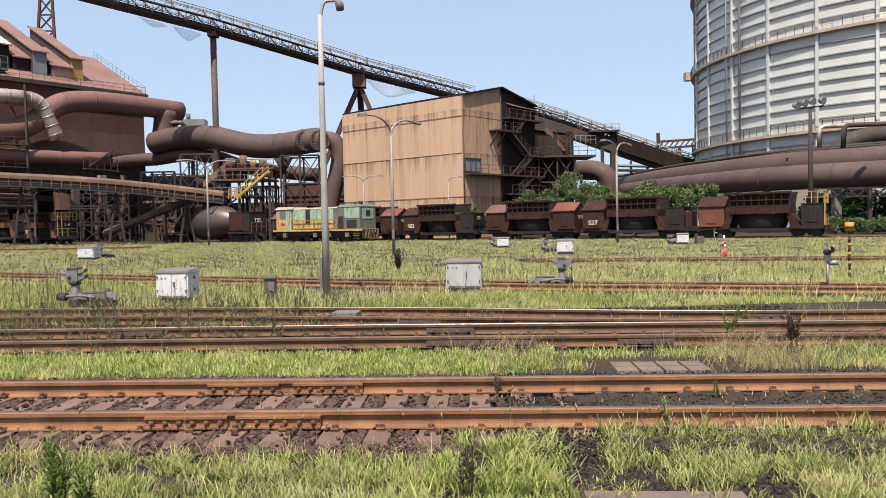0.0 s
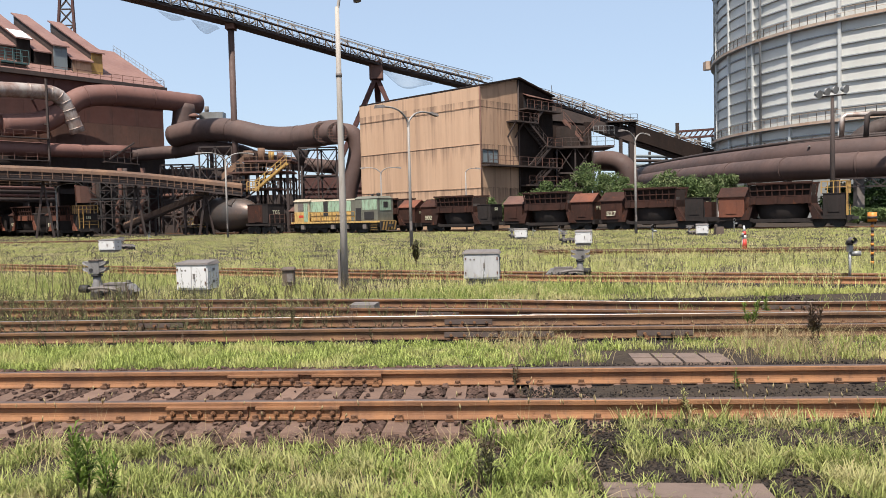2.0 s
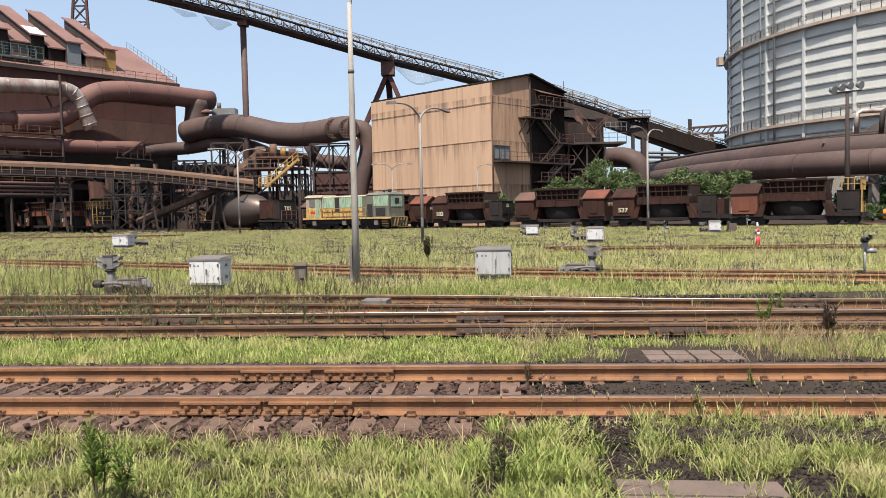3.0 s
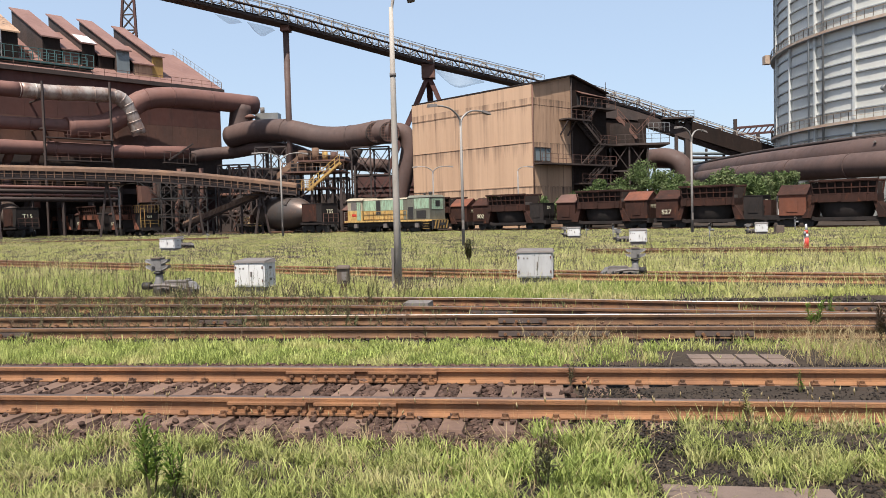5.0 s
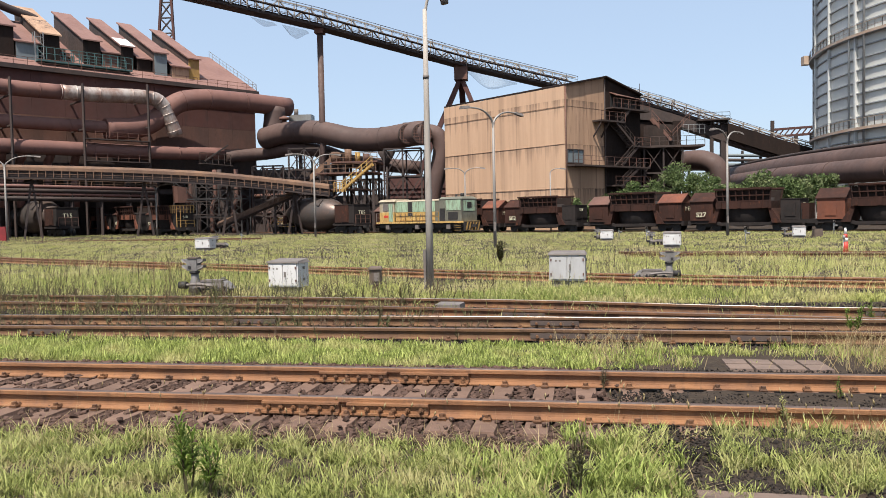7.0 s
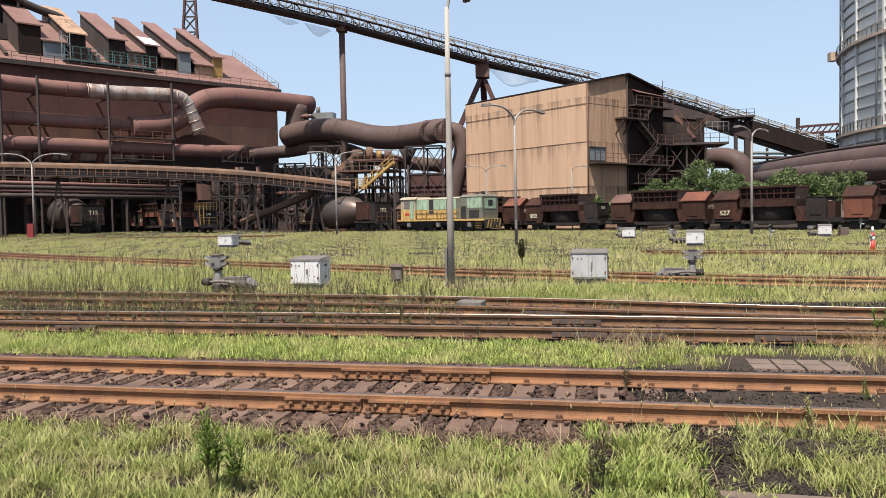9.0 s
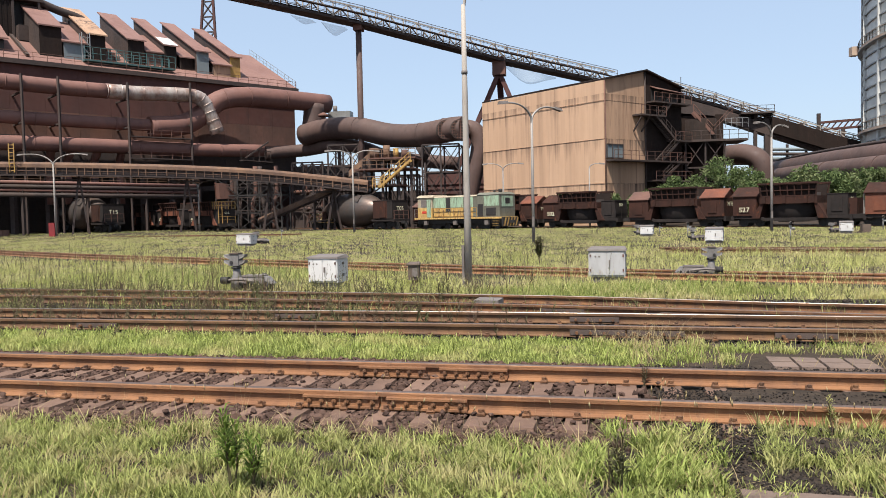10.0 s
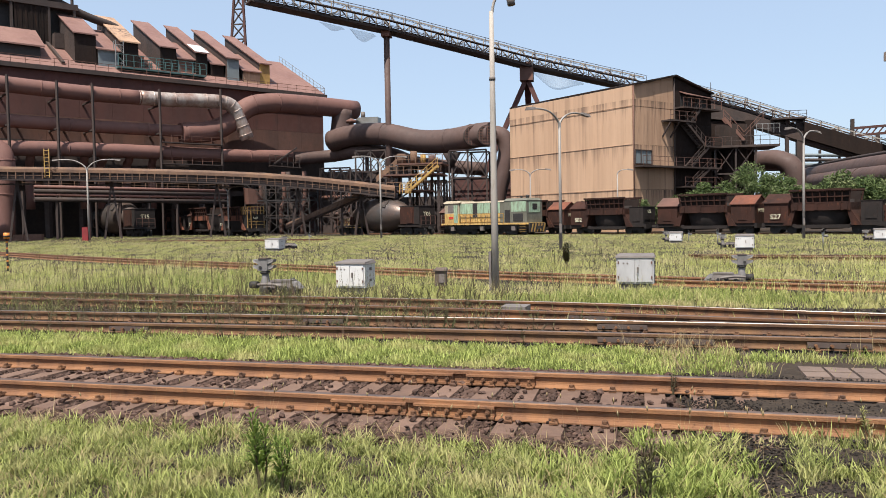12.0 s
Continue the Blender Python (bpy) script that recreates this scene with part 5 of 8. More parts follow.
p = Vector((-17.25, 100.00, 10.84))
q = Vector((-12.30, 100.00, 10.69))
frame_tower("duct_trestle", "dark steel trestle with crossed bracing under the dust main", p.x, q.x, 99.5, 103, p.z, 2, RUST_DARK, 3, "trestle")
p, q = Vector((-31.72, 106.00, 11.77)), Vector((-27.27, 106.00, 11.64))
frame_tower("duct_trestle", "dark steel trestle beneath the dust main bend", p.x, q.x, 105, 109, p.z, 2, RUST_DARK, 4, "trestle")
p, q = Vector((-37.40, 108.00, 9.02)), Vector((-32.83, 108.00, 8.90))
frame_tower("steel_frame", "dark cluttered steel framework between the ducts", p.x, q.x, 106, 111, p.z + 0.5, 3, RUST_DARK, 4)
p, q = Vector((-21.86, 99.00, 5.86)), Vector((-17.36, 99.00, 5.75))
frame_tower("steel_frame", "low dark steel framework beside the stairs", p.x, q.x, 98, 102, p.z + 1.0, 3, RUST_DARK, 2)
# black frame colour also holds the darkness beneath the house
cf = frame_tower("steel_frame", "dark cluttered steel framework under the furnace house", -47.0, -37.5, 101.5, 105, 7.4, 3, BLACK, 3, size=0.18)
for z in (1.9, 3.7, 5.6):
    part("guard_rail", railing(B(), [(-47.0, 101.2, z), (-37.5, 101.2, z)], 0.9, 1.0, 0.07), RUST_DARK, cf, "rusty guard rail")
for k, x in enumerate((-45.8, -44.2, -42.3, -40.6, -39.2)):
    part("riser_pipe", tube(B(), spline([(x, 103, 0), (x, 103, 3.5), (x + 0.5 * (-1) ** k, 103, 5.2), (x + 0.5 * (-1) ** k, 103, 9.0)], 4), 0.3, 10), RUST_DARK if k % 2 else RUST, cf)
hop = thing("dust_hopper", "conical dark hopper below the dust main", "hopper", (-17.20, 101.00, 0.00))
h0 = Vector((-17.13, 101.00, 10.62))
part("cone", tube(B(), [h0, h0 - Vector((0, 0, 1.9))], [1.25, 0.15], 12), RUST_DARK, hop)
part("outlet", tube(B(), [h0 - Vector((0, 0, 1.8)), (h0.x, h0.y, 0)], 0.12, 8), RUST_DARK, hop)
# end openings of the dust main, barred discs
for a, b in (((-13.91, 99.20, 12.63), (-13.54, 98.70, 12.56)), ((-12.05, 98.60, 12.57), (-11.64, 98.20, 12.51))):
    a = Vector(a)
    e = thing("inspection_end", "barred round end of the dust main", "hatch", a)
    ax = Vector((0.35, -0.94, 0))
    part("rim", tube(B(), [a - ax * 0.9, a + ax * 0.25], 1.35, 24, True), RUST_DARK, e)
    sd = Vector((0.94, 0.35, 0))
    for k in range(-3, 4):
        c = math.sqrt(1.25 ** 2 - (0.36 * k) ** 2)
        part("bar", beam(B(), a + ax * 0.3 + sd * (0.36 * k) - Vector((0, 0, c)), a + ax * 0.3 + sd * (0.36 * k) + Vector((0, 0, c)), 0.07), RUST, e)
        part("bar", beam(B(), a + ax * 0.304 + Vector((0, 0, 0.36 * k)) - sd * c, a + ax * 0.304 + Vector((0, 0, 0.36 * k)) + sd * c, 0.07), RUST, e)
# red-brown machine house and far blocks between the frames
rh = thing("machine_house", "red-brown louvred machine house behind the trestle", "industrial building", (-16.41, 112.00, 0.00))
a, b = Vector((-19.17, 112.00, 7.76)), Vector((-9.12, 112.00, 7.50))
part("wall", box(B(), (a.x, 112, 0), (b.x, 118, a.z)), RUST_RED, rh)
for k in range(9):
    part("louvre", beam(B(), (a.x, 111.9, 0.6 + k * 0.7), (b.x, 111.9, 0.6 + k * 0.7), 0.16, 0.3), RUST_RED, rh)
dk_ = thing("plant_block", "dark block standing in for the dense frames beneath the ducts", "industrial building", (-35.49, 113.00, 0.00))
a, b = Vector((-40.43, 114.00, 7.31)), Vector((-20.51, 112.00, 5.04))
# solid walls added to fill the dark gap among frames and pipes
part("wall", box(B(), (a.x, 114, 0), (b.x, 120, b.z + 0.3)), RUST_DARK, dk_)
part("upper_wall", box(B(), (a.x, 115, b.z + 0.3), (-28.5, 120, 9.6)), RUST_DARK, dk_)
for k in range(6):
    part("column", beam(B(), (a.x + 0.3 + 2.3 * k, 113.8, 0), (a.x + 0.3 + 2.3 * k, 113.8, 9.6), 0.3), RUST, dk_)
for z in (3.0, 5.6, 8.0):
    part("service_pipe", tube(B(), [(a.x, 113.4, z), (-28.5, 113.4, z)], 0.28, 10), RUST if z == 5.6 else DUCT, dk_)
# white machine and cowl on top of the dust main
cw = thing("roof_fan", "pale grey fan unit with cowls behind the dust main", "ventilator", (-34.37, 120.00, 0.00))
a = Vector((-35.28, 120.00, 17.55))
part("stand", beam(B(), (a.x + 1, 120, 0), (a.x + 1, 120, a.z), 0.5), RUST_DARK, cw)
part("body", box(B(), (a.x - 0.4, 119, a.z - 0.4), (a.x + 3.2, 121, a.z + 0.9)), GALV, cw)
part("cowl", tube(B(), [(a.x + 0.5, 120, a.z + 0.9), (a.x + 0.5, 120, a.z + 1.9)], 0.35, 10), GREY_LID, cw)
vh = thing("pressure_vent", "small round vent hood on the dust main", "ventilator", (-33.72, 110.00, 16.10))
a = Vector((-33.72, 110.00, 16.10))
part("neck", tube(B(), [a - Vector((0, 0, 0.4)), a + Vector((0, 0, 0.5))], 0.35, 10), RUST, vh)
part("hood", tube(B(), [a + Vector((0, 0, 0.4)), a + Vector((0, 0, 0.7)), a + Vector((0, 0, 1.0))], [0.8, 0.75, 0.15], 12), RUST, vh)

# ---- hoists and houses behind the tan building ----
sp3 = thing("screening_house", "sooty sheeted screening house with external stairs", "industrial building", (16.76, 101.00, 0.00))
a, b = Vector((15.42, 102.00, 14.91)), Vector((20.00, 102.00, 14.10))
part("body", box(B(), (a.x, 102, 0.0), (b.x + 1.4, 110, a.z - 1.3)), SOOT_SHADE, sp3)
part("roof", hexa(B(), [(a.x - 0.3, 101.7, a.z - 0.9), (b.x + 0.3, 101.7, a.z - 1.5), (b.x + 0.3, 110, a.z - 1.5), (a.x - 0.3, 110, a.z - 0.9)],
                  [(a.x - 0.3, 101.7, a.z + 0.1), (b.x + 0.3, 101.7, a.z - 1.2), (b.x + 0.3, 110, a.z - 1.2), (a.x - 0.3, 110, a.z + 0.1)]), RUST_DARK, sp3)
# black sheet on the wall paints the darkness of an opening
part("wall_stain", box(B(), (b.x - 2.4, 101.9, 9.5), (b.x - 0.3, 102.0, 12.6)), BLACK, sp3, "black sheet standing in for a shaded opening")
p, q = Vector((15.91, 99.00, 9.78)), Vector((20.57, 99.00, 9.65))
f1 = frame_tower("steel_frame", "rusty steel tower of frames beside the tan building", p.x, q.x, 97, 102, p.z + 0.2, 2, RUST_DARK, 3)
part("deck", box(B(), (p.x - 0.4, 96.6, p.z), (q.x + 2.6, 102.4, p.z + 0.25)), RUST_DARK, f1)
part("guard_rail", railing(B(), [(p.x - 0.4, 96.7, p.z + 0.25), (q.x + 2.6, 96.7, p.z + 0.25)], 1.1, 1.1, 0.06), RUST_DARK, f1)
part("guard_rail", railing(B(), [(q.x, 96.7, p.z + 1.6), (q.x + 2.6, 96.7, p.z + 1.6)], 1.1, 0.6, 0.05), GALV, f1)
part("bin", tube(B(), [(0.5 * (p.x + q.x), 100, 2.5), (0.5 * (p.x + q.x), 100, p.z + 3.0)], 1.9, 20), SOOT_SHADE, f1, "dark round bin inside the frame")
sgA, sgB = Vector((17.09, 99.00, 13.60)), Vector((19.45, 99.00, 10.75))
for y in (98.2, 99.2):
    part("stair_string", beam(B(), (sgA.x, y, sgA.z), (sgB.x, y, sgB.z), 0.12, 0.35), RUST, f1)
part("guard_rail", railing(B(), [(sgA.x, 98.2, sgA.z), (sgB.x, 98.2, sgB.z)], 1.0, 1.1, 0.07), RUST, f1)
part("guard_rail", railing(B(), [(sgB.x, 98.2, sgB.z), (sgB.x + 2.2, 98.2, sgB.z + 2.4)], 1.0, 1.1, 0.07), RUST, f1)
p, q = Vector((20.09, 99.00, 11.23)), Vector((20.96, 99.00, 6.92))
part("ladder", railing(B(), [(p.x, 98, p.z), (q.x, 98, q.z)], 0.7, 0.4, 0.05), RUST_DARK, f1)
# low sooty block under the gable
lb_ = thing("lower_house", "black sooty lower house beside the tan building", "industrial building", (10.97, 92.00, 0.00))
a, b = Vector((10.95, 97.00, 7.07)), Vector((15.49, 97.00, 6.95))
part("wall", box(B(), (a.x, 99.5, 0), (b.x, 106, a.z)), SOOT_SHADE, lb_)
part("deck", box(B(), (a.x - 1.0, 96, a.z - 0.1), (b.x, 99.5, a.z + 0.1)), RUST_DARK, lb_)
part("guard_rail", railing(B(), [(a.x - 1.0, 96.1, a.z + 0.1), (b.x, 96.1, a.z + 0.1)], 1.0, 1.1, 0.06), RUST_DARK, lb_)
for x in (a.x - 0.8, a.x + 1.6, b.x - 0.2):
    part("column", beam(B(), (x, 96.2, 0), (x, 96.2, a.z), 0.25), RUST_DARK, lb_)
# gallery's mid stop and distant pipe rack
ms = thing("gallery_platform", "steel platform with railings on the far gallery", "platform", (31.59, 126.00, 0.00))
a, b = Vector((28.76, 126.00, 16.27)), Vector((33.66, 126.00, 16.19))
part("deck", box(B(), (a.x, 124.5, a.z - 0.15), (b.x, 128, a.z + 0.1)), RUST_DARK, ms)
part("guard_rail", railing(B(), [(a.x, 124.6, a.z), (b.x, 124.6, a.z)], 1.1, 1.1, 0.07), RUST_DARK, ms)
part("support", beam(B(), (b.x - 0.7, 126, 0), (b.x - 0.7, 126, a.z), 0.9), RUST_DARK, ms)
part("support", beam(B(), (b.x - 2.5, 126, 0), (b.x - 2.5, 126, a.z), 0.5), RUST_DARK, ms)
rk = thing("pipe_rack", "distant dark pipe rack with stacked pipes", "pipe rack", (40.69, 150.00, 0.00))
for py in (292, 300, 308, 316):
    a = Vector((29.61, 150.00, 12.69))
    b = Vector((56.05, 150.00, 11.76))
    dz = (292 - py) * 0.11
    part("pipe", tube(B(), [(a.x, 150, a.z + dz), (b.x, 150, b.z + dz)], 0.3, 8), GREY_PAINT if py in (292, 308) else RUST_DARK, rk)
for k in range(9):
    x = a.x + (b.x - a.x) * k / 8
    part("post", beam(B(), (x, 150.5, 0), (x, 150.5, a.z + 0.5), 0.4), RUST_DARK, rk)
rk2 = thing("pipe_rack", "dull red lattice pipe bridge beside the gas holder", "pipe rack", (55.43, 160.00, 0.00))
a, b = Vector((51.37, 160.00, 16.49)), Vector((60.41, 160.00, 16.93))
for dz in (0, 1.4):
    part("chord", beam(B(), a + Vector((0, 0, dz)), b + Vector((0, 0, dz)), 0.45), RUST_RED, rk2)
for k in range(8):
    part("brace", beam(B(), lerp(a, b, k / 8), lerp(a, b, (k + 1) / 8) + Vector((0, 0, 1.4)), 0.22), RUST_RED, rk2)
for k in (0, 4, 8):
    p = lerp(a, b, k / 8)
    part("post", beam(B(), (p.x, p.y, 0), p + Vector((0, 0, 3.2 if k == 0 else 0)), 0.6), RUST_DARK, rk2)

# nets hung under the sky gallery
def net(p, q, sag, label):
    p, q = Vector(p), Vector(q)
    bm = B()
    n = 10
    rows = []
    for i in range(n + 1):
        t = i / n
        top = lerp(p, q, t)
        d = sag * math.sin(math.pi * min(1, t * 1.0)) * (0.75 + 0.25 * math.sin(5 * t))
        rows.append([bm.verts.new(top), bm.verts.new(top + Vector((0, 0.3 * math.sin(9 * t), -d - 0.02))), bm.verts.new(top + Vector((0, 1.6, -d - 0.01)))])
    for a, b in zip(rows, rows[1:]):
        for k in range(2):
            bm.faces.new((a[k], b[k], b[k + 1], a[k + 1]))
    ob = whole("safety_net", bm, NET, label, "net")
    return ob


NET.node_tree.nodes["Principled BSDF"].inputs["Alpha"].default_value = 0.35
net((-30.97, 101.00, 28.04), (-28.13, 103.00, 27.62), 1.3, "sagging pale safety net under the conveyor bridge")
net((-7.27, 117.00, 24.01), (0.41, 121.00, 22.53), 1.9, "torn pale safety net hanging under the conveyor bridge")
net((-34.58, 99.00, 28.71), (-31.73, 100.00, 28.08), 0.6, "small pale safety net under the conveyor bridge")

# lattice beam under the gas mains
lx = thing("lattice_beam", "dark lattice pipe support beam under the gas mains", "steel frame", (39.97, 69.00, 0.00))
la, lb2 = Vector((39.31, 74.00, 4.31)), Vector((48.52, 62.00, 4.01))
for dz in (0, 0.8):
    part("chord", beam(B(), la - Vector((0, 0, dz)), lb2 - Vector((0, 0, dz)), 0.14), RUST_DARK, lx)
for k in range(18):
    p, q = lerp(la, lb2, k / 18), lerp(la, lb2, (k + 1) / 18)
    part("lacing", beam(B(), p - Vector((0, 0, 0.8 * (k % 2))), q - Vector((0, 0, 0.8 * ((k + 1) % 2))), 0.1), RUST_DARK, lx)
for f in (0.02, 0.35, 0.7, 0.98):
    p = lerp(la, lb2, f)
    part("post", beam(B(), (p.x, p.y, 0), p, 0.3), RUST_DARK, lx)


# ---- rolling stock ----
def lettering(text, m, size, parent, material=None):
    """Painted characters as a thin mesh on the local x-z plane of m."""
    cu = bpy.data.curves.new("lettering", "FONT")
    cu.body, cu.size, cu.extrude, cu.align_x = text, size, 0.004, "CENTER"
    tmp = bpy.data.objects.new("lettering", cu)
    me = bpy.data.meshes.new_from_object(tmp)
    bpy.data.objects.remove(tmp)
    me.materials.append(material or LETTER)
    ob = new("lettering", me)
    ob.parent = parent
    ob.matrix_basis = m
    return tagged(ob, "painted number " + text)


def local_part(name, bm, material, parent, label=""):
    """A part given in its thing's own frame."""
    ob = new(name, mesh(name, bm, material))
    ob.parent = parent
    if label:
        tagged(ob, label)
    return ob


def wheel_mesh():
    bm = tube(B(), [(0, -0.07, 0), (0, 0.07, 0)], 0.42, 16)
    tube(bm, [(0, -0.12, 0), (0, -0.07, 0)], 0.14, 10)
    return mesh("wheel", bm, BLACK)


WHEEL = wheel_mesh()
BOGIE = mesh("bogie", hexa(box(B(), (-1.05, -0.75, 0.38), (1.05, -0.6, 0.62)), [(-0.35, -0.72, 0.2), (0.35, -0.72, 0.2), (0.35, 0.72, 0.2), (-0.35, 0.72, 0.2)], [(-0.5, -0.72, 0.7), (0.5, -0.72, 0.7), (0.5, 0.72, 0.7), (-0.5, 0.72, 0.7)]), BLACK)


def bogie(parent, x):
    b = new("bogie", BOGIE)
    b.parent = parent
    b.location = (x, 0, 0.15)
    for dx in (-0.68, 0.68):
        for y in (-0.58, 0.58):
            w = new("wheel", WHEEL)
            w.parent = b
            w.location = (dx, y, 0.27)


def gable_box(parent, x0, x1, y0, y1, z0, z1, rise, material, roof, along=True):
    """A sheet-iron counterweight house with a pitched or flat roof."""
    h = local_part("end_house", box(B(), (x0, y0, z0), (x1, y1, z1)), material, parent, "rusty sheet-iron end house")
    ym, xm, e = (y0 + y1) / 2, (x0 + x1) / 2, 0.1
    r = B()
    if rise > 0:
        for s in (y0 - e, y1 + e):
            hexa(r, [(x0 - e, s, z1), (x1 + e, s, z1), (x1 + e, ym, z1 + rise), (x0 - e, ym, z1 + rise)],
                 [(x0 - e, s, z1 + 0.07), (x1 + e, s, z1 + 0.07), (x1 + e, ym, z1 + rise + 0.07), (x0 - e, ym, z1 + rise + 0.07)])
        hexa(r, [(x0, y0, z1), (x1, y0, z1), (x1, y1, z1), (x0, y1, z1)], [(x0, ym - 0.02, z1 + rise), (x1, ym - 0.02, z1 + rise), (x1, ym + 0.02, z1 + rise), (x0, ym + 0.02, z1 + rise)])
    else:
        box(r, (x0 - 0.04, y0 - 0.04, z1), (x1 + 0.04, y1 + 0.04, z1 + 0.06))
    local_part("house_roof", r, roof, h)
    d = local_part("house_door", box(B(), (xm - 0.4, y0 - 0.05, z0 + 0.3), (xm + 0.4, y0 - 0.004, z1 - 0.25)), material, h)
    return h


def slag_car(at, kind, code, body=None, tone=None, length=9.0, yellow=False):
    """A ladle car: two end houses, the hung pot with its latticed rim, underframe and bogies."""
    body = body or WAGON
    c = thing("slag_car", {"M": "rust-brown ladle car with gable-roofed end houses", "S": "dark rusty ladle car with a flat grey end house"}[kind], "railway car", group="ladle cars")
    L = length / 2
    gable_box(c, -L, -L + 2.0, -1.2, 1.2, 1.0, 2.75, 0.85, body if kind == "M" else (tone or WAGON_DARK), RUST if kind == "M" else WAGON, True)
    if kind == "M":
        h = gable_box(c, L - 2.1, L, -1.2, 1.2, 1.0, 2.75, 0.85, body, RUST_ORANGE)
        lettering(code, pose(L + 0.012, 0.1, 2.0, 90, 0, 90), 0.55, h)
    else:
        h = gable_box(c, L - 1.7, L - 0.2, -1.1, 1.1, 1.0, 2.8, 0, WAGON_DARK, WAGON_DARK)
        lettering(code, pose(L - 0.19, 0.0, 2.2, 90, 0, 90), 0.45, h)
        lettering(code, pose(-L + 1.0, -1.27, 1.35, 90, 0, 0), 0.62, h) if code.startswith("S") else None
    # pot
    pts = [(-0.0, 0, 3.0), (0, 0, 2.2), (0, 0, 1.5), (0, 0, 0.85), (0, 0, 0.42)]
    pot = local_part("pot", tube(B(), pts, [2.05, 2.05, 1.98, 1.75, 1.2], 24), WAGON_DARK, c, "dark iron slag pot")
    pot.scale = (1.0, 0.6, 1.0)
    rim = local_part("pot_ring", box(B(), (-2.25, -1.4, 2.05), (2.25, 1.4, 2.7)), body, c, "rusty carrying ring")
    for x in (-2.0, -0.4, 1.3, 1.8):
        local_part("ring_lug", box(B(), (x, -1.5, 2.1), (x + 0.25, -1.404, 2.7)), WAGON, rim)
    # splash guard: flared frames of bars with dark plates behind them
    for sy in (-1, 1):
        def at_(x, z, out=0.0):
            return Vector((x * (1 + 0.05 * (z - 2.7)), sy * (1.36 + 0.14 * (z - 2.7) + out), z))
        sc = B()
        for z in (2.74, 3.24, 3.76):
            beam(sc, at_(-2.15, z), at_(2.15, z), 0.1)
        for k in range(9):
            beam(sc, at_(-2.15 + 4.3 * k / 8, 2.7), at_(-2.15 + 4.3 * k / 8, 3.8), 0.09)
        local_part("splash_lattice", sc, WAGON, rim, "latticed splash guard")
        local_part("splash_plate", hexa(B(), [at_(-2.1, 2.72, -0.14), at_(2.1, 2.72, -0.14), at_(2.1, 2.72, -0.1), at_(-2.1, 2.72, -0.1)], [at_(-2.1, 3.7, -0.14), at_(2.1, 3.7, -0.14), at_(2.1, 3.7, -0.1), at_(-2.1, 3.7, -0.1)]), SOOT_SHADE, rim)
        local_part("rim_bar", beam(B(), at_(-2.25, 3.85), at_(2.25, 3.85), 0.2, 0.16), WAGON, rim)
    # frame
    for y in (-1.0, 1.0):
        local_part("sole_bar", sweep(B(), ((-0.1, 0), (0.1, 0), (0.1, 0.3), (-0.1, 0.3)), [(-L, y, 0.72), (-2.6, y, 0.72), (-2.0, y, 0.5), (2.0, y, 0.5), (2.6, y, 0.72), (L, y, 0.72)]), WAGON_DARK, c)
    for s in (-1, 1):
        local_part("saddle_arm", hexa(B(), [(s * 2.3, -1.3, 0.75), (s * 3.0, -1.3, 0.75), (s * 3.0, 1.3, 0.75), (s * 2.3, 1.3, 0.75)], [(s * 1.95, -1.3, 2.15), (s * 2.2, -1.3, 2.15), (s * 2.2, 1.3, 2.15), (s * 1.95, 1.3, 2.15)]), body, c)
        local_part("buffer_beam", box(B(), (s * (L + 0.05) - 0.1, -1.15, 0.55), (s * (L + 0.05) + 0.1, 1.15, 1.0)), WAGON_DARK, c)
        local_part("coupler", box(B(), (min(s * L, s * (L + 0.6)), -0.15, 0.65), (max(s * L, s * (L + 0.6)), 0.15, 0.9)), BLACK, c)
        bogie(c, s * (L - 1.4))
        st_ = railing(B(), [(s * (L - 0.1), -1.1, 1.0), (s * (L - 0.1), 1.1, 1.0)], 0.9, 1.0, 0.05)
        local_part("end_rail", st_, YELLOW if yellow else WAGON_DARK, c)
    if yellow:
        local_part("cab_rail", railing(B(), [(L - 1.8, -1.15, 2.85), (L - 0.1, -1.15, 2.85), (L - 0.1, 1.1, 2.85)], 1.0, 0.45, 0.07), YELLOW, c, "yellow guard rail")
        local_part("ladder", railing(B(), [(L - 0.05, -1.2, 1.0), (L - 0.05, -0.7, 1.0)], 2.4, 0.5, 0.06), YELLOW, c)
    c.matrix_basis = at @ Matrix.Diagonal((1, 1, 0.91, 1))
    return c


ROW_YAW = math.degrees(math.atan2(-0.72, 1))


def on_row(p, z=0.05):
    return pose(p[0], p[1], z + ground_z(p[0], p[1]), 0, 0, ROW_YAW)


slag_car(on_row((-12.85, 89.26, 0.57)), "M", "M 84", length=8.6)
slag_car(on_row((-4.69, 83.37, 0.53)), "M", "M 81", length=8.6)
slag_car(on_row((2.98, 77.85, 0.48)), "S", "S02", length=8.6, tone=WAGON)
slag_car(on_row((11.34, 71.83, 0.43)), "M", "M 93", length=9.2, body=WAGON)
slag_car(on_row((19.45, 65.99, 0.38)), "S", "S27", length=9.2, tone=WAGON)
red_car = slag_car(on_row((27.86, 59.94, 0.00)), "S", "", length=9.4, tone=RUST_ORANGE, yellow=True)
tender = thing("match_wagon", "small dark flat wagon with boxes beside the ladle cars", "railway car", group="flat wagons")
local_part("deck", box(B(), (-1.0, -1.1, 0.6), (1.0, 1.1, 0.95)), WAGON_DARK, tender)
local_part("box", box(B(), (-0.9, -0.9, 0.95), (-0.1, 0.9, 2.2)), WAGON, tender)
local_part("post_frame", railing(B(), [(0.4, -1, 0.95), (0.95, -1, 0.95)], 1.5, 0.5, 0.09), GREY_LID, tender)
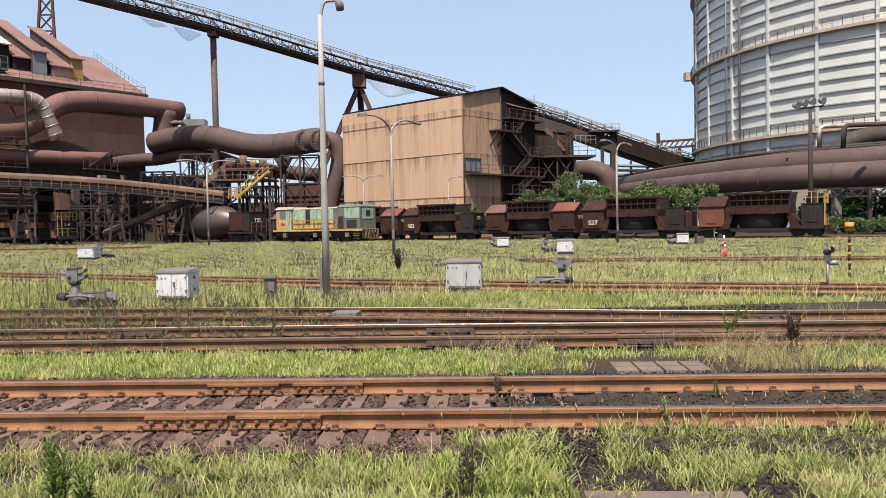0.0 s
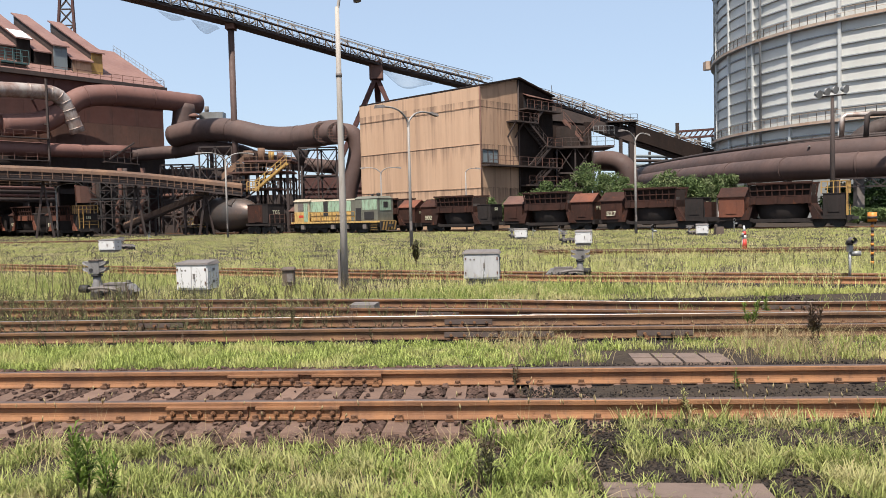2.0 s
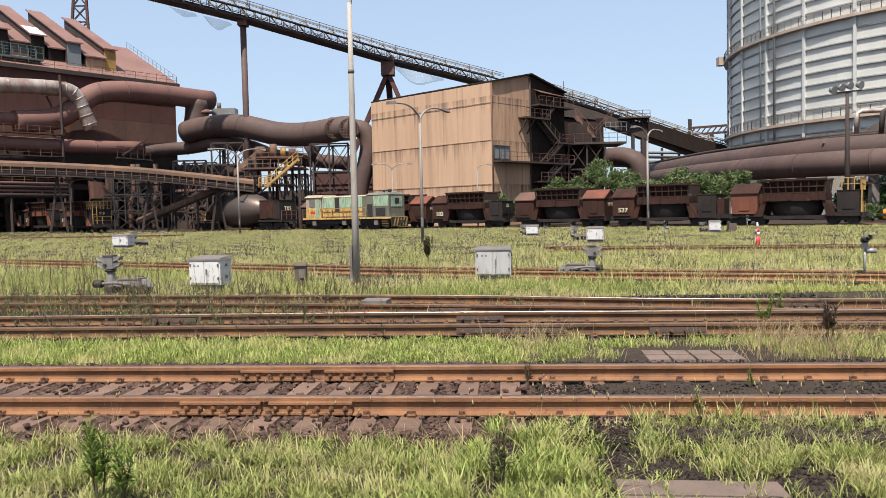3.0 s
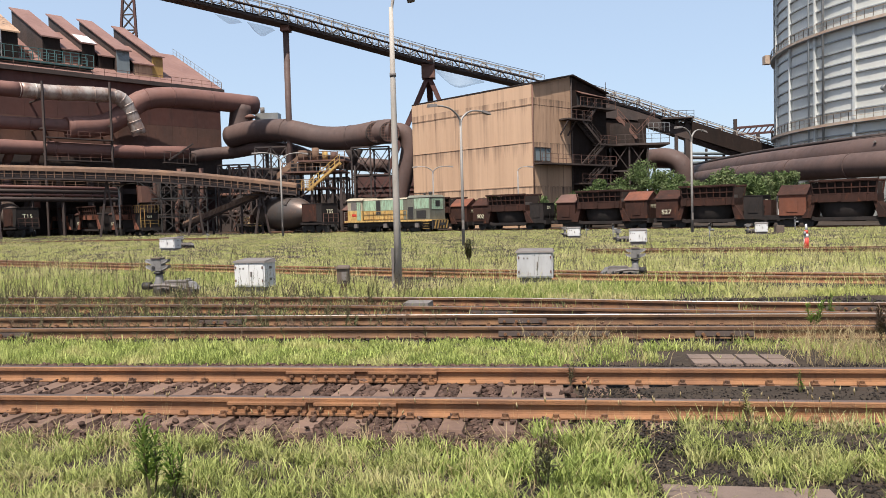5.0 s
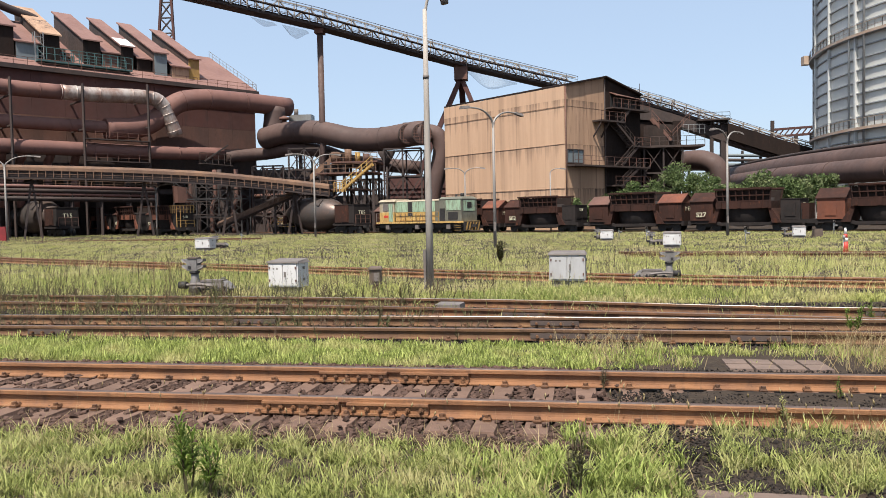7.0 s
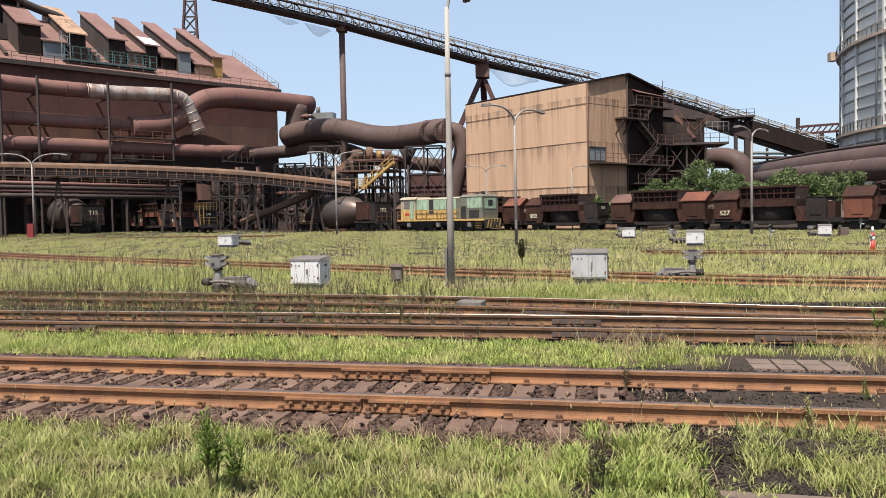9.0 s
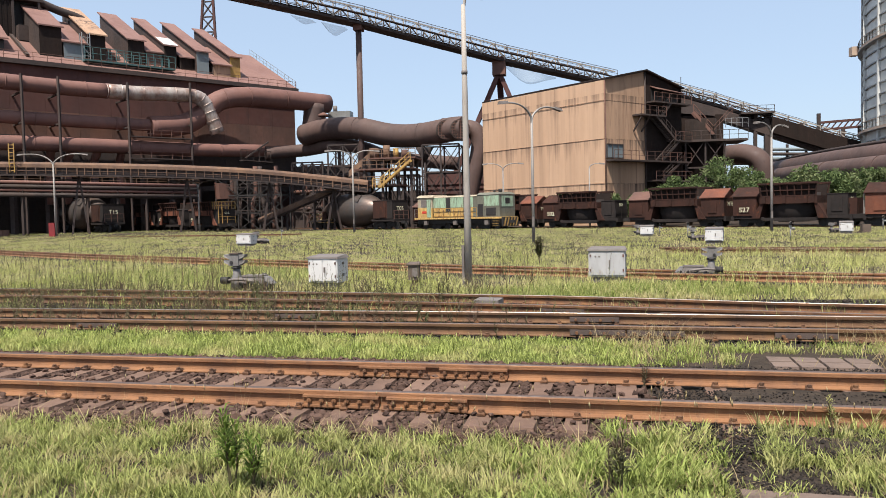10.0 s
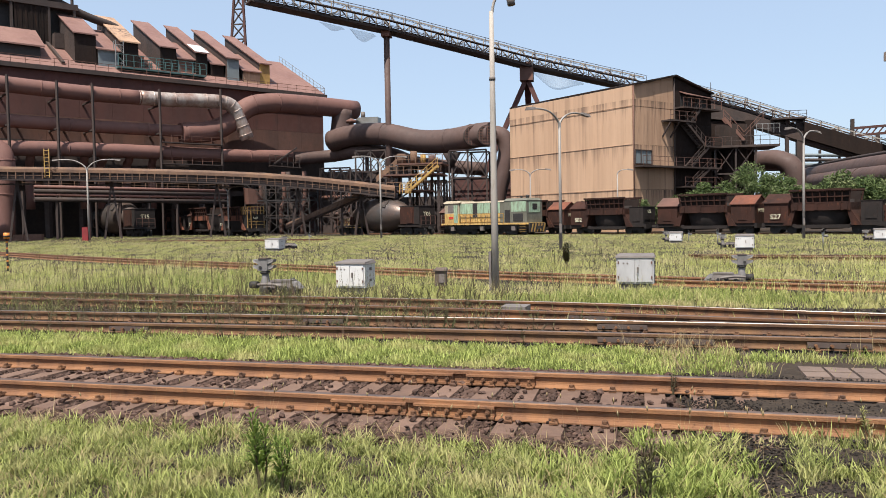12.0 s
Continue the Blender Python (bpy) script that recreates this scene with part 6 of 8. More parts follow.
bogie(tender, 0)
tender.matrix_basis = on_row((23.60, 63.01, 0.14))
track_row = thing("railway_track", "track under the ladle cars", "railway track", (10, 72, 0), kind="structure")
for c in (80 - 0.75, 80 + 0.75):
    rail(track_row, [(60, c - 0.72 * 60), (-60, c + 0.72 * 60)], -0.05, RAIL_OLD, RAIL_TOP)

# left rows
for px, code in (((-41.95, 89.21, 0.64), "S18"), ((-48.96, 94.25, 0.65), "S36"), ((-55.48, 98.95, 0.67), "S11")):
    slag_car(on_row(px), "S", code, length=7.2, yellow=code == "S18", body=RUST_ORANGE)


def torpedo(at, code, tone=None):
    """A hot-metal torpedo car: spindle vessel, end houses and bogies."""
    c = thing("torpedo_car", "sooty hot-metal torpedo car with a spindle-shaped vessel", "railway car", group="torpedo cars")
    xs = [-5.7, -5.0, -3.7, -1.9, -0.2, 1.6, 3.0, 4.0, 4.6]
    rs = [0.7, 1.05, 1.55, 2.02, 2.15, 2.05, 1.68, 1.22, 0.8]
    v = local_part("vessel", tube(B(), [(x, 0, 2.42) for x in xs], rs, 32), TORPEDO, c, "scaled dark steel vessel")
    local_part("mouth", hexa(B(), [(-0.9, -0.8, 3.85), (0.9, -0.8, 3.85), (0.9, 0.7, 3.9), (-0.9, 0.7, 3.9)], [(-0.7, -0.6, 4.75), (0.7, -0.6, 4.75), (0.7, 0.5, 4.75), (-0.7, 0.5, 4.75)]), RUST_DARK, v)
    for x in (-1.9, -0.7, 0.6, 1.8):
        local_part("lining_plate", hexa(B(), [(x - 0.55, -1.55, 3.2), (x + 0.55, -1.55, 3.2), (x + 0.5, -0.85, 3.9), (x - 0.5, -0.85, 3.9)], [(x - 0.55, -1.8, 3.4), (x + 0.55, -1.8, 3.4), (x + 0.5, -1.05, 4.2), (x - 0.5, -1.05, 4.2)]), TORPEDO, v)
    for s in (-1, 1):
        x0, x1 = sorted((s * 4.2, s * 8.3))
        lo, hi = sorted((s * 4.6, s * (8.0 if s > 0 else 5.4)))
        h = local_part("end_house", box(B(), (lo, -1.25, 1.25), (hi, 1.25, 3.35 if s > 0 else 2.3)), WAGON_DARK if s > 0 else WAGON, c, "dark sheet-iron end house")
        if s > 0:
            local_part("house_roof", box(B(), (lo - 0.05, -1.3, 3.35), (hi + 0.05, 1.3, 3.43)), WAGON_DARK, h)
            local_part("house_side", box(B(), (lo + 0.05, -1.29, 1.3), (hi - 0.9, -1.254, 3.3)), WAGON, h)
            local_part("house_door", box(B(), (lo + 1.3, -1.34, 1.4), (lo + 2.3, -1.294, 2.9)), WAGON, h)
            lettering(code, pose(hi + 0.012, 0.0, 2.2, 90, 0, 90), 0.7, h)
        local_part("deck", box(B(), (x0, -1.2, 0.95), (x1, 1.2, 1.2)), WAGON_DARK, c)
        local_part("trunnion", tube(B(), [(s * 4.0, 0, 2.15), (s * 4.9, 0, 2.15)], 0.7, 16), RUST_DARK, c)
        bogie(c, s * 5.0)
        bogie(c, s * 7.4)
        local_part("coupler", box(B(), (min(s * 8.3, s * 8.9), -0.15, 0.65), (max(s * 8.3, s * 8.9), 0.15, 0.95)), BLACK, c)
        local_part("end_rail", railing(B(), [(s * 8.2, -1.15, 1.2), (s * 8.2, 1.15, 1.2)], 1.0, 0.8, 0.06), RUST, c)
    c.matrix_basis = at
    return c


torpedo(on_row((-24.53, 92.66, 0.05)), "T05")
torpedo(on_row((-58.88, 89.40, 0.61)), "T15")
torpedo(on_row((-71.86, 102.74, 0.52)), "T2")


def locomotive(at):
    """A centre-walkway diesel shunter: cab, hood in panels, rear hood, frame, railings and bogies."""
    c = thing("diesel_locomotive", "faded yellow and green diesel shunting locomotive", "locomotive")
    L = 6.4
    local_part("frame", box(B(), (-L, -1.35, 1.08), (L, 1.35, 1.25)), LOCO_YELLOW, c, "faded yellow frame edge")
    local_part("underframe", box(B(), (-L + 0.2, -1.0, 0.6), (L - 0.2, 1.0, 1.08)), BLACK, c, "black fuel tank and gear")
    cab = local_part("cab", box(B(), (-L + 0.5, -1.3, 1.25), (-L + 2.8, 1.3, 2.35)), LOCO_YELLOW, c, "yellow lower cab")
    local_part("cab_upper", box(B(), (-L + 0.5, -1.28, 2.35), (-L + 2.8, 1.28, 3.5)), LOCO_CREAM, cab, "grimy cream upper cab")
    local_part("cab_roof", hexa(B(), [(-L + 0.35, -1.4, 3.5), (-L + 2.95, -1.4, 3.5), (-L + 2.95, 1.4, 3.5), (-L + 0.35, 1.4, 3.5)], [(-L + 0.45, -1.0, 3.78), (-L + 2.85, -1.0, 3.78), (-L + 2.85, 1.0, 3.78), (-L + 0.45, 1.0, 3.78)]), LOCO_CREAM, cab)
    for x in (-L + 1.5,):
        local_part("window", box(B(), (x - 0.45, -1.32, 2.5), (x + 0.45, -1.284, 3.25)), GREY_LID, cab, "dark cab window")
    local_part("end_panel", box(B(), (-L + 2.0, -1.33, 1.3), (-L + 2.6, -1.304, 3.3)), LOCO_GREEN, cab)
    local_part("number_bar", box(B(), (-L + 1.2, -1.325, 1.75), (-L + 1.9, -1.304, 2.0)), RED, cab, "small red plate")
    x = -L + 2.85
    i = 0
    hood = local_part("hood", box(B(), (x, -1.1, 1.25), (3.0, 1.1, 3.45)), LOCO_GREY, c, "engine hood")
    local_part("hood_roof", hexa(B(), [(x, -1.15, 3.45), (3.0, -1.15, 3.45), (3.0, 1.15, 3.45), (x, 1.15, 3.45)], [(x, -0.8, 3.62), (3.0, -0.8, 3.62), (3.0, 0.8, 3.62), (x, 0.8, 3.62)]), LOCO_CREAM, hood)
    widths = (0.95, 0.95, 0.7, 0.95, 0.95, 0.7, 0.7)
    for i, w in enumerate(widths):
        if i in (2, 5):
            local_part("hood_grille", box(B(), (x + 0.06, -1.13, 1.9), (x + w - 0.06, -1.104, 3.35)), BLACK, hood, "open black hood door")
            local_part("hood_panel_lower", box(B(), (x + 0.02, -1.14, 1.3), (x + w - 0.02, -1.104, 1.88)), LOCO_YELLOW, hood)
        else:
            local_part("hood_panel_upper", box(B(), (x + 0.02, -1.14, 2.32), (x + w - 0.02, -1.104, 3.42)), LOCO_GREEN, hood)
            local_part("hood_panel_lower", box(B(), (x + 0.02, -1.14, 1.3), (x + w - 0.02, -1.104, 2.3)), LOCO_YELLOW, hood)
        x += w
    for k in range(8):
        xx = -L + 2.9 + k * 0.75
        local_part("latch", box(B(), (xx, -1.17, 1.6), (xx + 0.05, -1.142, 2.1)), GREY_LID, hood)
    rear = local_part("rear_hood", box(B(), (3.05, -1.25, 1.25), (L - 0.3, 1.25, 3.55)), LOCO_GREY, c, "grimy green-grey rear hood")
    local_part("rear_green", box(B(), (4.0, -1.28, 2.4), (L - 0.4, -1.254, 3.45)), LOCO_GREEN, rear)
    local_part("rear_end_panel", box(B(), (L - 0.298, -0.9, 2.3), (L - 0.27, 0.9, 3.4)), LOCO_GREEN, rear)
    local_part("end_window", box(B(), (L - 0.272, -0.35, 2.6), (L - 0.25, 0.35, 3.2)), BLACK, rear)
    local_part("rear_grille", box(B(), (4.3, -1.29, 1.4), (5.6, -1.254, 2.2)), BLACK, rear)
    local_part("rear_roof", hexa(B(), [(3.0, -1.3, 3.55), (L - 0.25, -1.3, 3.55), (L - 0.25, 1.3, 3.55), (3.0, 1.3, 3.55)], [(3.1, -0.9, 3.8), (L - 0.5, -0.9, 3.8), (L - 0.5, 0.9, 3.8), (3.1, 0.9, 3.8)]), LOCO_GREY, rear)
    local_part("rear_door", box(B(), (3.15, -1.29, 1.3), (3.85, -1.254, 2.6)), BLACK, rear)
    local_part("exhaust_hood", tube(B(), [(L - 1.2, 0, 3.8), (L - 1.2, 0, 4.15)], 0.2, 10), BLACK, rear)
    ap = local_part("end_apron", box(B(), (L - 0.02, -1.3, 0.25), (L + 0.12, 1.3, 1.2)), BLACK, c, "black and yellow striped apron")
    for k in range(5):
        y = -1.15 + k * 0.48
        s = hexa(B(), [(L + 0.122, y, 0.3), (L + 0.13, y, 0.3), (L + 0.13, y + 0.22, 0.3), (L + 0.122, y + 0.22, 0.3)], [(L + 0.122, y + 0.3, 1.15), (L + 0.13, y + 0.3, 1.15), (L + 0.13, y + 0.52, 1.15), (L + 0.122, y + 0.52, 1.15)])
        local_part("stripe", s, YELLOW, ap)
    st_ = B()
    for k in range(4):
        box(st_, (L - 1.1, -1.5, 0.3 + 0.25 * k), (L - 0.3, -1.36, 0.34 + 0.25 * k))
    local_part("steps", st_, YELLOW, c)
    local_part("side_rail", railing(B(), [(-L + 2.9, -1.34, 1.25), (3.0, -1.34, 1.25)], 1.0, 1.5, 0.05), YELLOW, c, "yellow side rail")
    local_part("end_rail", railing(B(), [(-L, -1.3, 1.25), (-L, 1.3, 1.25)], 1.0, 0.8, 0.06), GREY_LID, c)
    for s in (-1, 1):
        bogie(c, s * 4.6)
        bogie(c, s * 2.6)
        local_part("coupler", box(B(), (min(s * L, s * (L + 0.7)), -0.15, 0.6), (max(s * L, s * (L + 0.7)), 0.15, 0.9)), BLACK, c)
    for x in (-5.0, -0.5, 1.5, 4.0):
        local_part("air_box", box(B(), (x, -1.25, 0.45), (x + 0.5, -0.95, 0.93)), GREY_LID, c)
    lamp = local_part("roof_beacon", tube(B(), [(L - 2.0, 0, 3.8), (L - 2.0, 0, 4.05)], 0.12, 8), BLACK, c)
    c.matrix_basis = at
    return c


locomotive(on_row((-9.84, 82.58, -0.02)))
# second shunter, partly hidden on a farther track
l2 = thing("shunting_tractor", "small worn yellow shunting tractor with striped end", "locomotive")
local_part("frame", box(B(), (-2.6, -1.1, 0.8), (2.6, 1.1, 1.15)), YELLOW, l2)
local_part("hood", box(B(), (-2.3, -0.8, 1.15), (0.3, 0.8, 2.2)), LOCO_CREAM, l2)
local_part("cab", box(B(), (0.5, -1.0, 1.15), (2.0, 1.0, 2.9)), LOCO_GREY, l2)
local_part("cab_window", box(B(), (0.7, -1.04, 2.0), (1.8, -1.004, 2.6)), BLACK, l2)
local_part("cab_roof", box(B(), (0.4, -1.1, 2.9), (2.1, 1.1, 3.0)), LOCO_GREY, l2)
local_part("side_rail", railing(B(), [(-2.5, -1.05, 1.15), (2.5, -1.05, 1.15)], 0.8, 0.8, 0.06), YELLOW, l2)
bogie(l2, -1.4)
bogie(l2, 1.4)
l2.matrix_basis = on_row((-32.92, 107.71, 1.16))

# ---- lamps and poles ----
def street_lamp(at, height, reach, arms=2, r=0.09, label="grey double-armed yard lamp on a slim pole", heading=231.0):
    """A slim pole that forks into curved arms; height is that of the fork, heading the way of the first arm."""
    x, y, z = at[0], at[1], ground_z(at[0], at[1])
    c = thing("street_lamp", label, "street lamp", (x, y, z), group="yard lamps")
    part("pole", tube(B(), [(x, y, z - 0.1), (x, y, z + height * 0.5), (x, y, z + height)], [r, r * 0.85, r * 0.7], 10), GALV_DULL, c)
    part("door_plate", box(B(), (x - 0.06, y - r - 0.02, z + 0.9), (x + 0.06, y - r + 0.02, z + 1.4)), GREY_LID, c)
    rise = 0.36 * reach
    for s in (1, -1)[:arms]:
        u = Vector((math.cos(radians(heading)), math.sin(radians(heading)), 0)) * s
        v = Vector((-u.y, u.x, 0))
        fork = Vector((x, y, z + height))
        up = Vector((0, 0, 1))
        arm = part("arm", tube(B(), spline([fork - up * 0.25, fork + u * 0.06 * reach + up * rise * 0.3, fork + u * 0.32 * reach + up * rise * 0.82, fork + u * 0.62 * reach + up * rise * 1.02, fork + u * reach + up * rise * 1.02], 5), [r * 0.62] * 10 + [r * 0.5] * 11, 8), GALV_DULL, c)
        p, q = fork + u * (reach - 0.05) + up * rise, fork + u * (reach + 0.55) + up * (rise - 0.06)
        part("lamp_head", hexa(B(), [p - v * 0.1 - up * 0.05, q - v * 0.14 - up * 0.07, q + v * 0.14 - up * 0.07, p + v * 0.1 - up * 0.05], [p - v * 0.06 + up * 0.1, q - v * 0.07 + up * 0.09, q + v * 0.07 + up * 0.09, p + v * 0.06 + up * 0.1]), GREY_LID, arm)
    return c


street_lamp((-1.17, 41.47, 0.00), 6.75, 2.0, 2, 0.095)
street_lamp((14.82, 55.05, 0.00), 6.65, 1.95, 2, 0.1)
street_lamp((-19.91, 74.00, 0.00), 7.4, 2.2, 2, 0.11, heading=204)
street_lamp((-53.88, 76.00, 0.00), 7.8, 3.0, 2, 0.12, heading=200)
street_lamp((-5.67, 85.00, 0.00), 6.5, 1.75, 2, 0.1, heading=190)
street_lamp((3.68, 83.00, 0.00), 6.3, 1.1, 1, 0.09, "single-armed grey lamp beside the tan building", 0)
street_lamp((-42.14, 86.00, 0.00), 5.4, 1.8, 2, 0.11, heading=185)
street_lamp((40.10, 80.00, 0.00), 7.6, 1.0, 2, 0.09, "slim lamp in front of the gas main")
ta = Vector((-2.05, 17.39, 0.00))
tall = thing("lamp_mast", "tall weathered grey concrete lamp mast", "lamp mast", (ta.x, ta.y, 0))
lean = Vector((0.001, 0, 1))
part("mast", tube(B(), [ta + lean * h for h in (-0.2, 2.2, 4.4, 6.62)], [0.09, 0.08, 0.068, 0.05], 14), POLE_GREY, tall)
part("collar", tube(B(), [ta + lean * 5.0, ta + lean * 5.08], 0.075, 14), GREY_LID, tall)
part("cable_guard", box(B(), (ta.x - 0.15, ta.y - 0.04, 0), (ta.x - 0.09, ta.y + 0.04, 0.95)), GREY_LID, tall)
hd = ta + lean * 6.75
arm = part("arm", tube(B(), spline([ta + lean * 6.5, hd + Vector((0.1, 0, 0.15)), hd + Vector((0.35, 0, 0.2))], 4), 0.035, 8), POLE_GREY, tall)
part("lamp_head", tube(B(), [hd + Vector((0.38, 0, 0.24)), hd + Vector((0.46, 0, 0.12)), hd + Vector((0.48, 0, -0.02))], [0.05, 0.1, 0.09], 12), GREY_LID, arm)
fm = thing("floodlight_mast", "dark brown floodlight mast with four lamps", "floodlight mast", (35.05, 66.00, 0.00))
fa = Vector((34.95, 66.00, 11.22))
part("mast", tube(B(), [(fa.x, 66, 0), (fa.x, 66, 6), (fa.x, 66, fa.z)], [0.24, 0.2, 0.14], 10), RUST_DARK, fm)
part("crossbar", beam(B(), (fa.x - 1.2, 66, fa.z - 0.1), (fa.x + 1.2, 66, fa.z + 0.1), 0.12), RUST_DARK, fm)
for k, (dx, dz) in enumerate(((-1.3, -0.1), (-0.6, 0.1), (0.1, 0.25), (1.0, 0.3))):
    h = part("floodlight", tube(B(), [(fa.x + dx - 0.12, 66.1, fa.z + dz + 0.3), (fa.x + dx + 0.05, 65.7, fa.z + dz + 0.2)], [0.2, 0.36], 12), GALV, fm)

# ---- trackside cabinets, point machines, signals ----
def cabinet(p, w, d, h, turn=0.0, label="white steel trackside cabinet with a brown lid", paint=None):
    paint = paint or WHITE
    c = thing("trackside_cabinet", label, "cabinet", group="trackside cabinets")
    local_part("plinth", box(B(), (-w / 2 + 0.05, -d / 2 + 0.05, -0.05), (w / 2 - 0.05, d / 2 - 0.05, 0.16)), GREY_LID, c)
    body = local_part("body", box(B(), (-w / 2, -d / 2, 0.16), (w / 2, d / 2, h)), paint, c)
    local_part("lid", hexa(B(), [(-w / 2 - 0.03, -d / 2 - 0.04, h), (w / 2 + 0.03, -d / 2 - 0.04, h), (w / 2 + 0.03, d / 2 + 0.03, h), (-w / 2 - 0.03, d / 2 + 0.03, h)],
                           [(-w / 2 - 0.02, -d / 2 - 0.03, h + 0.04), (w / 2 + 0.02, -d / 2 - 0.03, h + 0.04), (w / 2 - 0.02, d / 2, h + 0.09), (-w / 2 + 0.02, d / 2, h + 0.09)]), GREY_LID, c)
    for s in (-1, 1):
        x0, x1 = sorted((s * 0.012, s * (w / 2 - 0.03)))
        dr = local_part("door", box(B(), (x0, -d / 2 - 0.022, 0.2), (x1, -d / 2 - 0.002, h - 0.04)), paint, c)
        if s > 0:
            local_part("handle", box(B(), (0.05, -d / 2 - 0.06, h * 0.55), (0.08, -d / 2 - 0.024, h * 0.72)), GREY_LID, dr)
        hx = s * (w / 2 - 0.03)
        for z in (0.28, h - 0.14):
            local_part("hinge", box(B(), (min(hx, hx - s * 0.03), -d / 2 - 0.04, z), (max(hx, hx - s * 0.03), -d / 2 - 0.022, z + 0.06)), RUST, dr)
    for k in range(2):
        local_part("marking", box(B(), (-w * 0.33 + 0.09 * k, -d / 2 - 0.026, h - 0.15), (-w * 0.33 + 0.09 * k + 0.04, -d / 2 - 0.0225, h - 0.11)), GREY_LID, c)
    for z in (0.3, h - 0.15):
        local_part("side_clasp", box(B(), (w / 2, -0.03, z), (w / 2 + 0.03, 0.03, z + 0.06)), GREY_LID, c)
    c.matrix_basis = pose(p[0], p[1], 0, 0, 0, turn)
    return c


cabinet((-5.34, 16.80, 0.09), 0.78, 0.5, 0.72, -13)
cabinet((1.23, 17.60, -0.06), 0.84, 0.45, 0.76, -8, "worn white trackside cabinet, toned grey for weak light, with a brown lid", WHITE_DIMMED)
cabinet((-18.70, 43.92, 0.00), 1.0, 0.7, 0.72, -10, "small white cabinet in the grass")
cabinet((5.67, 48.41, 0.00), 0.78, 0.6, 0.65, -12, "small white cabinet in the grass")
cabinet((7.42, 36.77, 0.00), 0.8, 0.6, 0.72, -15, "small white cabinet in the grass")
cabinet((16.95, 47.36, 0.00), 0.72, 0.55, 0.68, -15, "small white cabinet in the grass")
bp = Vector((-3.30, 17.00, 0.07))
bx = thing("cable_box", "small brown cable box on a post", "junction box", (bp.x, bp.y, 0))
part("post", box(B(), (bp.x - 0.05, bp.y - 0.05, -0.05), (bp.x + 0.05, bp.y + 0.05, 0.2)), RUST, bx)
part("box", box(B(), (bp.x - 0.13, bp.y - 0.1, 0.16), (bp.x + 0.13, bp.y + 0.1, 0.52)), BROWN_BOX, bx)
part("lid", hexa(B(), [(bp.x - 0.16, bp.y - 0.14, 0.52), (bp.x + 0.16, bp.y - 0.14, 0.52), (bp.x + 0.16, bp.y + 0.12, 0.52), (bp.x - 0.16, bp.y + 0.12, 0.52)], [(bp.x - 0.15, bp.y - 0.13, 0.55), (bp.x + 0.15, bp.y - 0.13, 0.55), (bp.x + 0.13, bp.y + 0.1, 0.59), (bp.x - 0.13, bp.y + 0.1, 0.59)]), BROWN_BOX, bx)
part("cover", box(B(), (bp.x - 0.02, bp.y - 0.125, 0.24), (bp.x + 0.11, bp.y - 0.102, 0.44)), GREY_LID, bx)
bp2 = Vector((18.82, 49.48, 0.00))
bx2 = thing("cable_box", "rusty brown box in the grass", "junction box", (bp2.x, bp2.y, 0))
part("box", box(B(), (bp2.x - 0.25, bp2.y - 0.2, -0.02), (bp2.x + 0.25, bp2.y + 0.2, 0.5)), BROWN_BOX, bx2)


